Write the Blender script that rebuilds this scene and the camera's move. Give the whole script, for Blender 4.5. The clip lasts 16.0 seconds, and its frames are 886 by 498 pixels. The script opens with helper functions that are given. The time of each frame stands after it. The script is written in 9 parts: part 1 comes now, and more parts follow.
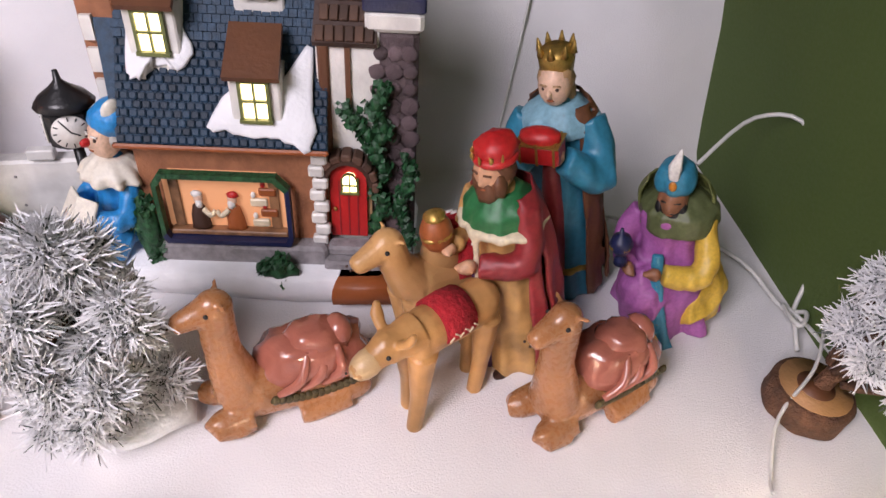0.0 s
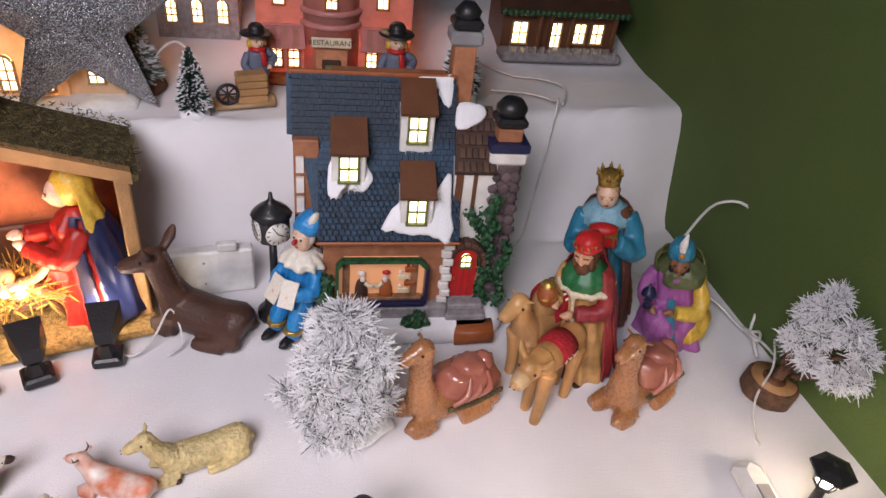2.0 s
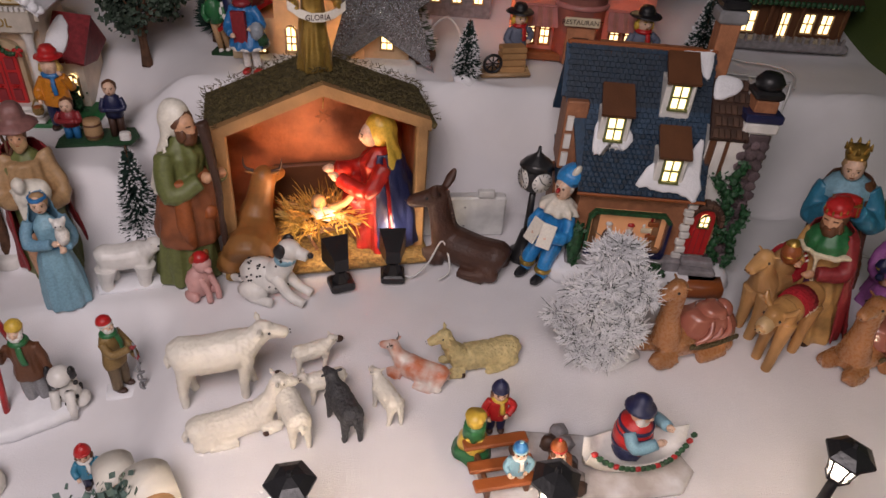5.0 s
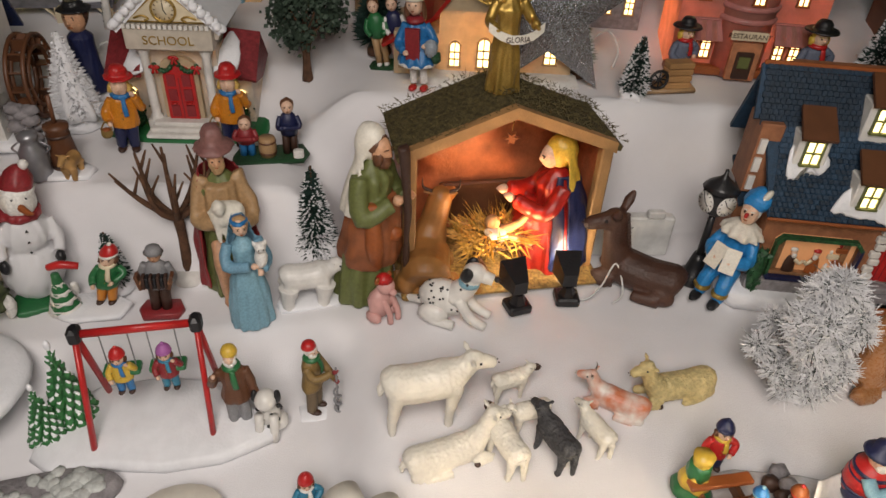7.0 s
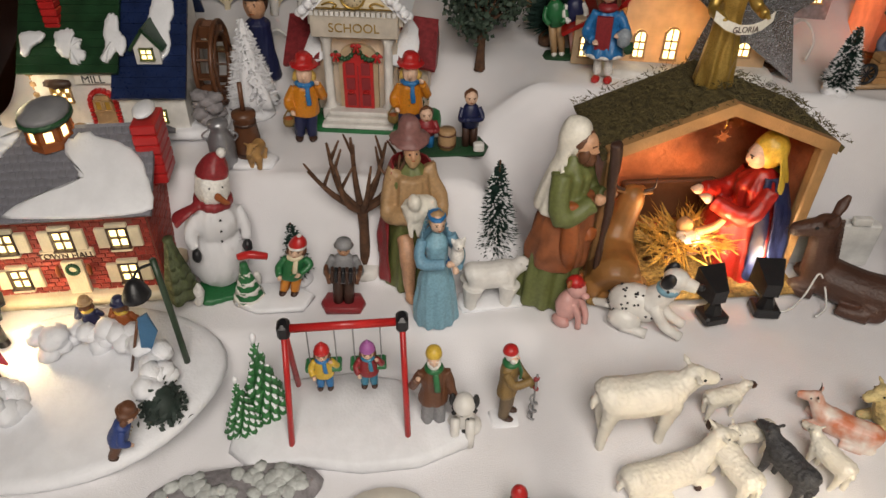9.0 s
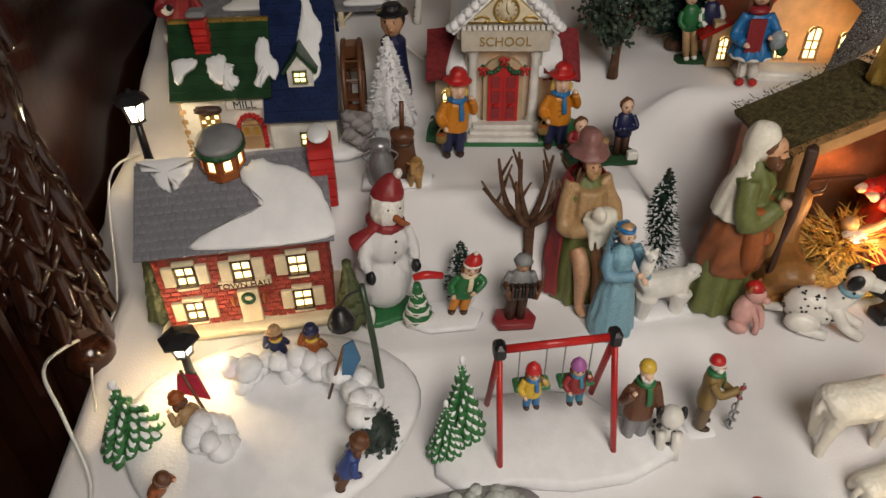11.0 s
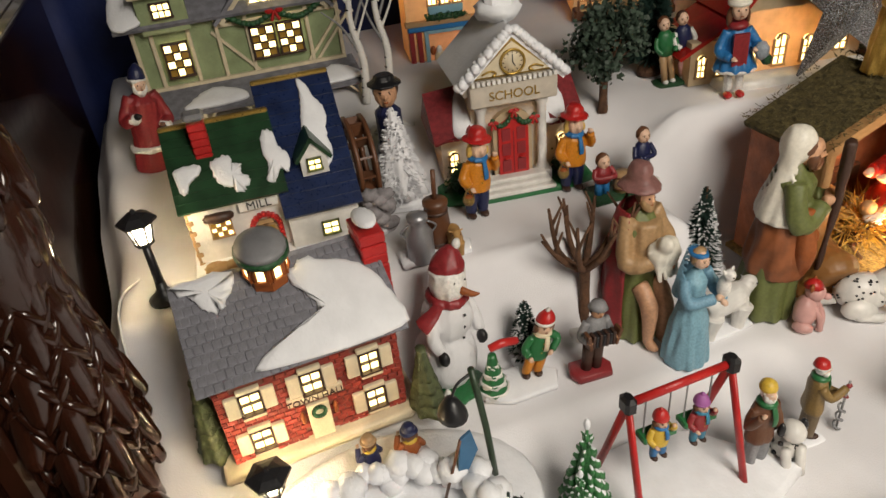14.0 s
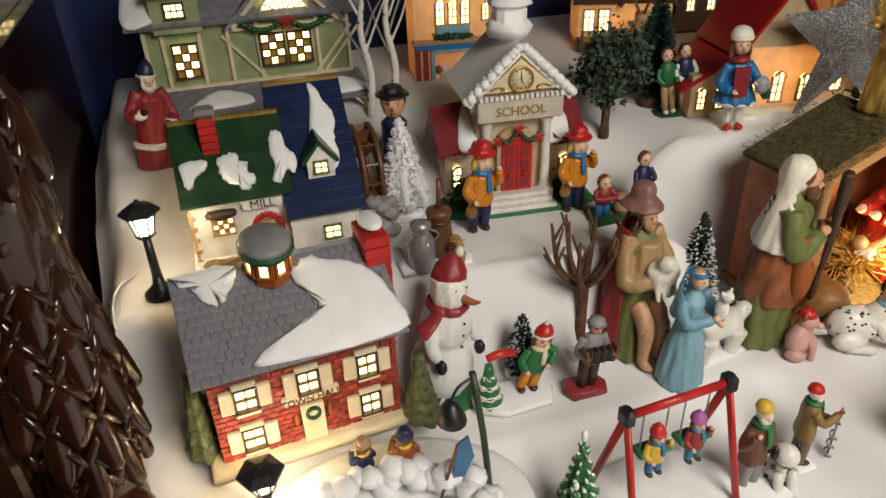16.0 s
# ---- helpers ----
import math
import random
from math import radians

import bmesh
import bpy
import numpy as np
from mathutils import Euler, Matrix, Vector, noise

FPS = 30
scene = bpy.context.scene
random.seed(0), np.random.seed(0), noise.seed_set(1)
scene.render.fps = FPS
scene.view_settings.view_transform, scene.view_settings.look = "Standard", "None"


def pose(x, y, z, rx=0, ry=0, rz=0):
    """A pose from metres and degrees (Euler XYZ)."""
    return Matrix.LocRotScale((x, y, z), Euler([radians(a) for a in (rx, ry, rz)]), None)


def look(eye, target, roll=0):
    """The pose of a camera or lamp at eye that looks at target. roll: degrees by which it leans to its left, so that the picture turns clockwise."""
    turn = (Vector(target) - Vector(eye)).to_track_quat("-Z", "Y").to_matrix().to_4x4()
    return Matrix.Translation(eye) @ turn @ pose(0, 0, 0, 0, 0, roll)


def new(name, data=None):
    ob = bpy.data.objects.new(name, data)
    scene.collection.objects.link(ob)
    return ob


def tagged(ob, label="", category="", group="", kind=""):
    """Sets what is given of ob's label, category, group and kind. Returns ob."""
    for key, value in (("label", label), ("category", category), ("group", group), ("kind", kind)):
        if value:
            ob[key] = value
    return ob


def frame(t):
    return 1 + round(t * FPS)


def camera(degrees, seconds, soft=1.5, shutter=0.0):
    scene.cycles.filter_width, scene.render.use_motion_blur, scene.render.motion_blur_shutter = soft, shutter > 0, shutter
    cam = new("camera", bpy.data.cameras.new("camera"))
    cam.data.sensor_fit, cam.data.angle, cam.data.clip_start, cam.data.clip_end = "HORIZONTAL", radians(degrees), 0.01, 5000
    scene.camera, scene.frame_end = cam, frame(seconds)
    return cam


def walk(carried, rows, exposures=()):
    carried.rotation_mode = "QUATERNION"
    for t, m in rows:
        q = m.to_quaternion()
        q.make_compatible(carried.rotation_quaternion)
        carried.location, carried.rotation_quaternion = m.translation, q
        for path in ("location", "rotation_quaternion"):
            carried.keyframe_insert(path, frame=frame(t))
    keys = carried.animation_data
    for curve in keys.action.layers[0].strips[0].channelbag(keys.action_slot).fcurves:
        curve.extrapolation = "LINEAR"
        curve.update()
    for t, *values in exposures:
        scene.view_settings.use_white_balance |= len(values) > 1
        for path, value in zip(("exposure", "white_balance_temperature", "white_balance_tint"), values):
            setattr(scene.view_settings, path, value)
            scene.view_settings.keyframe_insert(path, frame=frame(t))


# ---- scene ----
cam = camera(64.8, 16.0)
PATH = [
    (0, (0.096, 0.075, 0.316), (0.596, 1.565, -0.92), 3.6),
    (0.5, (0.07, 0.062, 0.34), (0.593, 1.562, -0.875), 3.7),
    (1, (0.022, 0.037, 0.38), (0.603, 1.521, -0.829), 4.7),
    (1.5, (-0.033, 0.014, 0.414), (0.669, 1.475, -0.757), 6.5),
    (2, (-0.109, -0.008, 0.445), (0.663, 1.446, -0.691), 6.7),
    (2.5, (-0.119, -0.048, 0.444), (0.599, 1.407, -0.727), 6.4),
    (3, (-0.12, -0.092, 0.432), (0.498, 1.385, -0.767), 6.3),
    (3.5, (-0.136, -0.108, 0.428), (0.417, 1.394, -0.771), 6.1),
    (4, (-0.165, -0.119, 0.442), (0.325, 1.392, -0.773), 5.4),
    (4.5, (-0.209, -0.097, 0.446), (0.274, 1.444, -0.734), 5.7),
    (4.7, (-0.231, -0.083, 0.444), (0.238, 1.478, -0.715), 5.2),
    (6.8, (-0.364, -0.014, 0.46), (-0.039, 1.546, -0.749), 3.0),
    (7, (-0.39, -0.011, 0.457), (-0.053, 1.559, -0.735), 3.3),
    (7.5, (-0.441, -0.002, 0.464), (-0.135, 1.572, -0.73), 2.0),
    (8, (-0.446, 0.006, 0.458), (-0.177, 1.577, -0.749), 2.1),
    (8.5, (-0.451, 0.016, 0.454), (-0.278, 1.593, -0.764), 1.4),
    (9, (-0.498, 0.033, 0.443), (-0.352, 1.609, -0.78), 1.2),
    (9.5, (-0.553, 0.041, 0.436), (-0.431, 1.615, -0.792), -0.4),
    (9.7, (-0.572, 0.042, 0.434), (-0.463, 1.612, -0.799), -0.4),
    (11.8, (-0.678, 0.066, 0.464), (-0.487, 1.686, -0.694), -1.5),
    (12, (-0.682, 0.062, 0.469), (-0.512, 1.704, -0.66), -0.9),
    (12.5, (-0.73, 0.064, 0.487), (-0.549, 1.719, -0.622), -5.7),
    (13, (-0.77, 0.084, 0.487), (-0.444, 1.711, -0.629), -5.7),
    (13.5, (-0.787, 0.103, 0.467), (-0.391, 1.732, -0.624), -6.3),
    (14, (-0.79, 0.125, 0.443), (-0.304, 1.725, -0.653), -6.3),
    (14.5, (-0.771, 0.126, 0.45), (-0.187, 1.732, -0.588), -3.9),
    (15, (-0.802, 0.108, 0.45), (-0.18, 1.754, -0.5), -2.3),
    (15.5, (-0.805, 0.106, 0.43), (-0.226, 1.751, -0.55), -2.0),
    (16, (-0.813, 0.12, 0.427), (-0.252, 1.747, -0.592), -2.1),
]
EXPOSURES = [(0, 1.12, 6330, 22), (0.5, 0.98, 6330, 22), (1.5, 0.86, 6330, 20), (2.5, 0.70, 6400, 22), (3.5, 0.24, 6700, 26), (4.5, 0.02, 6800, 24), (7, 0.28, 7150, 10), (9, 0.40, 7250, 8), (11.9, 0.22, 7500, 7), (12.5, 0.50, 7500, 7), (16, 0.66, 7500, 4)]
walk(cam, [(t, look(eye, target, roll)) for t, eye, target, roll in PATH], EXPOSURES)


# ---- light ----
def lamp(name, kind, m, watts, colour, size=0.01, aim=None):
    d = bpy.data.lights.new(name, kind)
    d.energy, d.color = watts, colour
    if kind == "AREA":
        d.shape, d.size = "DISK", size
    else:
        d.shadow_soft_size = size
    if kind == "SPOT":
        d.spot_size, d.spot_blend = radians(120), 0.9
    ob = new(name, d)
    ob.matrix_world = look(m, aim) if aim else Matrix.Translation(m)
    return ob


world = bpy.data.worlds.new("room_air")
scene.world = world
world.use_nodes = True
world.node_tree.nodes["Background"].inputs[0].default_value = (0.9, 0.85, 0.95, 1)
world.node_tree.nodes["Background"].inputs[1].default_value = 0.48
WARM, AMBER = (1.0, 0.72, 0.42), (1.0, 0.5, 0.2)
# added soft fill: an unseen disc low over the table front, no real fixture
lamp("overhead_fill", "AREA", (-0.45, -0.20, 0.76), 6.2, (1.0, 0.96, 0.97), 0.5, (-0.36, 0.45, 0.0))

# ---- materials ----
MATS = {}


def nodes_of(mat):
    mat.use_nodes = True
    nt = mat.node_tree
    return nt, nt.nodes["Principled BSDF"], nt.nodes.new, nt.links.new


def surface(name, rgb, rough=0.4, vary=0.25, scale=60.0, bump=0.15, fine=400.0, metal=0.0, second=None, per_piece=0.0, glow=0.0, coat=0.0, tone=None):
    """Paint, cloth or stone: two scales of noise in the colour, grain in the relief."""
    if name in MATS:
        return MATS[name]
    mat = bpy.data.materials.new(name)
    nt, p, add, link = nodes_of(mat)
    tc = add("ShaderNodeTexCoord")
    big, small = add("ShaderNodeTexNoise"), add("ShaderNodeTexNoise")
    big.inputs["Scale"].default_value, big.inputs["Detail"].default_value = scale, 4
    small.inputs["Scale"].default_value, small.inputs["Detail"].default_value = fine, 3
    link(tc.outputs["Object"], big.inputs["Vector"]), link(tc.outputs["Object"], small.inputs["Vector"])
    ramp = add("ShaderNodeMapRange")
    ramp.inputs[1].default_value, ramp.inputs[2].default_value = 0.35, 0.65
    link(big.outputs["Fac"], ramp.inputs[0])
    mix = add("ShaderNodeMixRGB")
    dark = second or tuple(c * (1 - vary) for c in rgb)
    mix.inputs[1].default_value, mix.inputs[2].default_value = (*dark, 1), (*rgb, 1)
    link(ramp.outputs[0], mix.inputs[0])
    out = mix.outputs[0]
    if per_piece:
        info, hsv = add("ShaderNodeObjectInfo"), add("ShaderNodeHueSaturation")
        mr = add("ShaderNodeMapRange")
        mr.inputs[3].default_value, mr.inputs[4].default_value = 1 - per_piece, 1 + per_piece
        link(info.outputs["Random"], mr.inputs[0]), link(mr.outputs[0], hsv.inputs["Value"]), link(out, hsv.inputs["Color"])
        out = hsv.outputs[0]
    link(out, p.inputs["Base Color"])
    rr = add("ShaderNodeMapRange")
    rr.inputs[3].default_value, rr.inputs[4].default_value = max(0.02, rough - 0.1), min(1, rough + 0.1)
    link(small.outputs["Fac"], rr.inputs[0]), link(rr.outputs[0], p.inputs["Roughness"])
    b = add("ShaderNodeBump")
    b.inputs["Strength"].default_value, b.inputs["Distance"].default_value = bump, 0.002
    link(small.outputs["Fac"], b.inputs["Height"]), link(b.outputs[0], p.inputs["Normal"])
    p.inputs["Metallic"].default_value = metal
    p.inputs["Coat Weight"].default_value = coat
    if glow:  # thin porcelain that lets the bulb inside shine through
        tr, ms = add("ShaderNodeBsdfTranslucent"), add("ShaderNodeMixShader")
        link(out, tr.inputs[0]), link(p.outputs[0], ms.inputs[1]), link(tr.outputs[0], ms.inputs[2])
        ms.inputs[0].default_value = glow
        link(ms.outputs[0], nt.nodes["Material Output"].inputs[0])
    MATS[name] = mat
    return mat


def shining(name, rgb, strength):
    if name not in MATS:
        mat = bpy.data.materials.new(name)
        nt, p, add, link = nodes_of(mat)
        p.inputs["Base Color"].default_value = (*rgb, 1)
        p.inputs["Emission Color"].default_value, p.inputs["Emission Strength"].default_value = (*rgb, 1), strength
        MATS[name] = mat
    return MATS[name]


def C(name, rgb, rough=0.35, vary=0.22, **more):
    return surface(name, rgb, rough, vary, **more)


cloth = surface("snow_cloth", (0.80, 0.79, 0.81), 0.95, 0.07, 14, 0.28, 900)
snow = C("painted_snow", (0.82, 0.83, 0.86), 0.6, 0.08, bump=0.3)
white, cream = C("white_paint", (0.78, 0.76, 0.72)), C("cream_paint", (0.72, 0.62, 0.44))
black, iron = C("black_paint", (0.012, 0.012, 0.014), 0.4), C("black_iron", (0.02, 0.02, 0.022), 0.35)
skin, pale = C("skin_paint", (0.62, 0.34, 0.20), 0.45), C("pale_skin", (0.75, 0.50, 0.36), 0.45)
red, deep_red = C("red_paint", (0.50, 0.02, 0.02)), C("deep_red", (0.27, 0.025, 0.03), 0.4)
blue, navy = C("blue_paint", (0.02, 0.17, 0.42)), C("navy_paint", (0.015, 0.02, 0.07))
teal, sky = C("teal_paint", (0.03, 0.21, 0.33)), C("light_blue", (0.22, 0.42, 0.52), 0.5)
green, leaf = C("green_paint", (0.02, 0.15, 0.05)), C("leaf_green", (0.02, 0.10, 0.035), 0.5, 0.6, scale=300, bump=0.6)
olive, orange = C("olive_paint", (0.14, 0.16, 0.05), 0.5), C("orange_paint", (0.62, 0.22, 0.02))
yellow, gold = C("yellow_paint", (0.65, 0.43, 0.06)), C("gold_paint", (0.50, 0.32, 0.08), 0.3, metal=0.7)
purple, violet = C("purple_paint", (0.36, 0.11, 0.34), 0.5), C("violet_paint", (0.11, 0.03, 0.13))
brown, umber = C("brown_paint", (0.13, 0.05, 0.022), 0.45), C("umber_paint", (0.055, 0.025, 0.016), 0.5)
rust, tan = C("rust_paint", (0.32, 0.085, 0.02), 0.5), C("tan_paint", (0.42, 0.26, 0.13), 0.45)
grey, stone = C("grey_paint", (0.25, 0.25, 0.26), 0.5), C("grey_stone", (0.30, 0.28, 0.29), 0.7, 0.35, scale=150, bump=0.5)
pink, wool = C("pink_paint", (0.66, 0.36, 0.33), 0.45), C("ivory_paint", (0.76, 0.72, 0.63), 0.4, 0.12)
blond = C("blond_paint", (0.62, 0.40, 0.10), 0.5)
camel, camel_cloth = C("camel_glaze", (0.42, 0.185, 0.075), 0.28, 0.3, scale=30, coat=0.3), C("saddle_glaze", (0.43, 0.145, 0.10), 0.22, 0.25, scale=30, coat=0.5)
fringe = C("olive_fringe", (0.10, 0.075, 0.025), 0.6, 0.5, scale=250, bump=0.8)
glitter = surface("silver_glitter", (0.62, 0.63, 0.66), 0.25, 0.75, 700, 1.0, 900, metal=0.85)
sparkle = surface("white_glitter", (0.85, 0.85, 0.87), 0.45, 0.10, 500, 0.5, 900)
slate = surface("blue_slate", (0.010, 0.036, 0.072), 0.6, 0.4, 200, 0.4, 600, per_piece=0.45)
grey_slate = surface("grey_slate", (0.22, 0.22, 0.25), 0.6, 0.35, 120, 0.4, 600)
bricks = surface("red_brick", (0.36, 0.045, 0.03), 0.55, 0.3, 100, 0.3, 600, per_piece=0.25)
orange_brick = surface("orange_brick", (0.42, 0.17, 0.08), 0.6, 0.35, 100, 0.3, 600, per_piece=0.3)
mortar = C("mortar", (0.27, 0.10, 0.07), 0.8)
chimney_stone = surface("chimney_stone", (0.20, 0.14, 0.15), 0.7, 0.4, 90, 0.6, 500, per_piece=0.5)
tile_red = surface("red_tile", (0.22, 0.025, 0.03), 0.45, 0.4, 200, 0.3, 600, per_piece=0.3)
roof_blue, roof_green = C("roof_blue", (0.012, 0.025, 0.085), 0.3, 0.4), C("roof_green", (0.015, 0.055, 0.022), 0.35, 0.4)
moss = surface("dry_moss", (0.13, 0.10, 0.035), 0.95, 0.6, 200, 1.0, 700)
straw = surface("straw", (0.50, 0.30, 0.09), 0.8, 0.6, 250, 1.0, 800)
light_wood = surface("light_wood", (0.46, 0.25, 0.10), 0.55, 0.35, 30, 0.3, 300)
bark = surface("bark", (0.13, 0.06, 0.03), 0.85, 0.5, 120, 0.8, 500)
board = surface("red_board", (0.56, 0.17, 0.07), 0.5, 0.4, 45, 0.6, 160)
porcelain_pink = C("pink_porcelain", (0.70, 0.34, 0.28), 0.35, glow=0.5)
porcelain_cream = C("cream_porcelain", (0.72, 0.56, 0.36), 0.35, glow=0.35)
porcelain_white = C("white_porcelain", (0.72, 0.65, 0.55), 0.35, glow=0.25)
porcelain_green = C("sage_porcelain", (0.33, 0.40, 0.22), 0.3, glow=0.1)
porcelain_red = C("red_porcelain", (0.50, 0.02, 0.015), 0.35, glow=0.35)
lit, bulb = shining("lit_pane", (1.0, 0.80, 0.38), 2.6), shining("bulb", (1.0, 0.88, 0.66), 40.0)
amber_pane = C("amber_pane", (0.45, 0.26, 0.05), 0.2)
lit_scene = shining("lit_interior", (1.0, 0.42, 0.16), 0.42)
cable = C("white_cable", (0.72, 0.72, 0.70), 0.4)
wood_dark = surface("dark_mahogany", (0.036, 0.011, 0.006), 0.20, 0.6, 12, 0.2, 90, coat=0.4)
wall_paint = surface("green_wall_paint", (0.066, 0.108, 0.021), 0.75, 0.12, 6, 0.3, 300)
frost_dark = C("frosted_needle_dark", (0.10, 0.12, 0.11), 0.7)
frost = C("frosted_needle", (0.78, 0.78, 0.80), 0.8, 0.1)


# ---- shapes ----
class Shape:
    """Joined primitives with a material each, for one mesh."""

    def __init__(self):
        self.v, self.f, self.m, self.mats, self.flat = [], [], [], [], []

    def put(self, verts, faces, mat, flat=False):
        if mat not in self.mats:
            self.mats.append(mat)
        k, n = self.mats.index(mat), len(self.v)
        self.v += [tuple(p) for p in verts]
        for f in faces:
            self.f.append([n + i for i in f])
            self.m.append(k)
            self.flat.append(flat)
        return self

    def rings(self, rings, mat, flat=False, caps=True):
        n, s = len(rings), len(rings[0])
        verts = [p for r in rings for p in r]
        faces = [(i * s + j, i * s + (j + 1) % s, (i + 1) * s + (j + 1) % s, (i + 1) * s + j) for i in range(n - 1) for j in range(s)]
        if caps:
            faces += [tuple(range(s - 1, -1, -1)), tuple((n - 1) * s + j for j in range(s))]
        return self.put(verts, faces, mat, flat)

    def ball(self, c, r, mat, rot=None, seg=14, lumps=0.0):
        r = (r, r, r) if isinstance(r, (int, float)) else r
        rows, q = max(5, seg // 2), Euler([radians(a) for a in rot]).to_matrix() if rot else Matrix.Identity(3)
        rings = []
        for i in range(rows + 1):
            a = math.pi * (0.02 + 0.96 * i / rows) - math.pi / 2
            ring = []
            for j in range(seg):
                b = 2 * math.pi * j / seg
                d = Vector((math.cos(a) * math.cos(b), math.cos(a) * math.sin(b), math.sin(a)))
                k = 1 + (lumps * noise.noise(d * 2.3 + Vector(c) * 31) if lumps else 0)
                ring.append(Vector(c) + q @ Vector((d.x * r[0] * k, d.y * r[1] * k, d.z * r[2] * k)))
            rings.append(ring)
        return self.rings(rings, mat)

    def tube(self, pts, radii, mat, seg=10, steps=4, flatten=1.0):
        pts = [Vector(p) for p in pts]
        radii = [radii] * len(pts) if isinstance(radii, (int, float)) else list(radii)
        path, rad = [], []
        for i in range(len(pts) - 1):
            p0, p1, p2, p3 = pts[max(i - 1, 0)], pts[i], pts[i + 1], pts[min(i + 2, len(pts) - 1)]
            for k in range(steps + (i == len(pts) - 2)):
                t = k / steps
                path.append(0.5 * (2 * p1 + (p2 - p0) * t + (2 * p0 - 5 * p1 + 4 * p2 - p3) * t * t + (3 * p1 - p0 - 3 * p2 + p3) * t ** 3))
                rad.append(radii[i] * (1 - t) + radii[i + 1] * t)
        rings, side = [], None
        for i, p in enumerate(path):
            d = (path[min(i + 1, len(path) - 1)] - path[max(i - 1, 0)]).normalized()
            side = (side - d * side.dot(d)) if side else d.cross(Vector((0, 0, 1)) if abs(d.z) < 0.9 else Vector((0, 1, 0)))
            side.normalize()
            up = side.cross(d)
            rings.append([p + rad[i] * (math.cos(2 * math.pi * j / seg) * side + flatten * math.sin(2 * math.pi * j / seg) * up) for j in range(seg)])
        return self.rings(rings, mat)

    def lathe(self, profile, mat, c=(0, 0, 0), seg=24, folds=0, amp=0.0, squash=1.0, turn=0.0, arc=None, flat=False, sway=(0, 0)):
        c = Vector(c)
        rings, top = [], max(z for _, z in profile)
        if folds:
            profile = [(p[0] + (q[0] - p[0]) * k / 3, p[1] + (q[1] - p[1]) * k / 3) for p, q in zip(profile, profile[1:]) for k in range(3)] + [profile[-1]]
            seg = max(seg, 6 * folds)
        for r, z in profile:
            ring = []
            for j in range(seg):
                a = 2 * math.pi * j / seg
                u = z / max(top, 1e-6)
                w = 1 + amp * (0.75 * math.sin(folds * a + turn + 3 * u) + 1.3 * noise.noise(Vector((math.cos(a) * folds * 0.35, math.sin(a) * folds * 0.35, 3 * u + folds)))) * (1 - 0.6 * u) if folds else 1
                ring.append(c + Vector((r * w * math.cos(a) + sway[0] * z, r * w * squash * math.sin(a) + sway[1] * z, z)))
            rings.append(ring)
        if arc:
            lo, hi = arc
            keep = [j for j in range(seg) if lo <= 360 * j / seg <= hi]
            outer = [[r[j] for j in keep] for r in rings]
            inner = [[c + Vector(((p - c).x * 0.9, (p - c).y * 0.9, (p - c).z)) for p in r] for r in outer]
            return self.rings([o + i[::-1] for o, i in zip(outer, inner)], mat)
        return self.rings(rings, mat, flat)

    def box(self, c, s, mat, rot=None, bevel=0.0):
        q = Euler([radians(a) for a in rot]).to_matrix() if rot else Matrix.Identity(3)
        hx, hy, hz = (k / 2 for k in s)
        b = min(bevel, hx * 0.8, hy * 0.8, hz * 0.8)
        if not b:
            corners = [(x, y, z) for z in (-hz, hz) for x, y in ((-hx, -hy), (hx, -hy), (hx, hy), (-hx, hy))]
            faces = [(3, 2, 1, 0), (4, 5, 6, 7), (0, 1, 5, 4), (1, 2, 6, 5), (2, 3, 7, 6), (3, 0, 4, 7)]
            return self.put([Vector(c) + q @ Vector(p) for p in corners], faces, mat, True)
        rings = []
        for z, i in ((-hz, b), (-hz + b, 0), (hz - b, 0), (hz, b)):
            x, y = hx - i, hy - i
            rings.append([Vector(c) + q @ Vector((px, py, z)) for px, py in ((-x + b, -y), (x - b, -y), (x, -y + b), (x, y - b), (x - b, y), (-x + b, y), (-x, y - b), (-x, -y + b))])
        return self.rings(rings, mat, True)

    def slab(self, outline, y0, y1, mat, c=(0, 0, 0)):
        """An outline in x and z, made thick along y."""
        c = Vector(c)
        n = len(outline)
        verts = [c + Vector((x, y0, z)) for x, z in outline] + [c + Vector((x, y1, z)) for x, z in outline]
        faces = [tuple(range(n)), tuple(range(2 * n - 1, n - 1, -1))] + [(i + n, (i + 1) % n + n, (i + 1) % n, i) for i in range(n)]
        return self.put(verts, faces, mat, True)

    def plate(self, outline, z0, z1, mat, c=(0, 0, 0)):
        """An outline in x and y, made thick along z, with a rounded rim."""
        c = Vector(c)
        mid = sum((Vector((x, y, 0)) for x, y in outline), Vector()) / len(outline)
        rings = []
        for k, z in ((0.97, z0), (1.0, z0 * 0.6 + z1 * 0.4), (0.97, z0 * 0.15 + z1 * 0.85), (0.9, z1)):
            rings.append([c + mid + (Vector((x, y, 0)) - mid) * k + Vector((0, 0, z)) for x, y in outline])
        return self.rings(rings, mat)

    def sheet(self, a, b, c, d, thick, mat):
        """A board with four corners and a thickness."""
        a, b, c, d = (Vector(p) for p in (a, b, c, d))
        n = (b - a).cross(d - a).normalized() * thick
        return self.put([a, b, c, d, a + n, b + n, c + n, d + n], [(3, 2, 1, 0), (4, 5, 6, 7), (0, 1, 5, 4), (1, 2, 6, 5), (2, 3, 7, 6), (3, 0, 4, 7)], mat, True)

    def mesh(self, name):
        me = bpy.data.meshes.new(name)
        me.from_pydata(self.v, [], self.f)
        for m in self.mats:
            me.materials.append(m)
        me.polygons.foreach_set("material_index", self.m)
        me.polygons.foreach_set("use_smooth", [not f for f in self.flat])
        me.update()
        return me


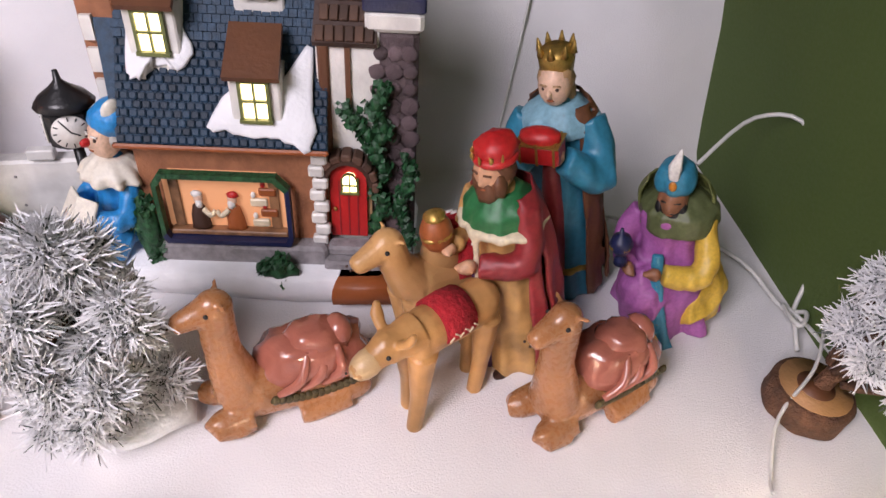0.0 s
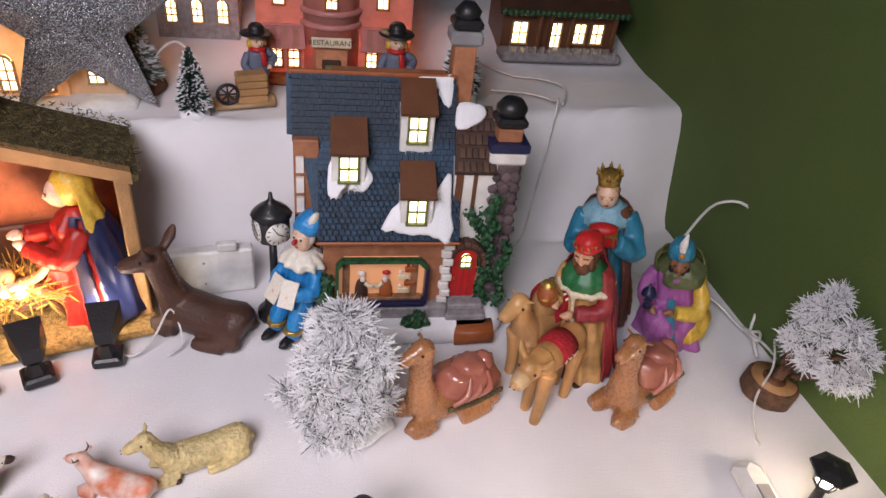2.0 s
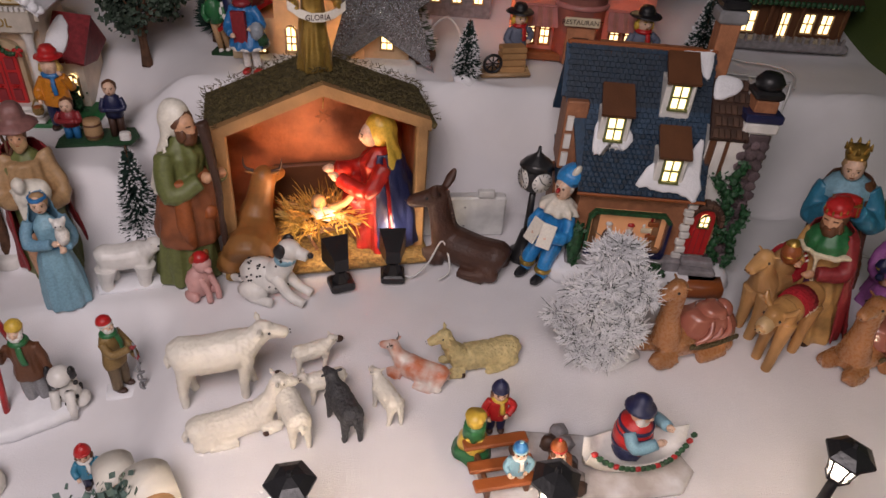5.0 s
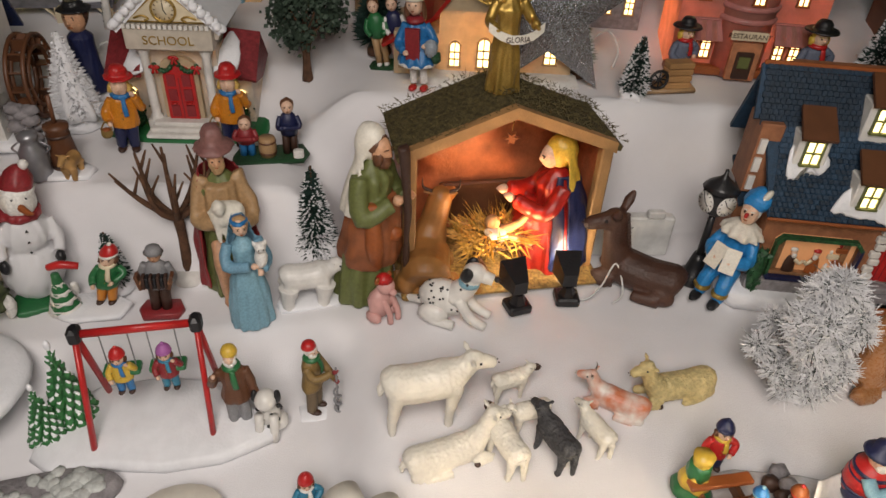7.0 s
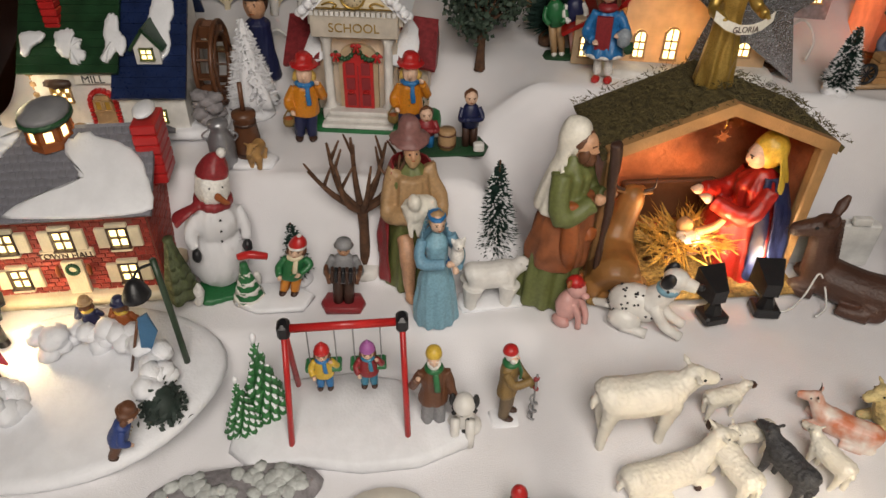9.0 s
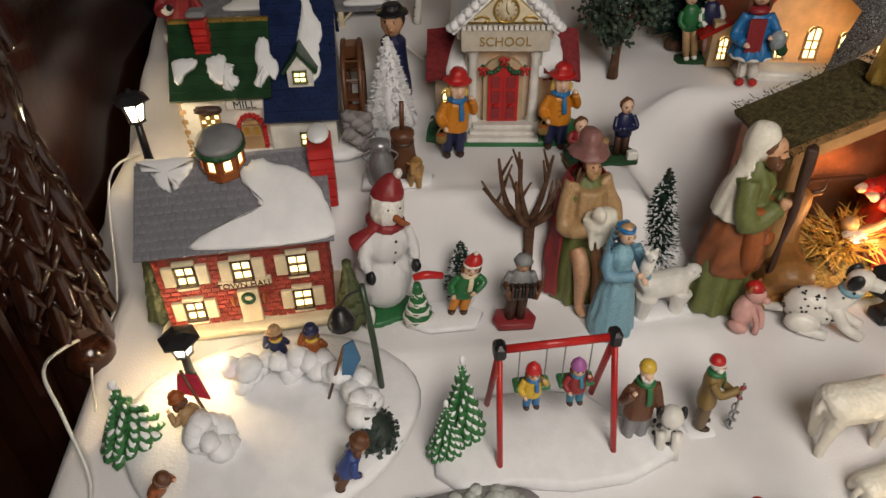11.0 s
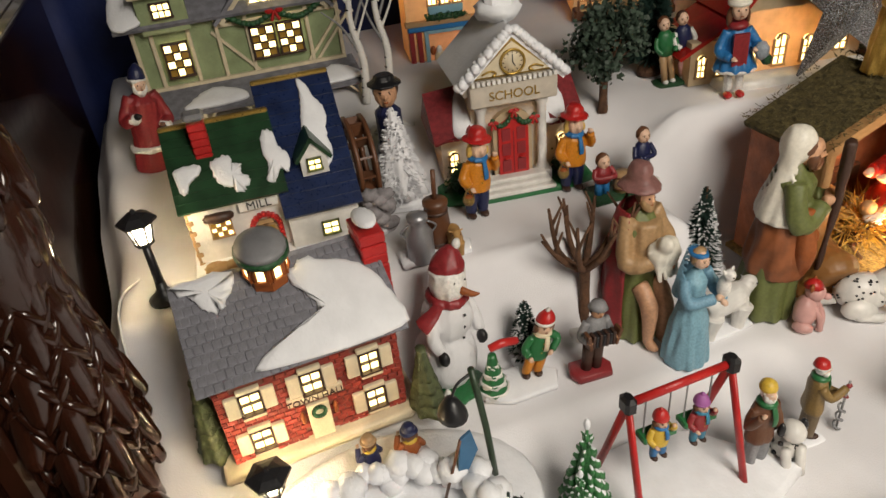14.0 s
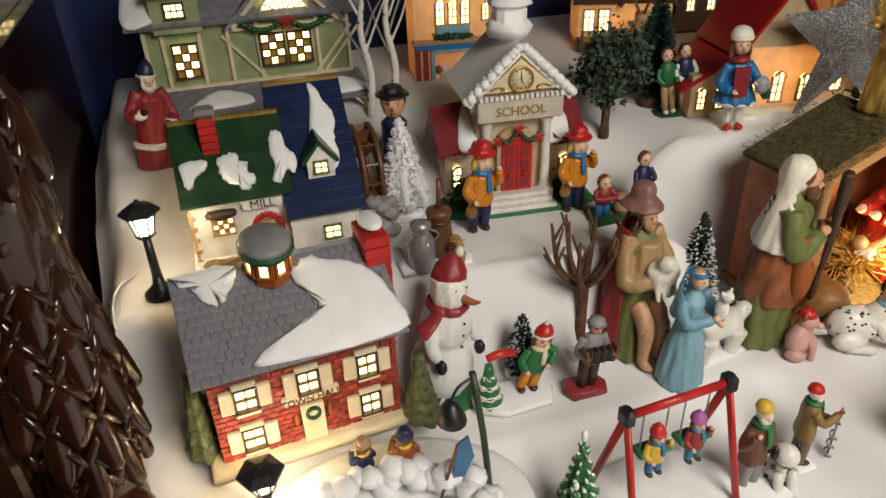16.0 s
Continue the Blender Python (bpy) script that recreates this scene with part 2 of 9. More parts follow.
def thing(name, at, yaw, label, category, group="", scale=1.0):
    ob = new(name)
    ob.empty_display_size = 0.01
    ob.matrix_basis = pose(*at, 0, 0, yaw) @ (Matrix.Diagonal((*scale, 1)) if isinstance(scale, tuple) else Matrix.Scale(scale, 4))
    return tagged(ob, label, category, group)


def solid(name, shape, at, label, category, yaw=0, lean=0, tip=0, scale=1.0, group="", kind=""):
    """A thing that is one mesh."""
    ob = new(name, shape.mesh(name))
    ob.matrix_basis = pose(*at, 0, lean, 0) @ pose(0, 0, 0, tip, 0, yaw) @ Matrix.Scale(scale, 4)
    return tagged(ob, label, category, group, kind)


def fused(src, mat, size, smooth=4):
    """The closed shapes of src melted into one moulded skin."""
    ob = new("mould", src.mesh("mould"))
    m = ob.modifiers.new("skin", "REMESH")
    m.mode, m.voxel_size, m.adaptivity = "VOXEL", size, 0.0
    m = ob.modifiers.new("soft", "SMOOTH")
    m.factor, m.iterations = 0.5, smooth
    bpy.context.view_layer.update()
    me = bpy.data.meshes.new_from_object(ob.evaluated_get(bpy.context.evaluated_depsgraph_get()))
    out = Shape().put([v.co.copy() for v in me.vertices], [tuple(p.vertices) for p in me.polygons], mat)
    bpy.data.objects.remove(ob)
    bpy.data.meshes.remove(me)
    return out


def moulded(src, size, smooth=3, least=0.22, carve=0.0):
    """Melts the larger shapes of each paint together, with shallow carved folds."""
    out = Shape()
    for k, mat in enumerate(src.mats):
        own, ids = Shape(), {}
        for f, m, flat in zip(src.f, src.m, src.flat):
            if m == k:
                for i in f:
                    ids.setdefault(i, len(ids))
                own.f.append([ids[i] for i in f])
                own.m.append(0)
                own.flat.append(flat)
        if not own.f:
            continue
        own.v, own.mats = [src.v[i] for i in ids], [mat]
        span = max(max(p[i] for p in own.v) - min(p[i] for p in own.v) for i in range(3))
        if span > least and not any(own.flat):
            own = fused(own, mat, size, smooth)
            if carve:
                own.v = [tuple(Vector(p) * 1.0 + Vector((p[0], p[1], 0)).normalized() * carve * noise.noise(Vector((p[0] * 22, p[1] * 22, p[2] * 6)))) for p in own.v]
        n = len(out.v)
        out.put(own.v, [], mat)
        for f, flat in zip(own.f, own.flat):
            out.f.append([n + i for i in f])
            out.m.append(out.mats.index(mat))
            out.flat.append(flat)
    return out


def part(name, shape, parent, label="", at=None, kind=""):
    ob = new(name, shape if isinstance(shape, bpy.types.Mesh) else shape.mesh(name))
    ob.parent = parent
    if at:
        ob.matrix_basis = at
    return tagged(ob, label, "", "", kind)


def words(text, size, mat, parent, at, name="lettering", depth=0.0003):
    cu = bpy.data.curves.new(name, "FONT")
    cu.body, cu.size, cu.extrude, cu.align_x, cu.align_y = text, size, depth, "CENTER", "CENTER"
    tmp = bpy.data.objects.new(name, cu)
    scene.collection.objects.link(tmp)
    bpy.context.view_layer.update()
    me = bpy.data.meshes.new_from_object(tmp.evaluated_get(bpy.context.evaluated_depsgraph_get()))
    bpy.data.objects.remove(tmp)
    me.materials.clear()
    me.materials.append(mat)
    ob = new(name, me)
    ob.parent, ob.matrix_basis = parent, at
    return tagged(ob, "painted lettering")


FRONT = pose(0, 0, 0, 90, 0, 0)  # lays lettering on a wall that faces -y


def window(parent, x, y, z, w, h, nx, ny, frame_mat, pane=None, rot=0, tilt=0, arch=False, bar=0.0012, deep=0.004, chequer=False):
    """A window in a wall that faces -y, its bottom middle at x, y, z."""
    f = Shape()
    t = bar * 1.6
    top = h + (w * 0.45 if arch else 0)
    for sx in (-1, 1):
        f.box((sx * (w / 2 + t / 2), 0, h / 2), (t, deep, h + 2 * t * (not arch)), frame_mat)
    f.box((0, 0, -t / 2), (w + 2.6 * t, deep * 1.5, t), frame_mat)
    if arch:
        pts = [(math.cos(a) * w / 2, h + math.sin(a) * w * 0.45) for a in [math.pi * k / 8 for k in range(9)]]
        for (xa, za), (xb, zb) in zip(pts, pts[1:]):
            f.sheet((xa, -deep / 2, za), (xb, -deep / 2, zb), (xb * 1.12, -deep / 2, h + (zb - h) * 1.12 + t * 0.3), (xa * 1.12, -deep / 2, h + (za - h) * 1.12 + t * 0.3), -deep, frame_mat)
    else:
        f.box((0, 0, h + t / 2), (w + 2 * t, deep, t), frame_mat)
    for i in range(1, nx):
        f.box((w * i / nx - w / 2, -deep * 0.15, top / 2), (bar, deep * 0.6, top * 0.98), frame_mat)
    for i in range(1, ny):
        f.box((0, -deep * 0.15, h * i / ny), (w, deep * 0.6, bar), frame_mat)
    win = part("window", f, parent, at=pose(x, y, z, tilt, 0, rot))
    p = Shape()
    pw, ph = w / nx, h / ny
    p.box((0, 0, 0), (pw, 0.0008, ph), pane or lit)
    me = p.mesh("pane")
    q = Shape()
    q.box((0, 0, 0), (pw, 0.0008, ph), amber_pane)
    other = q.mesh("pane") if chequer else me
    for i in range(nx):
        for j in range(ny):
            part("pane", me if (i + j) % 2 else other, win, at=pose((i + 0.5) * pw - w / 2, 0.0006, (j + 0.5) * ph))
    if arch:
        a = Shape()
        a.slab(pts, 0.0003, 0.001, pane or lit)
        part("pane", a, win)
    return win


def snow_patch(outline, thick=0.002, n=5):
    """A rounded patch of painted snow: an outline in x and y, lying on z = 0."""
    s = Shape()
    mid = Vector((sum(p[0] for p in outline) / len(outline), sum(p[1] for p in outline) / len(outline), 0))
    pts = []
    for i, p in enumerate(outline):
        a, b, c, d = (Vector((*outline[(i + k) % len(outline)], 0)) for k in (-1, 0, 1, 2))
        for k in range(n):
            t = k / n
            jit = Vector((noise.noise(Vector((i * 3.1 + k, outline[0][0] * 50, 1))), noise.noise(Vector((i * 3.1 + k, outline[0][1] * 50, 9))), 0)) * min(0.003, 0.09 * (max(q[0] for q in outline) - min(q[0] for q in outline)))
            pts.append(jit + 0.5 * (2 * b + (c - a) * t + (2 * a - 5 * b + 4 * c - d) * t * t + (3 * b - a - 3 * c + d) * t ** 3))
    rings = [[mid + (p - mid) * k + Vector((0, 0, z)) for p in pts] for k, z in ((1.0, -0.0005), (1.0, thick * 0.5), (0.93, thick * 0.9), (0.6, thick * 1.2), (0.05, thick * 1.2))]
    return s.rings(rings, snow)


# ---- the snow cloth, the walls and the room ----
def step(a, b, t):
    t = min(1, max(0, (t - a) / (b - a)))
    return t * t * (3 - 2 * t)


def ground(x, y):
    left, v = 1 - step(-0.43, -0.33, x), y + 0.15 * x
    low = 0.092 * step(0.482, 0.525, v) + 0.045 * step(0.64, 0.74, v) + 0.02 * step(0.74, 0.85, v)
    high = 0.142 * step(0.60, 0.64, v) + 0.03 * step(0.74, 0.92, v)
    # the cloth sags in front, between the snow fort and the flock
    sag = 0.030 * step(-0.72, -0.67, x) * (1 - step(-0.405, -0.35, x)) * (1 - step(0.458, 0.498, y))
    return left * low + (1 - left) * high - sag


def EDGE(y):
    """Where the cloth meets the green wall."""
    return 0.445 + 0.2217 * (y - 0.35)


def build_ground():
    us, ys = np.linspace(0, 1, 200), np.linspace(-0.2, 1.16, 175)
    verts, faces = [], []
    for y in ys:
        for u in us:
            x = -0.95 + u * (EDGE(y) + 0.95)
            slope = abs(ground(x, y + 0.012) - ground(x, y - 0.012)) * 40
            n = noise.noise(Vector((x * 9, y * 7, 0))) * 0.0022 + 0.0012 * math.sin(14 * y + 3 * math.sin(7 * x)) + noise.noise(Vector((x * 30, y * 30, 3))) * 0.0006
            n += slope * 0.013 * noise.noise(Vector((x * 11 + y * 5, y * 4, 7)))
            z = ground(x, y) + n
            z -= 0.06 * (1 - step(-0.95, -0.915, x))
            verts.append((x, y, z - 0.003))
    w = len(us)
    faces = [(j * w + i, j * w + i + 1, (j + 1) * w + i + 1, (j + 1) * w + i) for j in range(len(ys) - 1) for i in range(w - 1)]
    s = Shape()
    s.put(verts, faces, cloth)
    front = [(-0.95 + u * (EDGE(-0.2) + 0.95), -0.2, 0.0) for u in us]
    rim = [(x, -0.215 - 0.006 * math.sin(x * 40), -0.5) for x, _, _ in front]
    s.put([*front, *rim], [(i, w + i, w + i + 1, i + 1) for i in range(w - 1)], cloth)
    solid("ground", s, (0, 0, 0), "white plush snow cloth draped over table and stepped shelves", "snow cloth", kind="structure")


build_ground()


def slab_thing(name, c, s, mat, label, category):
    m = Shape()
    m.box(c, s, mat)
    return solid(name, m, (0, 0, 0), label, category, kind="structure")


room_paint = surface("room_paint", (0.30, 0.27, 0.22), 0.8, 0.15, 3, 0.2, 200)
floor_wood = surface("floor_wood", (0.16, 0.09, 0.05), 0.5, 0.4, 8, 0.2, 200)
east = slab_thing("wall_east", (0.035, -0.6, 0.55), (0.07, 4.0, 2.9), wall_paint, "plain green painted wall beside the table", "wall")
east.matrix_basis = pose(0.445, 0.35, 0, 0, 0, -12.5)
slab_thing("wall_north", (-0.75, 1.5, 0.55), (3.3, 0.08, 2.9), wall_paint, "green painted wall behind the village", "wall")
slab_thing("wall_south", (-0.75, -2.25, 0.55), (3.3, 0.08, 2.9), room_paint, "plain wall behind the viewer", "wall")
slab_thing("wall_west", (-2.35, -0.4, 0.55), (0.08, 3.7, 2.9), room_paint, "plain wall far beyond the cabinet", "wall")
slab_thing("ceiling", (-0.75, -0.4, 2.05), (3.3, 3.8, 0.08), room_paint, "plain ceiling", "ceiling")
slab_thing("floor", (-0.75, -0.4, -0.85), (3.3, 3.8, 0.08), floor_wood, "brown wooden floor", "floor")


def build_backdrop():
    night = surface("night_blue_fabric", (0.012, 0.03, 0.16), 0.6, 0.7, 5, 0.3, 120)
    n, rows = 90, 8
    verts = [(-1.5 + 2.15 * i / n, 1.20 + 0.012 * math.sin(i * 0.9) + 0.008 * math.sin(i * 2.3), 0.0 + 0.75 * j / rows) for j in range(rows + 1) for i in range(n + 1)]
    verts += [(x, y + 0.003, z) for x, y, z in verts]
    k, off = n + 1, (n + 1) * (rows + 1)
    faces = [(j * k + i, j * k + i + 1, (j + 1) * k + i + 1, (j + 1) * k + i) for j in range(rows) for i in range(n)]
    faces += [tuple(off + a for a in reversed(f)) for f in faces]
    s = Shape()
    s.put(verts, faces, night)
    solid("backdrop", s, (0, 0, 0), "dark blue night sky fabric hung behind the houses", "backdrop", kind="structure")


build_backdrop()


def build_cabinet():
    cab = thing("carved_cabinet", (-0.924, 0.72, -0.8), 0, "dark mahogany cabinet with carved acanthus corner post", "cabinet")
    s = Shape()
    s.box((-0.26, 0.12, 0.55), (0.44, 0.62, 1.1), wood_dark, bevel=0.01)
    part("body", s, cab)
    for x, w, d in ((-0.06, 0.02, 0.012), (-0.13, 0.05, 0.02)):
        s = Shape()
        s.box((x, -0.197, 0.55), (w, d, 1.06), wood_dark, bevel=0.004)
        part("stile", s, cab, "moulded upright strip")
    for k, (r, z, h) in enumerate(((0.01, 1.104, 0.012), (0.022, 1.117, 0.014), (0.036, 1.131, 0.014), (0.05, 1.146, 0.016), (0.06, 1.164, 0.02))):
        s = Shape()
        s.box((-0.26 + r / 2, 0.12 - r / 2, z), (0.46 + r, 0.64 + r, h), wood_dark, bevel=0.005)
        part("cornice_moulding", s, cab, "stepped moulded cornice")
    s = Shape()
    s.box((-0.26, 0.12, 1.36), (0.40, 0.58, 0.42), wood_dark, bevel=0.01)
    part("upper_body", s, cab)
    s = Shape()
    base = (-0.018, -0.17)
    s.lathe([(0.028, 0.0), (0.03, 0.55), (0.02, 0.58), (0.027, 0.62), (0.034, 0.70), (0.03, 0.80), (0.022, 0.90), (0.026, 0.98), (0.034, 1.05), (0.03, 1.10)], wood_dark, (*base, 0), 20, 8, 0.06)
    part("corner_post", s, cab, "turned corner post")
    s = Shape()
    s.ball((base[0] + 0.015, base[1] - 0.02, 0.80), 0.022, wood_dark, seg=18)
    part("finial", s, cab, "polished round boss")
    rnd = random.Random(4)
    for row in range(8):
        for side in range(5):
            a = radians(-165 + 44 * side + 22 * (row % 2))
            z = 0.835 + row * 0.034
            r = 0.027 + 0.006 * math.sin(row * 0.9)
            d, up = Vector((math.cos(a), math.sin(a), 0)), Vector((0, 0, 1))
            o = Vector((*base, z))
            s = Shape()
            s.tube([o + d * r * 0.85 + up * 0.052, o + d * r * 1.06 + up * 0.030, o + d * r * 1.18 + up * 0.010, o + d * r * 1.34 - up * 0.003, o + d * r * 1.30 - up * 0.010], [0.006, 0.0095, 0.0095, 0.006, 0.002], wood_dark, 8, 3, 0.55)
            t = d.cross(up)
            for k in (-1, 1):
                for q in (0.012, 0.028):
                    s.tube([o + d * r * 1.1 + up * (q + 0.012), o + d * r * 1.16 + t * k * 0.010 + up * q, o + d * r * 1.12 + t * k * 0.015 + up * (q - 0.010)], [0.003, 0.004, 0.001], wood_dark, 6, 2)
            part("carved_leaf", s, cab)


build_cabinet()


# ---- the lighted houses ----
def tiled(parent, name, origin, along, up, nx, ny, mat, w, h, thick=0.0015, skip=None, jitter=0.12, gap=0.92, joined=False):
    """Overlapping tiles or bricks in rows over a plane, each an object on one shared mesh."""
    s = Shape()
    s.box((0, 0, thick / 2), (w * gap, h * gap, thick), mat, bevel=thick * 0.4)
    me = s.mesh(name)
    o, a, b = Vector(origin), Vector(along).normalized(), Vector(up).normalized()
    n = a.cross(b)
    turn = Matrix((a, b, n)).transposed().to_4x4()
    rnd = random.Random(nx * 100 + ny)
    rest = Shape()
    for j in range(ny):
        for i in range(nx + (j % 2)):
            x, y = (i + 0.5 - 0.5 * (j % 2)) * w, (j + 0.5) * h
            cut = x < 0.3 * w or x > (nx - 0.3) * w
            if skip and skip(x, y):
                continue
            x = min(max(x, 0.25 * w), (nx - 0.25) * w)
            k = Matrix.Diagonal((0.5 if cut and j % 2 else 1, 1, rnd.uniform(0.7, 1.4), 1))
            if joined:
                rest.box(o + a * x + b * y + n * thick * 0.5, (w * gap, h * gap, thick * rnd.uniform(0.7, 1.4)), mat, [math.degrees(q) for q in turn.to_euler()])
                continue
            part(name, me, parent, at=Matrix.Translation(o + a * x + b * y) @ turn @ Matrix.Rotation(rnd.uniform(-jitter, jitter) * 0.15, 4, "Z") @ k)
    if joined:
        part(name + "_rest", rest, parent, kind="stuff")


def laid(parent, name, shape, origin, along, up, label=""):
    """Puts a shape made on z = 0 onto a plane."""
    a, b = Vector(along).normalized(), Vector(up).normalized()
    return part(name, shape, parent, label, at=Matrix.Translation(origin) @ Matrix((a, b, a.cross(b))).transposed().to_4x4())


def dormer(parent, x, y, z, w=0.021, h=0.026, deep=0.025, roof=None, wall=None):
    s = Shape()
    s.box((x, y + deep / 2, z + h / 2 - 0.004), (w + 0.006, deep, h + 0.008), wall or white, bevel=0.001)
    d = part("dormer", s, parent)
    r = Shape()
    r.sheet((x - w * 0.70, y - 0.005, z + h - 0.002), (x + w * 0.70, y - 0.005, z + h - 0.002), (x + w * 0.66, y + deep * 0.9, z + h + 0.015), (x - w * 0.66, y + deep * 0.9, z + h + 0.015), 0.003, roof or brown)
    part("dormer_roof", r, parent, "brown shingled roof")
    window(parent, x, y - 0.001, z + 0.004, w * 0.62, h * 0.7, 2, 2, olive, bar=0.0011)


def leaf_clump(parent_or_none, pts, size, count, seed, mat, name="crown", spread=0.01):
    """Many small leaves round a list of points."""
    rnd = random.Random(seed)
    s = Shape()
    for _ in range(count):
        p = Vector(rnd.choice(pts)) + Vector([rnd.gauss(0, spread) for _ in range(3)])
        d = Vector([rnd.gauss(0, 1) for _ in range(3)]).normalized()
        e = d.orthogonal().normalized()
        f = d.cross(e)
        k = size * rnd.uniform(0.6, 1.3)
        s.put([p - e * k * 0.4, p + d * k * 0.5 + f * k * 0.15, p + e * k * 0.4, p - d * k * 0.5], [(0, 1, 2), (0, 2, 3)], mat, True)
    return s


def toy_shop():
    h = thing("village_house", (0.087, 0.434, 0.0), -16, "ceramic toy shop with blue slate roof and lit windows", "lighted house", "lighted village houses", (1.06, 1, 1.21))
    s = Shape()
    s.plate([(-0.088, 0.02), (-0.075, 0.002), (0.03, -0.004), (0.085, 0.0), (0.098, 0.015), (0.1, 0.10), (-0.085, 0.11)], 0, 0.016, snow)
    part("base", s, h, "snowy base")
    s = Shape()
    s.box((-0.008, 0.068, 0.055), (0.108, 0.088, 0.085), orange_brick)
    s.slab([(-0.06, 0.09), (0.045, 0.09), (0.045, 0.11), (0.04, 0.183), (-0.055, 0.183)], 0.08, 0.115, orange_brick)
    part("wall", s, h)
    s = Shape()
    s.box((-0.01, 0.02, 0.02), (0.112, 0.014, 0.014), stone, bevel=0.002)
    s.box((-0.06, 0.022, 0.03), (0.012, 0.012, 0.02), stone, bevel=0.004)
    part("plinth", s, h, "grey stone plinth")
    # the big slate roof, steep towards the front
    e, t, l = Vector((0, 0.016, 0.086)), Vector((0, 0.084, 0.187)), 0.138
    up = (t - e).normalized()
    s = Shape()
    s.sheet((-0.066, 0.016, 0.086), (0.049, 0.016, 0.086), (0.044, 0.084, 0.187), (-0.088, 0.084, 0.187), -0.004, slate)
    s.sheet((-0.090, 0.062, 0.150), (-0.06, 0.062, 0.150), (-0.06, 0.084, 0.187), (-0.090, 0.084, 0.187), -0.004, slate)
    s.sheet((0.044, 0.084, 0.187), (-0.088, 0.084, 0.187), (-0.088, 0.125, 0.12), (0.044, 0.125, 0.12), 0.004, slate)
    roof = part("roof", s, h, "dark blue slate roof")
    tiled(roof, "slate", e + Vector((-0.066, 0, 0)), (1, 0, 0), up, 24, 12, slate, 0.115 / 24, 0.0043, 0.0014)
    tiled(roof, "slate", e + Vector((-0.066, 0, 0)) + up * 0.0516, (1, 0, 0), up, 24, 5, slate, 0.115 / 24, 0.0043, 0.0014, joined=True)
    tiled(roof, "slate", e + Vector((-0.086, 0, 0)) + up * 0.0728, (1, 0, 0), up, 27, 11, slate, 0.130 / 27, 0.0044, 0.0014, joined=True)
    s = Shape()
    s.box((-0.022, 0.0845, 0.1875), (0.134, 0.004, 0.004), rust, bevel=0.001)
    part("ridge_trim", s, roof, "red brown ridge trim")
    s = Shape()
    s.box((-0.009, 0.0135, 0.0855), (0.118, 0.003, 0.003), rust, bevel=0.001)
    part("eave_trim", s, roof, "red brown eave trim")
    def on_roof(x, k):
        p = e + (t - e) * k
        return x, p.y, p.z
    for x, k, drift in ((0.012, 0.13, [(-0.028, -0.006), (-0.012, 0.016), (0.0, 0.012), (0.014, 0.02), (0.028, 0.035), (0.03, -0.013), (0.012, -0.012), (-0.01, -0.008)]),
                        (-0.042, 0.38, [(-0.016, -0.012), (-0.014, 0.012), (0.0, 0.016), (0.014, 0.012), (0.019, 0.0), (0.012, -0.008), (0.0, -0.008), (-0.008, -0.013)]),
                        (0.012, 0.62, [(-0.012, 0.0), (-0.01, 0.008), (0.01, 0.008), (0.012, 0.001), (0.0, -0.002)])):
        px, py, pz = on_roof(x, k)
        laid(h, "snow_drift", snow_patch(drift), (px, py - 0.003, pz + 0.001), (1, 0, 0), up)
        dormer(h, px, py - 0.006, pz - 0.002)
    laid(h, "snow_drift", snow_patch([(-0.018, 0.008), (0.0, 0.01), (0.012, 0.009), (0.011, -0.012), (0.004, -0.012), (-0.002, 0.0), (-0.012, 0.003)]), on_roof(0.03, 0.93), (1, 0, 0), up)
    # the show window with its lit scene
    s = Shape()
    out = [(-0.037, 0.0), (0.037, 0.0), (0.039, 0.004), (0.039, 0.036), (0.032, 0.043), (-0.034, 0.043), (-0.039, 0.037), (-0.039, 0.004)]
    inner = [(x * 0.93, 0.0215 + (z - 0.0215) * 0.87) for x, z in out]
    for (a, b), (c2, d2), (e2, f2), (g2, h2) in zip(out, out[1:] + out[:1], inner[1:] + inner[:1], inner):
        s.sheet((a, 0.018, b), (c2, 0.018, d2), (e2, 0.018, f2), (g2, 0.018, h2), 0.006, navy if b < 0.03 else leaf)
    win = part("show_window", s, h, "dark rounded show window frame", at=pose(-0.013, 0.0, 0.028))
    workshop = C("workshop_brown", (0.30, 0.15, 0.07), 0.5, 0.5, scale=120)
    s = Shape()
    s.slab([(x * 0.94, 0.0215 + (z - 0.0215) * 0.88) for x, z in out], 0.0236, 0.0242, shining("workshop_glow", (0.62, 0.30, 0.14), 0.22))
    part("backdrop", s, win, "warm lit back of a toy workshop")
    s = Shape()
    s.box((0, 0.0205, 0.0045), (0.070, 0.007, 0.003), workshop, bevel=0.0006)
    for x in (-0.030, 0.028):
        s.box((x, 0.0225, 0.022), (0.006, 0.002, 0.032), workshop, bevel=0.0006)
    for k in range(4):
        s.box((0.019 + 0.0055 * (k % 2), 0.0215, 0.010 + 0.0065 * k), (0.010, 0.003, 0.0045), rust if k % 2 else cream, bevel=0.0006)
        s.ball((0.016 + 0.0062 * (k % 2), 0.0212, 0.0145 + 0.0065 * k), (0.0016, 0.0014, 0.002), red if k % 2 else white, seg=7)
    part("workbench", s, win, "brown shelves with tiny toys")
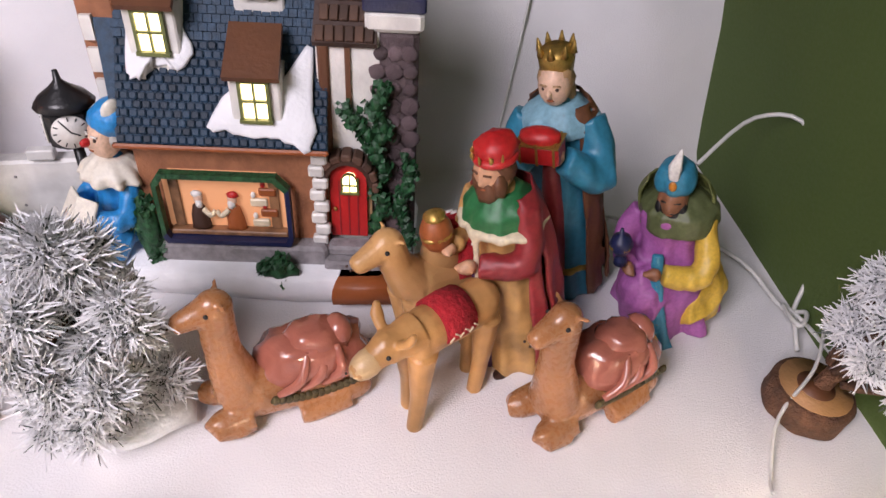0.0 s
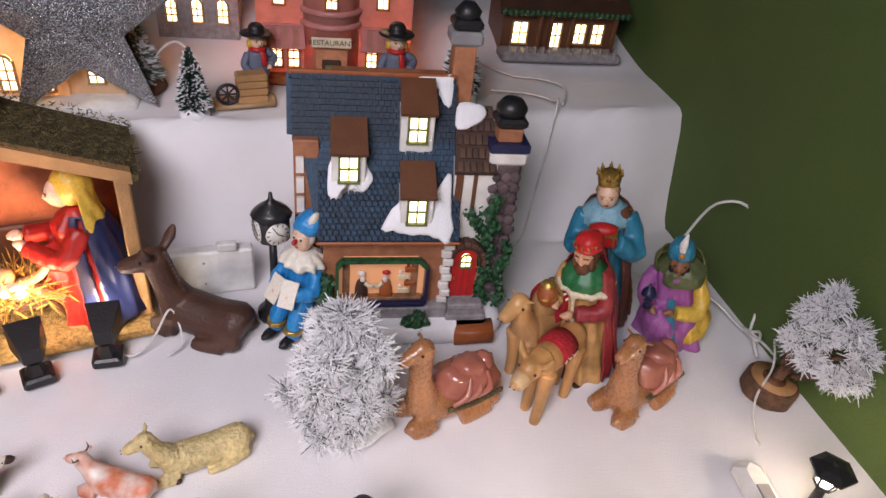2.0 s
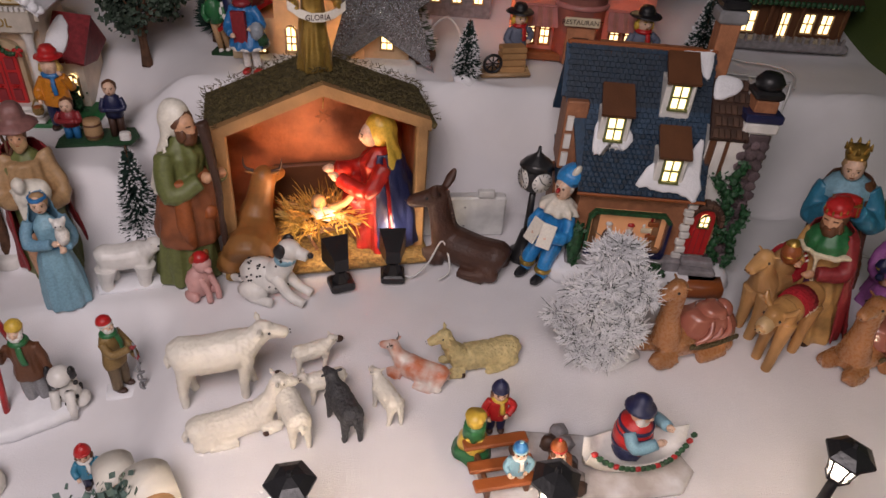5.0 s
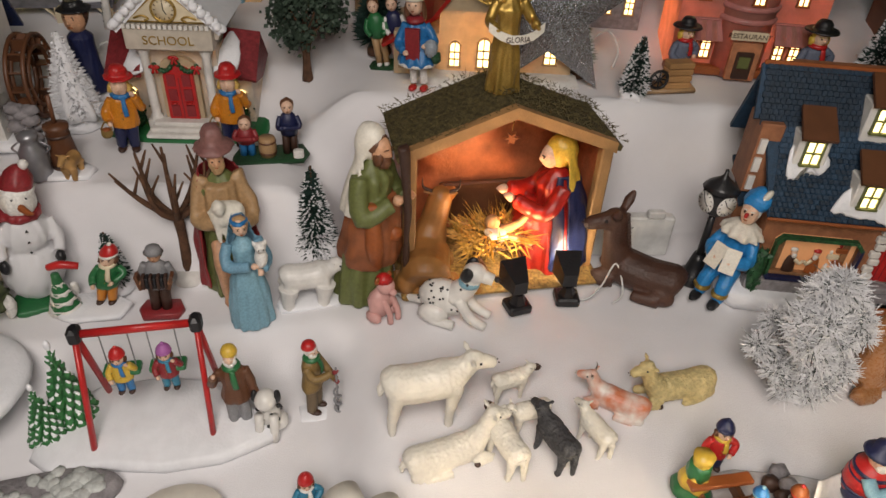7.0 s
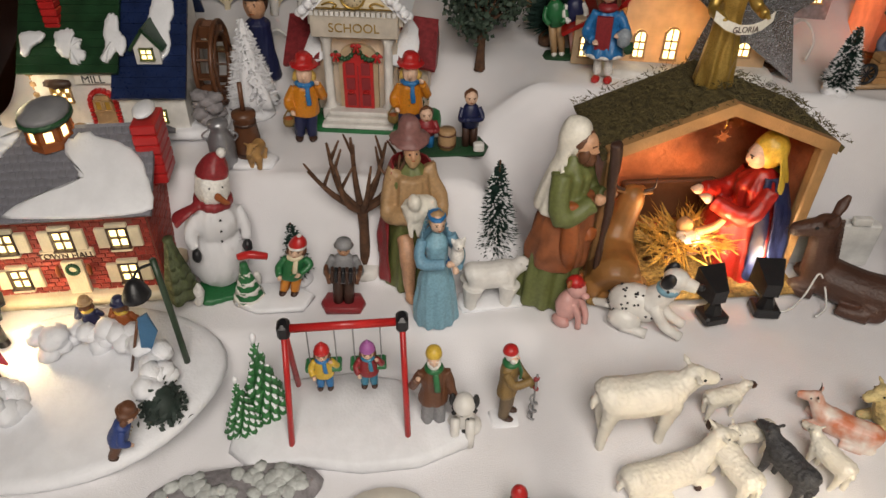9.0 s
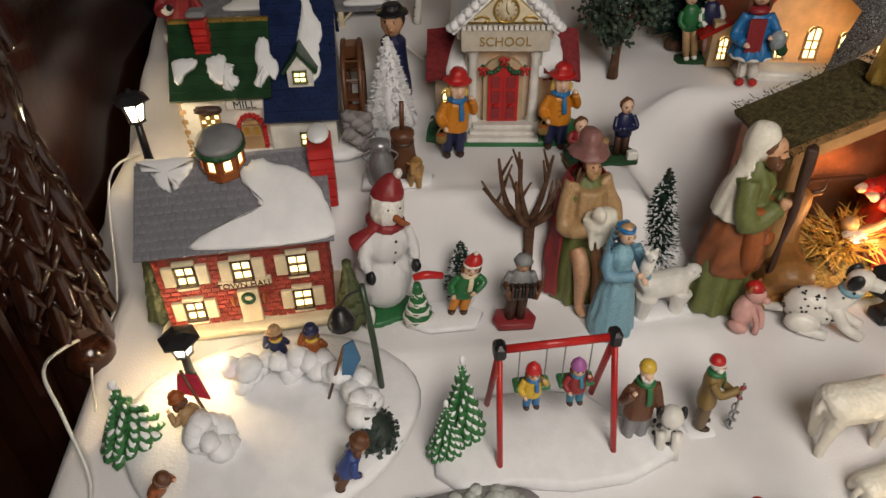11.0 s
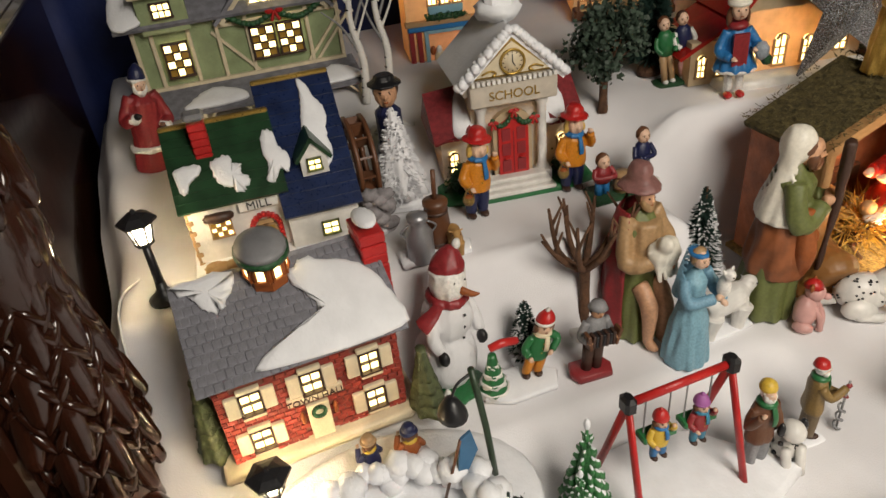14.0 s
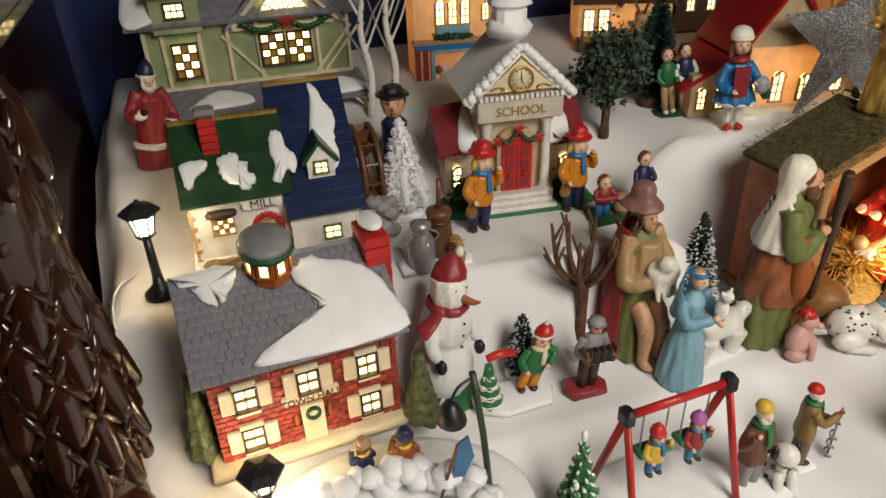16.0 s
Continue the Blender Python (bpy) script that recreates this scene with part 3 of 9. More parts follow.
    for x, coat, cap, d in ((-0.017, umber, white, 1), (0.004, rust, red, -1)):
        s = Shape()
        s.lathe([(0.0058, 0.0), (0.0052, 0.008), (0.0036, 0.0145), (0.0018, 0.016)], coat, (x, 0.0208, 0.0055), 14, 4, 0.08, 0.5)
        s.tube([(x + d * 0.003, 0.0198, 0.0185), (x + d * 0.0075, 0.0182, 0.0155), (x + d * 0.010, 0.0185, 0.0185)], [0.0018, 0.0017, 0.0012], cream, 7, 3)
        s.ball((x + d * 0.0006, 0.0205, 0.0245), (0.0030, 0.0022, 0.0034), pale, seg=10)
        s.ball((x + d * 0.0010, 0.0192, 0.0220), (0.0026, 0.0016, 0.0026), white, seg=9, lumps=0.3)
        s.ball((x, 0.0208, 0.0272), (0.0036, 0.0022, 0.0022), cap, seg=10, lumps=0.2)
        part("workshop_elf", s, win, "tiny modelled bearded toymaker")
    # the side with door, timbering and stone chimney
    s = Shape()
    s.box((0.06, 0.07, 0.075), (0.034, 0.07, 0.13), white)
    s.box((0.06, 0.0345, 0.118), (0.003, 0.003, 0.04), brown)
    s.box((0.047, 0.0345, 0.09), (0.006, 0.004, 0.09), brown, bevel=0.001)
    for k in range(8):
        s.box((0.041 + 0.002 * (k % 2), 0.0225, 0.028 + k * 0.0072), (0.009, 0.006, 0.0062), white, bevel=0.001)
    part("side_wall", s, h, "white half timbered side wall")
    s = Shape()
    s.sheet((0.042, 0.03, 0.136), (0.076, 0.03, 0.136), (0.074, 0.07, 0.172), (0.044, 0.07, 0.172), -0.004, umber)
    side_roof = part("side_roof", s, h, "brown wooden shingle roof")
    s = Shape()
    s.box((0, 0, 0), (0.0046, 0.008, 0.002), C("shingle_brown", (0.085, 0.042, 0.026), 0.7, 0.4, per_piece=0.4), bevel=0.0004)
    me = s.mesh("shingle")
    for k in range(5):
        for i in range(6):
            part("shingle", me, side_roof, at=pose(0.046 + i * 0.0052 + 0.002 * (k % 2), 0.0325 + k * 0.008, 0.1395 + k * 0.0072, 42, 0, 3 * math.sin(7 * i + 3 * k)))
    laid(h, "snow_drift", snow_patch([(-0.008, -0.006), (0.012, 0.0), (0.014, 0.012), (-0.006, 0.014)]), (0.052, 0.058, 0.164), (1, 0, 0), (0, 0.74, 0.67))
    s = Shape()
    pts = [(-0.011, 0), (0.011, 0), (0.011, 0.034)] + [(0.011 * math.cos(a), 0.034 + 0.013 * math.sin(a)) for a in [math.pi * k / 8 for k in range(1, 8)]] + [(-0.011, 0.034)]
    s.slab([(x * 1.25, z * 1.06) for x, z in pts], 0.030, 0.034, tan)
    part("door_frame", s, h, at=pose(0.0585, 0, 0.028))
    s = Shape()
    s.slab(pts, 0.027, 0.031, red)
    for k in (-0.0055, 0, 0.0055):
        s.box((k, 0.0268, 0.018), (0.0006, 0.0008, 0.034), deep_red)
    door = part("door", s, h, "red plank door with small lit window", at=pose(0.0585, 0, 0.028))
    window(door, 0.001, 0.026, 0.029, 0.008, 0.008, 2, 2, olive, arch=True, bar=0.0008, deep=0.002)
    s = Shape()
    s.ball((-0.008, 0.026, 0.018), 0.0012, gold, seg=8)
    part("handle", s, door)
    s = Shape()
    s.slab([(0.0152 * math.cos(math.pi * k / 8), 0.0158 * math.sin(math.pi * k / 8)) for k in range(9)] + [(0.0125 * math.cos(math.pi * k / 8), 0.013 * math.sin(math.pi * k / 8)) for k in range(8, -1, -1)], 0.022, 0.033, umber, (0.0585, 0, 0.062))
    hood = part("door_hood", s, h, "brown shingled hood")
    s = Shape()
    s.box((0, 0, 0), (0.006, 0.012, 0.004), MATS["shingle_brown"], bevel=0.0008)
    me = s.mesh("shingle")
    for k in range(9):
        a = math.pi * k / 8
        part("shingle", me, hood, at=pose(0.0585 + 0.0165 * math.cos(a), 0.027, 0.062 + 0.017 * math.sin(a), 0, 90 - math.degrees(a), 0))
    s = Shape()
    for k in range(3):
        s.box((0.062, 0.021 - k * 0.007, 0.024 - k * 0.006), (0.032 + 0.004 * k, 0.012, 0.006), stone, bevel=0.0015)
    part("front_steps", s, h)
    s = Shape()
    s.box((0.085, 0.05, 0.073), (0.026, 0.028, 0.136), chimney_stone, bevel=0.003)
    chim = part("stone_chimney", s, h, "rough purple grey stone chimney")
    rnd = random.Random(9)
    st = Shape()
    st.ball((0, 0, 0), (0.5, 0.18, 0.5), chimney_stone, seg=8, lumps=0.3)
    me = st.mesh("stone")
    for j in range(13):
        for i in range(3):
            k = rnd.uniform(0.85, 1.25)
            part("stone", me, chim, at=pose(0.0765 + i * 0.0085 + rnd.uniform(-0.001, 0.001), 0.0355, 0.022 + j * 0.009, 0, rnd.uniform(-20, 20), 0) @ Matrix.Diagonal((0.0088 * k, 0.008, 0.0078 * k, 1)))
    s = Shape()
    s.box((0.085, 0.05, 0.145), (0.031, 0.033, 0.010), white, bevel=0.002)
    s.box((0.085, 0.05, 0.153), (0.033, 0.034, 0.007), navy, bevel=0.001)
    s.box((0.085, 0.05, 0.161), (0.02, 0.022, 0.010), orange_brick, bevel=0.001)
    s.box((0.085, 0.05, 0.170), (0.025, 0.026, 0.007), black, bevel=0.002)
    s.lathe([(0.011, 0.173), (0.013, 0.179), (0.008, 0.185)], black, (0.085, 0.05, 0), 12)
    part("chimney_cap", s, h, "black and white capped chimney top")
    s = Shape()
    s.box((0.05, 0.095, 0.176), (0.018, 0.02, 0.07), orange_brick, bevel=0.001)
    s.box((0.05, 0.095, 0.215), (0.026, 0.026, 0.01), grey, bevel=0.002)
    s.box((0.05, 0.095, 0.224), (0.024, 0.024, 0.007), black, bevel=0.002)
    s.lathe([(0.009, 0.226), (0.011, 0.232), (0.005, 0.238)], black, (0.05, 0.095, 0), 12)
    part("brick_chimney", s, h, "small brick chimney with black cap")
    s = Shape()
    for x, z in ((-0.075, 0.05), (-0.075, 0.12)):
        s.box((x, 0.07, z), (0.02, 0.04, 0.06), orange_brick, bevel=0.001)
    s.sheet((-0.084, 0.045, 0.078), (-0.06, 0.045, 0.085), (-0.06, 0.1, 0.105), (-0.084, 0.1, 0.098), 0.004, slate)
    for k in range(3):
        s.box((-0.08, 0.0485, 0.10 + k * 0.016), (0.006, 0.003, 0.012), white)
    part("side_porch", s, h, "brick and timber side porch")
    ivy = [(0.077 + 0.004 * math.sin(k * 1.7), 0.029, 0.02 + k * 0.006) for k in range(17)] + [(0.092 + 0.003 * math.sin(k), 0.028, 0.02 + k * 0.006) for k in range(10)] + [(0.072 - k * 0.0035, 0.029, 0.088 + k * 0.0035) for k in range(5)]
    s = leaf_clump(h, ivy, 0.0045, 1000, 3, leaf, spread=0.0022)
    for a, b in zip(ivy, ivy[1:]):
        if (Vector(a) - Vector(b)).length < 0.02:
            s.tube([a, b], 0.0038, leaf, 6, 1)
    part("ivy", s, h, "green ivy climbing the wall")
    for c, r in (((-0.06, 0.014, 0.035), (0.008, 0.006, 0.022)), ((0.018, 0.003, 0.018), (0.013, 0.006, 0.007))):
        s = leaf_clump(h, [(c[0] + r[0] * 0.8 * math.cos(a * 2.4) * math.sin(a), c[1], c[2] + r[2] * 0.8 * math.cos(a)) for a in [k * 0.1 for k in range(32)]], 0.005, 350, 5, leaf, spread=0.002)
        s.ball(c, (r[0] * 0.9, r[1] * 0.8, r[2] * 0.9), leaf, lumps=0.3)
        part("shrub", s, h, "small green shrub")
    s = Shape()
    s.plate([(-0.018, -0.012), (0.018, -0.01), (0.02, 0.01), (-0.015, 0.012)], 0.0, 0.012, rust, (0.068, 0.002, 0.004))
    part("firewood", s, h, "brown stacked firewood")


toy_shop()


def shuttered(parent, x, y, z, w, h, sh, rot=0):
    s = Shape()
    for k in (-1, 1):
        s.box((k * (w / 2 + 0.0065), -0.001, h / 2), (0.0095, 0.003, h * 1.12), sh, bevel=0.0006)
    s.box((0, -0.001, h + 0.003), (w + 0.004, 0.003, 0.004), cream, bevel=0.0006)
    s.box((0, -0.002, -0.0025), (w + 0.004, 0.004, 0.0035), cream, bevel=0.0006)
    part("shutters", s, parent, "cream window shutters", at=pose(x, y, z, 0, 0, rot))
    window(parent, x, y - 0.001, z, w, h, 2, 2, umber, bar=0.001)


def town_hall():
    h = thing("village_house", (-0.781, 0.541, 0.010), 3, "ceramic red brick town hall with snowy grey roof", "lighted house", "lighted village houses", (1.06, 1.45, 1.08))
    s = Shape()
    s.plate([(-0.078, -0.008), (0.07, -0.008), (0.08, 0.0), (0.08, 0.075), (-0.078, 0.08)], -0.004, 0.006, cream)
    part("base", s, h)
    s = Shape()
    s.box((0, 0.036, 0.042), (0.136, 0.070, 0.084), mortar)
    s.slab([(0.066, 0.08), (0.072, 0.08), (0.072, 0.118), (0.066, 0.118)], 0.03, 0.06, bricks)
    part("wall", s, h, "red brick wall")
    w = [c for c in h.children if c.name.startswith("wall")][0]
    s = Shape()
    s.sheet((-0.076, -0.006, 0.082), (0.076, -0.006, 0.082), (0.076, 0.046, 0.124), (-0.076, 0.046, 0.124), 0.004, grey_slate)
    s.sheet((-0.076, 0.046, 0.124), (0.076, 0.046, 0.124), (0.076, 0.085, 0.09), (-0.076, 0.085, 0.09), 0.004, grey_slate)
    roof = part("roof", s, h, "grey slate roof")
    up = Vector((0, 0.052, 0.042))
    tiled(roof, "slate", (-0.076, -0.008, 0.0845), (1, 0, 0), up, 24, 11, grey_slate, 0.152 / 24, 0.0061, 0.0012)
    laid(h, "snow_drift", snow_patch([(-0.028, 0.002), (0.07, 0.001), (0.074, 0.02), (0.066, 0.04), (0.05, 0.052), (0.02, 0.062), (0.008, 0.05), (0.02, 0.03), (0.0, 0.018), (-0.022, 0.012)], 0.003), (0, -0.008, 0.0862), (1, 0, 0), up)
    laid(h, "snow_drift", snow_patch([(-0.074, 0.068), (-0.052, 0.069), (-0.030, 0.067), (-0.034, 0.056), (-0.044, 0.045), (-0.055, 0.047), (-0.062, 0.057)], 0.003), (0, -0.008, 0.0862), (1, 0, 0), up)
    s = Shape()
    s.lathe([(0.0165, 0.0), (0.0165, 0.022), (0.0185, 0.024)], rust, (-0.006, 0.042, 0.118), 8, flat=True)
    cup = part("cupola", s, h, "eight sided red cupola")
    s = Shape()
    s.lathe([(0.0195, 0.0), (0.018, 0.005), (0.010, 0.009), (0.002, 0.010)], grey, (-0.006, 0.042, 0.142), 16)
    s.lathe([(0.0202, -0.003), (0.0202, 0.001)], leaf, (-0.006, 0.042, 0.142), 16)
    part("cupola_roof", s, cup, "snowy grey cap")
    for k in range(8):
        a = radians(22.5 + 45 * k - 90)
        window(h, -0.006 + 0.0157 * math.cos(a), 0.042 + 0.0157 * math.sin(a), 0.127, 0.006, 0.009, 1, 1, rust, rot=math.degrees(a) + 90, deep=0.002)
    s = Shape()
    for k in range(6):
        s.box((0.072, 0.04 + 0.0005 * (k % 2), 0.088 + k * 0.009), (0.02, 0.026, 0.0085), red, bevel=0.001)
    s.ball((0.072, 0.04, 0.144), (0.009, 0.012, 0.004), snow)
    part("chimney", s, h, "tall red brick end chimney")
    for x in (-0.044, 0.0, 0.044):
        shuttered(h, x, -0.001, 0.052, 0.013, 0.017, cream)
    for x in (-0.044, 0.044):
        shuttered(h, x, -0.001, 0.016, 0.013, 0.017, cream)
    s = Shape()
    s.box((0, -0.002, 0.0475), (0.042, 0.003, 0.0085), cream, bevel=0.0008)
    sign = part("sign", s, h, "cream name board")
    words("TOWN HALL", 0.0075, umber, sign, Matrix.Translation((0, -0.0050, 0.0475)) @ FRONT)
    s = Shape()
    s.box((0, -0.0015, 0.022), (0.017, 0.003, 0.034), cream, bevel=0.0005)
    door = part("door", s, h, "cream panelled door with a wreath")
    s = Shape()
    for k in range(16):
        a = 2 * math.pi * k / 16
        s.ball((0.0045 * math.cos(a), -0.0038, 0.032 + 0.0045 * math.sin(a)), 0.0016, leaf, seg=6)
    part("wreath", s, door, "small green wreath")
    s = Shape()
    for x in (-0.0125, 0.0125):
        s.ball((x, -0.003, 0.03), (0.002, 0.002, 0.006), rust, seg=8)
    part("wall_lanterns", s, h)
    tiled(w, "brick", (-0.068, 0.0005, 0.003), (1, 0, 0), (0, 0, 1), 17, 18, bricks, 0.136 / 17, 0.0045, 0.001, skip=lambda x, y: abs(x - 0.068) < 0.009 and y < 0.04 or any(abs(x - 0.068 - cx) < 0.009 and cz - 0.002 < y < cz + 0.02 for cx, cz in ((-0.044, 0.05), (0, 0.05), (0.044, 0.05), (-0.044, 0.013), (0.044, 0.013))))
    tiled(w, "brick", (0.068, 0.001, 0.003), (0, 1, 0), (0, 0, 1), 8, 18, bricks, 0.07 / 8, 0.0045, 0.001)
    for x, y, k in ((-0.078, 0.02, 0.07), (0.083, -0.006, 0.055)):
        s = Shape()
        for j in range(5):
            s.lathe([(0.0145 - 0.0022 * j, 0), (0.010 - 0.0016 * j, 0.012), (0.004, 0.016)], C("dull_green", (0.10, 0.12, 0.05), 0.6, 0.4, scale=200, bump=0.6), (x, y, 0.004 + j * k * 0.18), 14, 7, 0.12)
        s.ball((x, y, k * 0.93), (0.004, 0.004, 0.007), MATS["dull_green"])
        part("corner_shrub", s, h, "conical evergreen modelled at the corner")


town_hall()


def mill():
    h = thing("village_house", (-0.766, 0.692, 0.098), -2, "ceramic mill house with green and blue tiled roofs", "lighted house", "lighted village houses")
    s = Shape()
    s.plate([(-0.085, -0.01), (0.08, -0.014), (0.105, 0.0), (0.1, 0.10), (-0.085, 0.105)], -0.004, 0.006, snow)
    part("base", s, h)
    s = Shape()
    s.box((-0.035, 0.045, 0.032), (0.084, 0.075, 0.064), white)
    s.slab([(-0.077, 0.06), (0.007, 0.06), (0.007, 0.064), (-0.077, 0.064)], 0.01, 0.08, white)
    s.box((0.038, 0.040, 0.022), (0.064, 0.09, 0.044), white)
    part("wall", s, h, "white plaster wall")
    s = Shape()
    for k in range(12):
        s.box((-0.077, 0.011 + 0.003 * (k % 2), 0.004 + k * 0.0055), (0.006, 0.010, 0.005), tan, bevel=0.001)
    for k in range(40):
        s.box((-0.0785, 0.02 + (k % 8) * 0.0085, 0.006 + (k // 8) * 0.012), (0.004, 0.007, 0.009), tan, bevel=0.001)
    part("quoins", s, h, "yellow stone side wall")
    for nm, x0, x1, a, b, mat, lab in (("green_roof", -0.083, 0.012, (-0.002, 0.062), (0.05, 0.118), roof_green, "glazed green tiled roof"), ("blue_roof", 0.003, 0.074, (-0.012, 0.04), (0.075, 0.135), roof_blue, "glazed blue tiled roof")):
        n = 9 if "green" in nm else 12
        s = Shape()
        for k in range(n):
            y0, z0 = a[0] + (b[0] - a[0]) * k / n, a[1] + (b[1] - a[1]) * k / n
            y1, z1 = a[0] + (b[0] - a[0]) * (k + 1.25) / n, a[1] + (b[1] - a[1]) * (k + 1.0) / n
            c = Shape()
            c.sheet((x0, y0, z0), (x1, y0, z0), (x1, y1, z1), (x0, y1, z1), 0.0035, mat)
            part("tile_course", c, h)
        s.sheet((x0, b[0], b[1]), (x1, b[0], b[1]), (x1, b[0] + 0.03, b[1] - 0.05), (x0, b[0] + 0.03, b[1] - 0.05), 0.003, mat)
        s.box(((x0 + x1) / 2, b[0], b[1] + 0.003), (x1 - x0, 0.006, 0.004), gold, bevel=0.001)
        part(nm, s, h, lab)
    s = Shape()
    s.slab([(0.004, 0.04), (0.073, 0.04), (0.073, 0.044), (0.073, 0.05), (0.004, 0.05)], 0.0, 0.07, white)
    s.put([(0.073, -0.01, 0.04), (0.073, 0.075, 0.04), (0.073, 0.075, 0.134), (0.004, -0.01, 0.04), (0.004, 0.075, 0.04), (0.004, 0.075, 0.134)], [(0, 1, 2), (5, 4, 3), (0, 3, 4, 1), (1, 4, 5, 2)], white, True)
    s.put([(-0.077, 0.0, 0.06), (-0.077, 0.09, 0.06), (-0.077, 0.05, 0.116), (-0.073, 0.0, 0.06), (-0.073, 0.09, 0.06), (-0.073, 0.05, 0.116)], [(2, 1, 0), (3, 4, 5), (0, 1, 4, 3), (1, 2, 5, 4), (2, 0, 3, 5)], tan, True)
    part("gables", s, h)
    g, u = Vector((0, 0.052, 0.056)), Vector((0, 0.087, 0.095))
    middle = [(-0.012, 0.033), (0.002, 0.037), (0.006, 0.028), (0.013, 0.027), (0.011, 0.018), (0.017, 0.012), (0.012, 0.003), (0.004, 0.001), (0.002, 0.008), (-0.006, 0.009), (-0.013, 0.02)]
    corner = [(-0.010, 0.034), (0.010, 0.035), (0.008, 0.026), (0.0, 0.021), (-0.004, 0.012), (-0.010, 0.014)]
    seam = [(-0.004, 0.052), (0.005, 0.05), (0.007, 0.036), (0.014, 0.026), (0.011, 0.011), (0.004, 0.015), (-0.002, 0.004), (-0.009, 0.007), (-0.005, 0.02), (-0.008, 0.034)]
    drift = [(-0.003, 0.076), (0.004, 0.069), (0.008, 0.056), (0.015, 0.043), (0.012, 0.02), (0.012, 0.0), (0.004, -0.013), (-0.009, -0.004), (-0.011, 0.02), (-0.007, 0.043), (-0.004, 0.058)]
    for out, o, d in ((middle, (-0.034, 0.0, 0.068), g), (corner, (-0.066, -0.004, 0.068), g), (seam, (0.006, 0.0, 0.067), g), (drift, (0.047, 0.02, 0.078), u)):
        laid(h, "snow_drift", snow_patch(out, 0.003), (o[0], o[1], o[2] + 0.0015), (1, 0, 0), d)
    s = Shape()
    for k in range(6):
        s.box((-0.05, 0.034, 0.09 + k * 0.007), (0.015, 0.015, 0.0066), red, bevel=0.001)
    s.box((-0.05, 0.034, 0.134), (0.018, 0.018, 0.006), grey, bevel=0.002)
    part("chimney", s, h, "small red brick chimney")
    s = Shape()
    s.slab([(-0.012, 0.0), (0.012, 0.0), (0.012, 0.018), (0, 0.032), (-0.012, 0.018)], -0.006, 0.03, white, (0.04, 0.014, 0.068))
    part("dormer", s, h)
    s = Shape()
    for k in (-1, 1):
        s.sheet((0.04 + k * 0.017, 0.006, 0.083), (0.04, 0.006, 0.104), (0.04, 0.045, 0.104), (0.04 + k * 0.017, 0.045, 0.083), 0.003 * k, roof_green)
    part("dormer_roof", s, h, "green gabled dormer roof")
    window(h, 0.04, 0.0065, 0.074, 0.010, 0.009, 2, 2, olive, deep=0.003, bar=0.001)
    window(h, -0.052, 0.006, 0.030, 0.017, 0.014, 4, 3, tan, deep=0.003, bar=0.0009, chequer=True)
    window(h, 0.042, -0.006, 0.014, 0.013, 0.011, 2, 2, olive, deep=0.003, bar=0.001)
    s = Shape()
    s.ball((-0.052, 0.004, 0.050), (0.014, 0.006, 0.005), umber, lumps=0.3)
    part("awning", s, h, "brown thatched awning")
    s = Shape()
    for k in range(11):
        a = math.pi * k / 10
        s.box((-0.014 + 0.0125 * math.cos(a), 0.0055, 0.028 + 0.014 * math.sin(a)), (0.0045, 0.006, 0.0045), red, (0, -math.degrees(a), 0), 0.001)
    for k in range(6):
        for x in (-0.0265, -0.0015):
            s.box((x, 0.0055, 0.004 + k * 0.0042), (0.0045, 0.006, 0.0038), red, bevel=0.001)
    part("door_surround", s, h, "red brick arch")
    s = Shape()
    s.slab([(-0.010, 0), (0.010, 0), (0.010, 0.022), (0.006, 0.033), (-0.006, 0.033), (-0.010, 0.022)], 0.004, 0.007, tan, (-0.014, 0, 0.004))
    part("door", s, h, "pale wooden door with two lights")
    for x in (-0.0185, -0.0095):
        window(h, x, 0.0035, 0.022, 0.005, 0.009, 1, 1, tan, amber_pane, deep=0.002)
    s = Shape()
    s.box((-0.016, 0.004, 0.0545), (0.036, 0.003, 0.010), white, bevel=0.001)
    sign = part("sign", s, h)
    words("MILL", 0.011, black, sign, Matrix.Translation((-0.016, 0.0022, 0.0545)) @ FRONT)
    s = Shape()
    for k, x in enumerate((-0.066, -0.05, -0.038, -0.06)):
        s.ball((x, -0.006 - 0.003 * (k % 2), 0.006), (0.010, 0.006, 0.006), tan, lumps=0.3)
    part("rocks", s, h, "tan rocks at the wall")
    # the water wheel at the side
    s = Shape()
    n = 14
    for rr in (0.042, 0.030):
        for side in (-0.008, 0.008):
            s.tube([(0.088 + side, 0.055 + rr * math.cos(2 * math.pi * k / n), 0.05 + rr * math.sin(2 * math.pi * k / n)) for k in range(n + 1)], 0.0025, brown, 6, 2)
    for k in range(n):
        a = 2 * math.pi * k / n
        s.box((0.088, 0.055 + 0.036 * math.cos(a), 0.05 + 0.036 * math.sin(a)), (0.018, 0.013, 0.002), brown, (math.degrees(a), 0, 0))
    part("water_wheel", s, h, "brown wooden water wheel")
    s = Shape()
    for k in range(12):
        s.ball((0.09 + 0.008 * math.sin(k * 2.1), 0.0 + 0.006 * math.cos(k * 3), 0.006 + 0.003 * k), (0.009, 0.008, 0.006), stone, lumps=0.4)
    part("rock_fall", s, h, "grey rocks with frozen water")


mill()


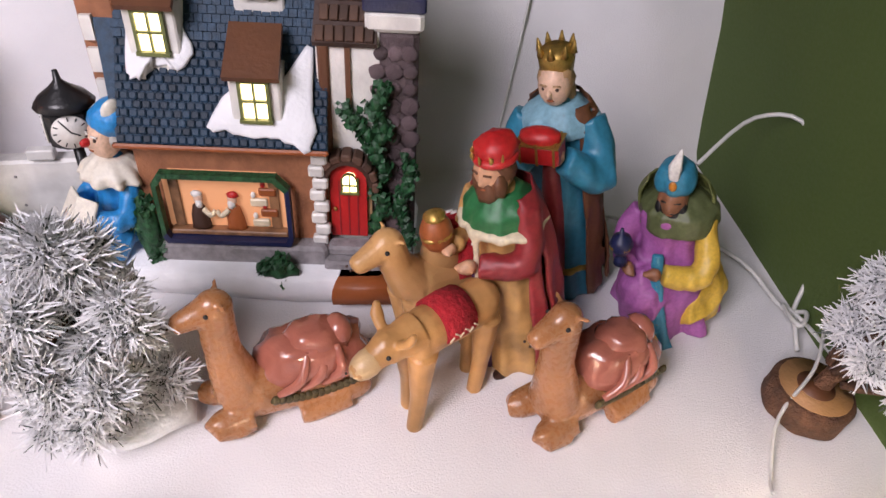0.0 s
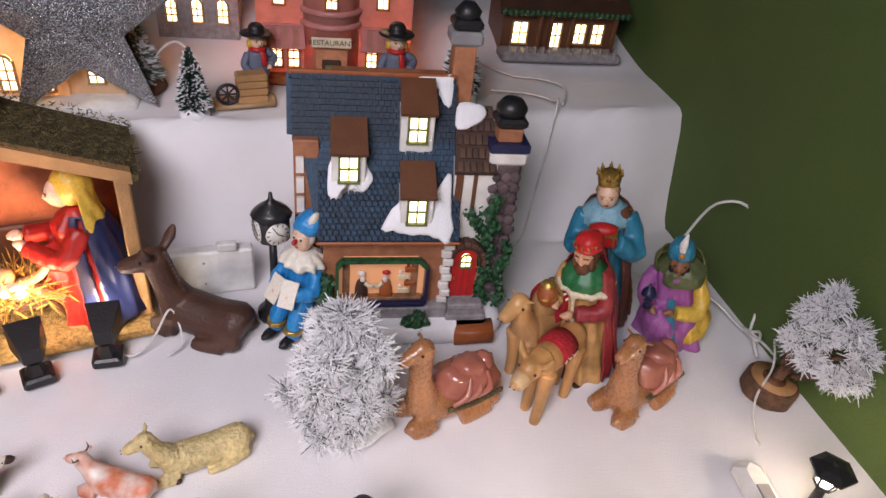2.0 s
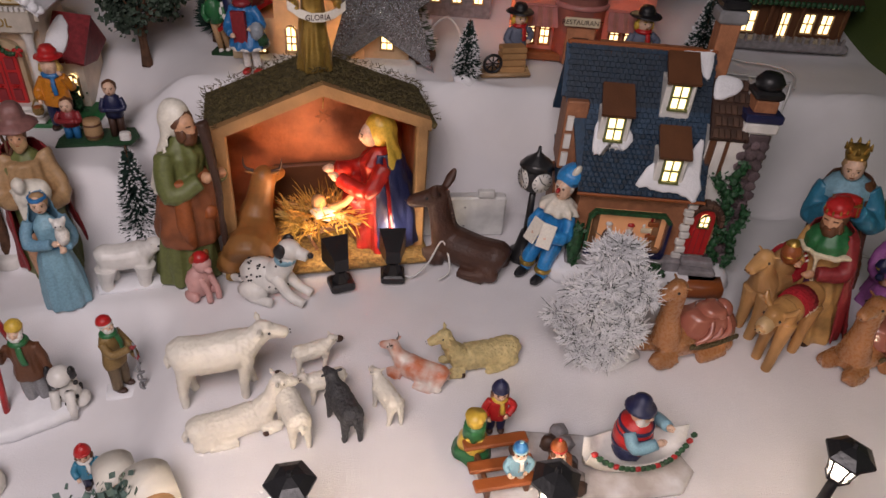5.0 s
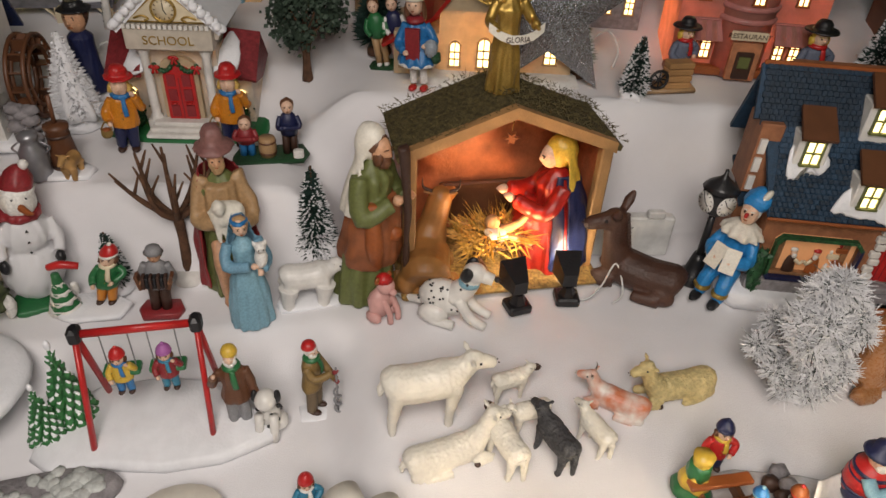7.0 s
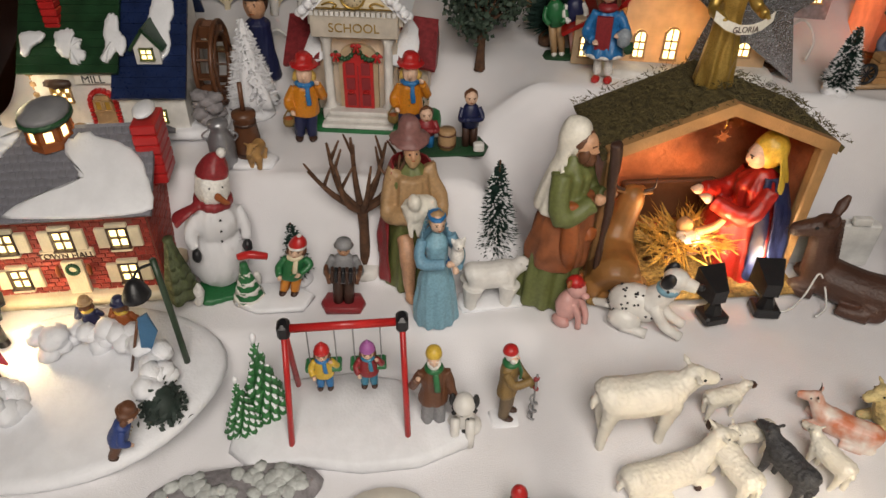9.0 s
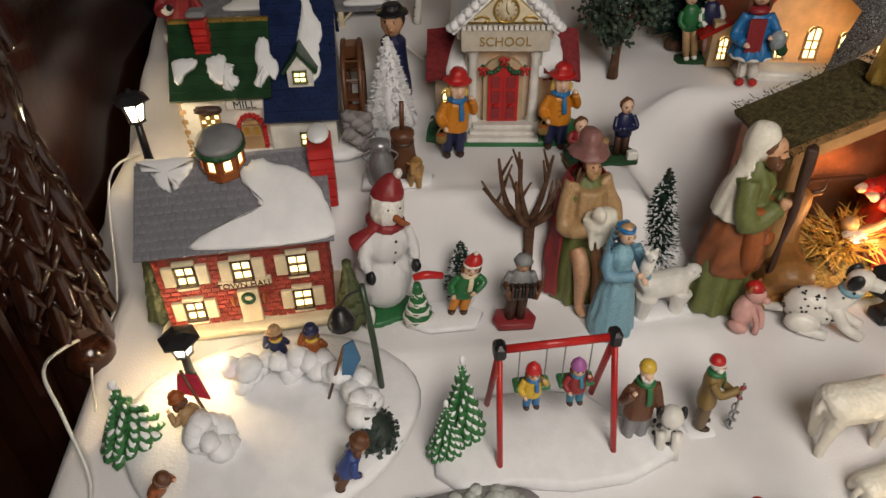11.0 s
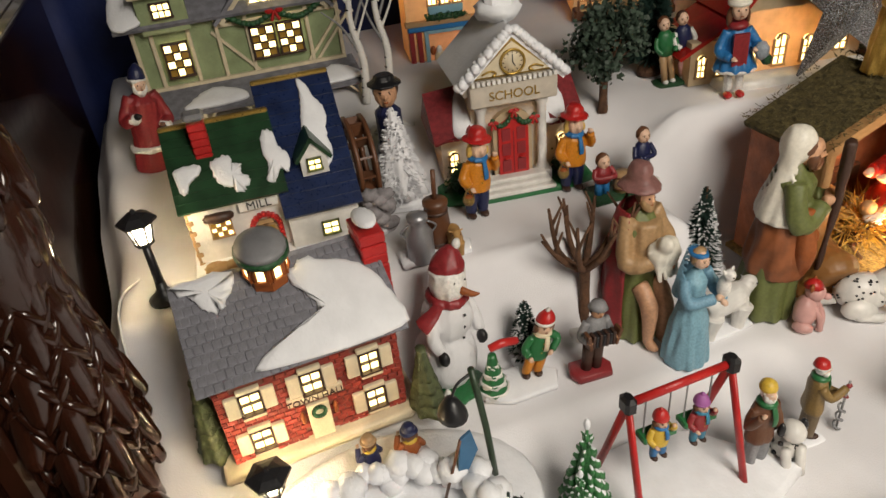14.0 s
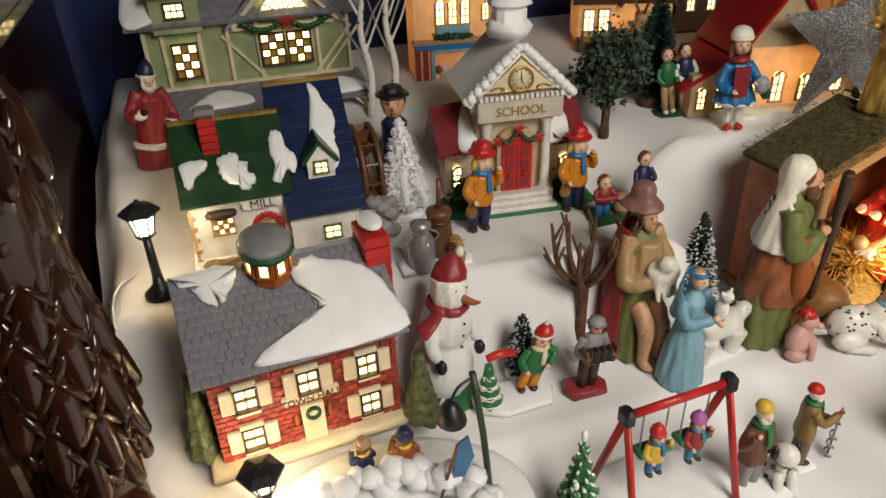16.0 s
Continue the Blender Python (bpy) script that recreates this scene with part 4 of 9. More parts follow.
def school():
    h = thing("village_house", (-0.528, 0.698, 0.090), -8, "ceramic school house with red tiled wings and clock gable", "lighted house", "lighted village houses")
    s = Shape()
    s.plate([(-0.08, 0.004), (-0.04, -0.006), (0.05, -0.006), (0.085, 0.004), (0.085, 0.1), (-0.08, 0.1)], -0.004, 0.006, green)
    part("base", s, h)
    s = Shape()
    s.box((0, 0.062, 0.055), (0.078, 0.07, 0.11), porcelain_white)
    s.slab([(-0.047, 0.106), (0.047, 0.106), (0.047, 0.115), (0, 0.158), (-0.047, 0.115)], 0.016, 0.1, porcelain_white)
    s.box((0, 0.066, 0.034), (0.14, 0.06, 0.062), porcelain_white)
    part("wall", s, h, "cream stone wall")
    for k in (-1, 1):
        s = Shape()
        s.lathe([(0.007, 0), (0.007, 0.004), (0.0048, 0.007), (0.0044, 0.07), (0.0065, 0.076), (0.0065, 0.08)], white, (k * 0.031, 0.018, 0.016), 14)
        s.box((k * 0.031, 0.018, 0.012), (0.016, 0.016, 0.012), white, bevel=0.001)
        part("column", s, h)
    s = Shape()
    s.box((0, 0.014, 0.108), (0.086, 0.018, 0.022), porcelain_white, bevel=0.001)
    for k in range(17):
        s.box((-0.04 + k * 0.005, 0.004, 0.1215), (0.0032, 0.004, 0.004), white)
    sign = part("sign_board", s, h, "cream entablature")
    words("SCHOOL", 0.0125, gold, sign, Matrix.Translation((0, 0.0042, 0.107)) @ FRONT)
    s = Shape()
    s.slab([(-0.043, 0.1235), (0.043, 0.1235), (0, 0.160)], 0.010, 0.018, gold)
    s.slab([(-0.036, 0.1255), (0.036, 0.1255), (0, 0.156)], 0.0085, 0.012, cream)
    for k in (-1, 1):
        s.tube([(k * 0.03, 0.008, 0.128), (k * 0.022, 0.007, 0.131), (k * 0.016, 0.008, 0.128), (k * 0.02, 0.007, 0.126)], 0.001, gold, 6)
    ped = part("pediment", s, h, "gold edged gable")
    s = Shape()
    s.lathe([(0.0125, 0), (0.0125, 0.003), (0.0105, 0.003), (0.0105, 0.0015)], gold, seg=24)
    s.lathe([(0.0108, 0.0), (0.0108, 0.0016)], cream, seg=24)
    clock = part("clock", s, ped, "round gold rimmed clock", at=pose(0, 0.009, 0.137, 90, 0, 0))
    s = Shape()
    for a, l in ((0, 0.007), (150, 0.005)):
        s.box((l / 2 * math.sin(radians(a)), l / 2 * math.cos(radians(a)), 0.002), (0.0009, l, 0.0006), black, (0, 0, -a))
    for k in range(12):
        s.box((0.0088 * math.sin(k * math.pi / 6), 0.0088 * math.cos(k * math.pi / 6), 0.0018), (0.0007, 0.0018, 0.0005), umber, (0, 0, -30 * k))
    part("clock_pointers", s, clock)
    s = Shape()
    for k in (-1, 1):
        s.sheet((k * 0.054, 0.008, 0.117), (0, 0.008, 0.168), (0, 0.105, 0.168), (k * 0.054, 0.105, 0.117), 0.006 * k, snow)
        for j in range(16):
            s.ball((k * (0.003 + 0.05 * (j / 15)), 0.008 + 0.002 * math.sin(j * 3), 0.1665 - 0.047 * j / 15), (0.005, 0.006, 0.0045), snow, lumps=0.3, seg=10)
    part("gable_roof", s, h, "thick snow on the gable roof")
    s = Shape()
    s.box((0, 0.05, 0.182), (0.03, 0.03, 0.036), snow, bevel=0.006)
    s.ball((0, 0.05, 0.175), (0.022, 0.022, 0.012), snow, lumps=0.3)
    s.lathe([(0.022, 0.198), (0.016, 0.207), (0.005, 0.217), (0.001, 0.219)], snow, (0, 0.05, 0), 12, 5, 0.1)
    part("bell_tower", s, h, "snow covered bell tower")
    for k in (-1, 1):
        s = Shape()
        a, b, c, d = (k * 0.078, 0.022, 0.058), (k * 0.040, 0.022, 0.062 + 0.004), (k * 0.040, 0.07, 0.098), (k * 0.078, 0.07, 0.094)
        s.sheet(*((a, b, c, d) if k > 0 else (b, a, d, c)), -0.004, tile_red)
        wing = part("wing_roof", s, h, "red tiled wing roof")
        x0 = -0.078 if k < 0 else 0.040
        tiled(wing, "roof_tile", (x0, 0.021, 0.060), (1, 0, 0), (0, 0.048, 0.036), 6, 8, tile_red, 0.0063, 0.0076, 0.0016)
        s = Shape()
        s.sheet((k * 0.078, 0.022, 0.058), (k * 0.078, 0.07, 0.094), (k * 0.078, 0.1, 0.06), (k * 0.078, 0.06, 0.05), 0.004 * k, tile_red)
        part("wing_gable", s, h)
        laid(h, "snow_drift", snow_patch([(-0.012, 0.0), (0.012, 0.004), (0.012, 0.04), (0.0, 0.05)], 0.003), (k * 0.046, 0.022, 0.066), (1, 0, 0), (0, 0.048, 0.036))
        window(h, k * 0.058, 0.034, 0.02, 0.008, 0.02, 2, 3, tan, arch=True, deep=0.004, bar=0.001)
    for j in range(3):
        s = Shape()
        s.box((0, 0.002 - 0.006 * j + 0.008, 0.0165 - 0.0045 * j), (0.062 + 0.006 * j, 0.014, 0.0045), white, bevel=0.001)
        part("front_step", s, h)
    s = Shape()
    arch = [(0.02 * math.cos(math.pi * k / 10), 0.052 + 0.016 * math.sin(math.pi * k / 10)) for k in range(11)]
    s.slab([(-0.02, 0), (0.02, 0)] + arch, 0.017, 0.024, porcelain_cream, (0, 0, 0.018))
    part("door_recess", s, h)
    s = Shape()
    arch = [(0.0155 * math.cos(math.pi * k / 10), 0.048 + 0.012 * math.sin(math.pi * k / 10)) for k in range(11)]
    s.slab([(-0.0155, 0), (0.0155, 0)] + arch, 0.0135, 0.018, red, (0, 0, 0.018))
    s.box((0, 0.0132, 0.042), (0.0008, 0.001, 0.046), deep_red)
    for k in (-1, 1):
        for z in (0.012, 0.030, 0.046):
            s.box((k * 0.0078, 0.0132, 0.018 + z - 0.002), (0.009, 0.0012, 0.013), deep_red, bevel=0.0004)
        s.lathe([(0.0035, 0), (0.0028, 0.0012)], red, (k * 0.0078, 0.0118, 0.037), 10)
    part("door", s, h, "red double door with ring handles")
    s = Shape()
    for k in range(15):
        a = math.pi * k / 14
        x = -0.021 + 0.042 * k / 14
        z = 0.077 - 0.010 * abs(math.sin(2 * a)) + 0.006 * math.sin(a)
        s.ball((x, 0.0115, z + 0.002), (0.0028, 0.0026, 0.0026), leaf, seg=8, lumps=0.4)
    for x, z in ((0, 0.088), (-0.021, 0.078), (0.021, 0.078)):
        for k in (-1, 1):
            s.ball((x + k * 0.0028, 0.0095, z), (0.0032, 0.0012, 0.002), red, (0, k * 25, 0), 8)
            s.tube([(x, 0.0098, z), (x + k * 0.0025, 0.0098, z - 0.007)], [0.001, 0.0015], red, 6)
    part("garland", s, h, "green garland with red bows")
    for k in (-1, 1):
        s = leaf_clump(h, [(k * 0.056, 0.02, 0.012 + 0.002 * j) for j in range(8)], 0.005, 260, 8, leaf, spread=0.006)
        s.ball((k * 0.056, 0.022, 0.016), (0.011, 0.008, 0.013), leaf, lumps=0.3)
        part("shrub", s, h, "green shrub beside the steps")


school()


def timber_house():
    h = thing("village_house", (-0.748, 0.958, 0.131), -2, "ceramic sage green half timbered house with porch", "lighted house", "lighted village houses", 1.1)
    W = 0.105
    s = Shape()
    s.box((0, 0.05, 0.06), (2 * W, 0.09, 0.12), porcelain_green)
    s.slab([(-0.012, 0.11), (0.088, 0.11), (0.038, 0.158)], 0.0, 0.06, porcelain_green)
    part("wall", s, h, "sage green panelled wall")
    s = Shape()
    for x in (-0.103, -0.086, -0.05, -0.022, 0.008, 0.07, 0.103):
        s.box((x, 0.003, 0.083), (0.004, 0.004, 0.068), cream, bevel=0.0006)
    for z, x0, x1 in ((0.116, -0.105, 0.105), (0.05, -0.105, 0.105), (0.104, -0.02, 0.105)):
        s.box(((x0 + x1) / 2, 0.002, z), (x1 - x0, 0.005, 0.004), cream, bevel=0.0006)
    for x, a in ((0.086, 42), (0.096, 42), (-0.008, -40)):
        s.box((x, 0.003, 0.075), (0.003, 0.003, 0.062), cream, (0, a, 0))
    for k in (-1, 1):
        s.sheet((0.038 + k * 0.056, -0.008, 0.108), (0.038, -0.008, 0.164), (0.038, 0.06, 0.164), (0.038 + k * 0.056, 0.06, 0.108), 0.004 * k, cream)
    s.box((0.038, -0.003, 0.15), (0.004, 0.004, 0.018), cream)
    part("timber_frame", s, h, "cream timber framing")
    s = Shape()
    s.sheet((-0.118, -0.012, 0.116), (0.118, -0.012, 0.116), (0.112, 0.06, 0.168), (-0.105, 0.06, 0.168), -0.004, grey_slate)
    s.sheet((0.112, 0.06, 0.168), (-0.105, 0.06, 0.168), (-0.118, 0.11, 0.12), (0.118, 0.11, 0.12), 0.004, grey_slate)
    for k in (-1, 1):
        s.sheet((0.038 + k * 0.062, -0.010, 0.108), (0.038, -0.010, 0.169), (0.038, 0.062, 0.169), (0.038 + k * 0.062, 0.062, 0.108), 0.0035 * k, grey_slate)
    roof = part("roof", s, h, "dark grey roof")
    s = Shape()
    for x in (-0.045, -0.03):
        s.lathe([(0.005, 0.16), (0.005, 0.178), (0.006, 0.18)], grey, (x, 0.06, 0), 10)
    part("chimney_pots", s, roof)
    up = Vector((0, 0.072, 0.052))
    for out, o in (([(-0.01, -0.012), (0.01, -0.01), (0.012, 0.01), (-0.004, 0.03), (-0.01, 0.02)], (-0.104, 0.0, 0.126)), ([(-0.02, 0.0), (0.02, 0.002), (0.012, 0.014), (-0.006, 0.02)], (-0.07, 0.02, 0.142)), ([(-0.012, -0.02), (0.016, -0.016), (0.02, 0.03), (-0.014, 0.03), (-0.002, 0.004)], (0.092, 0.03, 0.15))):
        cx, cy = sum(q[0] for q in out) / len(out), sum(q[1] for q in out) / len(out)
        out = [(cx + (q[0] - cx) * 1.3, cy + (q[1] - cy) * 1.15) for q in out]
        laid(h, "snow_drift", snow_patch(out, 0.003), (o[0], o[1], o[2] + 0.001), (1, 0, 0), up)
    s = Shape()
    s.box((-0.068, 0.006, 0.126), (0.046, 0.03, 0.036), porcelain_green)
    s.box((-0.068, 0.0, 0.146), (0.054, 0.04, 0.004), cream, bevel=0.001)
    part("bay", s, h, "square upper bay")
    window(h, -0.068, -0.0105, 0.124, 0.016, 0.012, 3, 2, umber, deep=0.004)
    window(h, -0.066, -0.001, 0.062, 0.022, 0.032, 3, 4, umber, deep=0.005, chequer=True)
    window(h, 0.022, -0.001, 0.066, 0.022, 0.030, 3, 4, umber, deep=0.005, chequer=True)
    window(h, 0.050, -0.001, 0.066, 0.022, 0.030, 3, 4, umber, deep=0.005, chequer=True)
    s = Shape()
    fan = [(0.024 * math.cos(math.pi * k / 12), 0.02 * math.sin(math.pi * k / 12)) for k in range(13)]
    s.slab(fan, 0.0, 0.003, lit)
    f = part("fan_window", s, h, "half round fan light", at=pose(0.038, -0.004, 0.117))
    s = Shape()
    for k in range(1, 6):
        a = math.pi * k / 6
        s.tube([(0, -0.001, 0), (0.024 * math.cos(a), -0.001, 0.02 * math.sin(a))], 0.0008, cream, 5, 1)
    s.tube([(x * 1.02, -0.001, z * 1.02) for x, z in fan], 0.0014, cream, 6, 1)
    part("fan_bars", s, f)
    s = Shape()
    for k in range(21):
        u = k / 20
        s.ball((-0.008 + 0.092 * u, -0.006, 0.112 - 0.010 * abs(math.sin(2 * math.pi * u))), (0.004, 0.003, 0.003), leaf, seg=8, lumps=0.4)
    for k in (-1, 1):
        s.ball((0.038 + k * 0.005, -0.009, 0.113), (0.005, 0.002, 0.004), red, seg=8)
        s.tube([(0.038, -0.009, 0.112), (0.038 + k * 0.004, -0.009, 0.102)], [0.001, 0.002], red, 6)
    part("garland", s, h, "green garland with a red bow")
    s = Shape()
    s.sheet((-0.115, -0.042, 0.034), (0.115, -0.042, 0.034), (0.112, 0.004, 0.05), (-0.112, 0.004, 0.05), -0.004, grey_slate)
    part("porch_roof", s, h, "grey porch roof")
    for x0, x1 in ((-0.07, -0.01), (0.06, 0.11)):
        laid(h, "snow_drift", snow_patch([(x0, 0.002), (x1, 0.004), (x1 - 0.004, 0.02), ((x0 + x1) / 2, 0.03), (x0 + 0.008, 0.016)], 0.003), (0, -0.04, 0.0355), (1, 0, 0), (0, 0.046, 0.016))
    for x in (-0.11, -0.055, 0.0, 0.055, 0.11):
        s = Shape()
        s.box((x, -0.038, 0.012), (0.006, 0.006, 0.044), cream, bevel=0.0008)
        for k in (-1, 1):
            s.box((x + k * 0.008, -0.038, 0.026), (0.002, 0.004, 0.020), cream, (0, k * 45, 0))
        part("porch_post", s, h)
    for x in (-0.07, 0.0):
        window(h, x, -0.001, 0.012, 0.02, 0.024, 3, 3, umber, deep=0.004, chequer=True)


timber_house()


def plain_house(at, yaw, label, w, d, hh, wall, roof, ridge, wins, gable=True, side_wall=None):
    """A simpler far house: walls, roof, and its own windows."""
    h = thing("village_house", at, yaw, label, "lighted house", "lighted village houses")
    s = Shape()
    s.box((0, d / 2, hh / 2), (w, d, hh), wall)
    if gable:
        s.slab([(-w / 2, hh), (w / 2, hh), (0, hh + ridge)], 0, d, wall)
    part("wall", s, h)
    s = Shape()
    if gable:
        for k in (-1, 1):
            s.sheet((k * (w / 2 + 0.008), -0.008, hh - 0.006), (0, -0.008, hh + ridge + 0.003), (0, d + 0.006, hh + ridge + 0.003), (k * (w / 2 + 0.008), d + 0.006, hh - 0.006), 0.004 * k, roof)
    else:
        s.box((0, d / 2, hh + 0.004), (w + 0.012, d + 0.012, 0.008), roof, bevel=0.002)
        s.box((0, d / 2, hh + 0.012), (w + 0.004, d + 0.004, 0.01), roof, bevel=0.002)
    part("roof", s, h)
    for x, z, ww, wh, nx, ny, arch in wins:
        window(h, x, -0.001, z, ww, wh, nx, ny, tan if wall is not porcelain_pink else rust, deep=0.004, arch=arch, chequer=False)
    return h


# the blue and cream shop behind the school
bh = plain_house((-0.498, 0.965, 0.138), -10, "ceramic cream shop with blue and red lower front", 0.10, 0.07, 0.142, porcelain_cream, porcelain_cream, 0, [(-0.016, 0.085, 0.009, 0.026, 2, 3, True), (0.0, 0.085, 0.009, 0.026, 2, 3, True), (0.016, 0.085, 0.009, 0.026, 2, 3, True), (0.042, 0.088, 0.007, 0.018, 2, 3, True)], False)
s = Shape()
s.box((0, -0.002, 0.064), (0.106, 0.012, 0.006), tan, bevel=0.001)
s.box((0, -0.003, 0.058), (0.10, 0.010, 0.006), blue, bevel=0.001)
s.box((0.0, -0.002, 0.078), (0.044, 0.006, 0.010), sky, bevel=0.001)
for x in (-0.046, -0.036):
    s.box((x, -0.002, 0.03), (0.006, 0.006, 0.05), deep_red)
s.box((0, -0.004, 0.003), (0.104, 0.014, 0.006), blue, bevel=0.001)
for x in (-0.027, 0.026):
    s.box((x, -0.003, 0.03), (0.005, 0.006, 0.05), sky)
s.box((0, -0.003, 0.053), (0.058, 0.006, 0.005), sky)
s.slab([(-0.034, 0.0), (0.034, 0.0), (0.0, 0.024)], -0.006, 0.004, tan, (0, 0, 0.158))
s.slab([(-0.02, 0.004), (0.02, 0.004), (0.0, 0.017)], -0.0075, -0.005, leaf, (0, 0, 0.158))
s.lathe([(0.008, 0), (0.006, 0.012), (0.003, 0.016)], tan, (0, 0, 0.18), 10)
part("shop_front", s, bh, "blue painted shop front mouldings")
s = Shape()
s.box((0, 0.002, 0.03), (0.048, 0.003, 0.042), lit_scene)
glow_win = part("shop_window", s, bh, "lit orange shop window")
s = Shape()
for x, r, m in ((-0.012, 0.007, cream), (-0.012, 0.004, white), (0.004, 0.006, orange), (0.014, 0.006, cream), (-0.02, 0.004, rust)):
    s.ball((x, -0.001, 0.018 + (0.010 if r == 0.004 else 0)), (r, 0.003, r * 1.5), m, seg=10)
part("shop_display", s, glow_win, "small figures on display")
s = leaf_clump(bh, [(-0.024 + 0.0024 * k, -0.008, 0.071) for k in range(20)], 0.004, 260, 2, leaf, spread=0.002)
s.ball((0, -0.006, 0.070), (0.025, 0.004, 0.004), leaf, lumps=0.3)
part("window_box", s, bh, "green window box")

oh = plain_house((-0.255, 0.950, 0.172), -22, "ceramic cottage lit orange with dark gabled roof", 0.125, 0.08, 0.06, porcelain_cream, umber, 0.0, [(-0.048, 0.02, 0.012, 0.026, 2, 3, False), (-0.028, 0.02, 0.012, 0.026, 2, 3, False), (0.046, 0.02, 0.014, 0.026, 2, 3, False)], False)
s = Shape()
s.sheet((-0.072, -0.01, 0.058), (0.07, -0.01, 0.058), (0.06, 0.05, 0.118), (-0.055, 0.05, 0.118), -0.004, umber)
s.slab([(-0.004, 0.058), (0.062, 0.058), (0.029, 0.104)], -0.004, 0.05, porcelain_cream)
for k in (-1, 1):
    s.sheet((0.029 + k * 0.04, -0.01, 0.052), (0.029, -0.01, 0.110), (0.029, 0.05, 0.110), (0.029 + k * 0.04, 0.05, 0.052), 0.004 * k, umber)
part("steep_roof", s, oh, "dark brown steep roof")
s = Shape()
s.box((0.022, -0.002, 0.022), (0.017, 0.004, 0.044), porcelain_red)
part("door", s, oh, "red door with a wreath")
window(oh, 0.029, -0.005, 0.066, 0.022, 0.016, 4, 3, tan, arch=True, deep=0.003)
s = Shape()
s.box((0, -0.015, 0.006), (0.13, 0.03, 0.012), brown, bevel=0.002)
for k in range(9):
    s.box((-0.06 + 0.015 * k, -0.03, 0.016), (0.003, 0.003, 0.02), brown)
part("porch", s, oh, "brown porch deck with rail")

ch = plain_house((-0.200, 0.720, 0.141), -12, "ceramic church glowing orange with snowy red roof", 0.10, 0.09, 0.075, porcelain_cream, porcelain_red, 0.07, [(-0.032, 0.014, 0.010, 0.024, 2, 3, True), (0.0, 0.014, 0.012, 0.028, 2, 3, True), (0.032, 0.014, 0.010, 0.024, 2, 3, True)])
s = Shape()
s.box((0.075, 0.03, 0.08), (0.05, 0.05, 0.16), porcelain_cream)
s.box((0.075, 0.03, 0.163), (0.058, 0.058, 0.008), grey, bevel=0.002)
s.lathe([(0.026, 0.166), (0.022, 0.19), (0.004, 0.25), (0.001, 0.26)], stone, (0.075, 0.03, 0), 8, flat=True)
part("tower", s, ch, "square church tower")
for z in (0.02, 0.10):
    window(ch, 0.075, 0.004, z, 0.012, 0.022, 2, 3, tan, arch=True, deep=0.003)
s = Shape()
s.plate([(-0.075, -0.02), (-0.03, -0.028), (0.06, -0.024), (0.11, -0.012), (0.11, 0.1), (-0.075, 0.1)], -0.006, 0.008, white)
part("base", s, ch, "white stone base")
s = Shape()
s.sheet((-0.112, 0.0, 0.03), (-0.05, 0.0, 0.066), (-0.05, 0.09, 0.066), (-0.112, 0.09, 0.03), 0.004, porcelain_red)
s.box((-0.075, 0.045, 0.024), (0.05, 0.085, 0.048), porcelain_cream)
part("side_aisle", s, ch, "low side aisle with red roof")
for x in (-0.088, -0.066):
    window(ch, x, 0.001, 0.010, 0.008, 0.02, 2, 3, tan, arch=True, deep=0.003)

rs = plain_house((0.113, 0.714, 0.141), -16, "ceramic pink restaurant with striped awnings and lit windows", 0.165, 0.09, 0.15, porcelain_pink, C("pink_trim", (0.5, 0.2, 0.18)), 0, [(-0.062, 0.018, 0.010, 0.026, 2, 3, False), (-0.044, 0.018, 0.010, 0.026, 2, 3, False), (0.040, 0.018, 0.010, 0.026, 2, 3, False), (0.058, 0.018, 0.010, 0.026, 2, 3, False), (-0.058, 0.085, 0.010, 0.02, 2, 2, False), (0.05, 0.085, 0.010, 0.02, 2, 2, False), (-0.058, 0.12, 0.010, 0.018, 2, 2, False), (0.05, 0.12, 0.010, 0.018, 2, 2, False)], False)
s = Shape()
s.lathe([(0.032, 0), (0.032, 0.15), (0.034, 0.154)], porcelain_pink, (-0.004, 0.012, 0), 20)
for z in (0.064, 0.078, 0.113):
    s.lathe([(0.034, z), (0.035, z + 0.003), (0.034, z + 0.006)], MATS["pink_trim"], (-0.004, 0.012, 0), 20)
part("round_bay", s, rs, "rounded pink bay")
window(rs, -0.004, -0.021, 0.088, 0.010, 0.016, 2, 2, rust, deep=0.003)
for x in (-0.053, 0.049):
    awning = part("awning", Shape().box((x, -0.001, 0.0630), (0.044, 0.003, 0.002), MATS["pink_trim"]), rs, "pink striped awning")
    for k in range(7):
        s = Shape()
        s.sheet((x - 0.022 + 0.0063 * k, -0.020, 0.044), (x - 0.022 + 0.0063 * (k + 1), -0.020, 0.044), (x - 0.020 + 0.0057 * (k + 1), 0.0, 0.062), (x - 0.020 + 0.0057 * k, 0.0, 0.062), -0.002, porcelain_pink if k % 2 else MATS["pink_trim"])
        part("stripe", s, awning)
s = Shape()
s.box((-0.004, -0.024, 0.024), (0.034, 0.006, 0.044), orange_brick, bevel=0.001)
s.box((-0.004, -0.0275, 0.02), (0.02, 0.003, 0.032), umber, bevel=0.001)
s.box((-0.004, -0.029, 0.024), (0.013, 0.002, 0.014), olive, bevel=0.001)
part("doorway", s, rs, "brown door in an orange surround")
s = Shape()
s.box((-0.004, -0.023, 0.053), (0.042, 0.003, 0.011), cream, bevel=0.001)
sign = part("sign", s, rs)
words("RESTAURANT", 0.0078, umber, sign, Matrix.Translation((-0.004, -0.0247, 0.053)) @ FRONT)
s = Shape()
s.box((0, -0.004, 0.005), (0.175, 0.02, 0.010), rust, bevel=0.002)
part("base", s, rs)

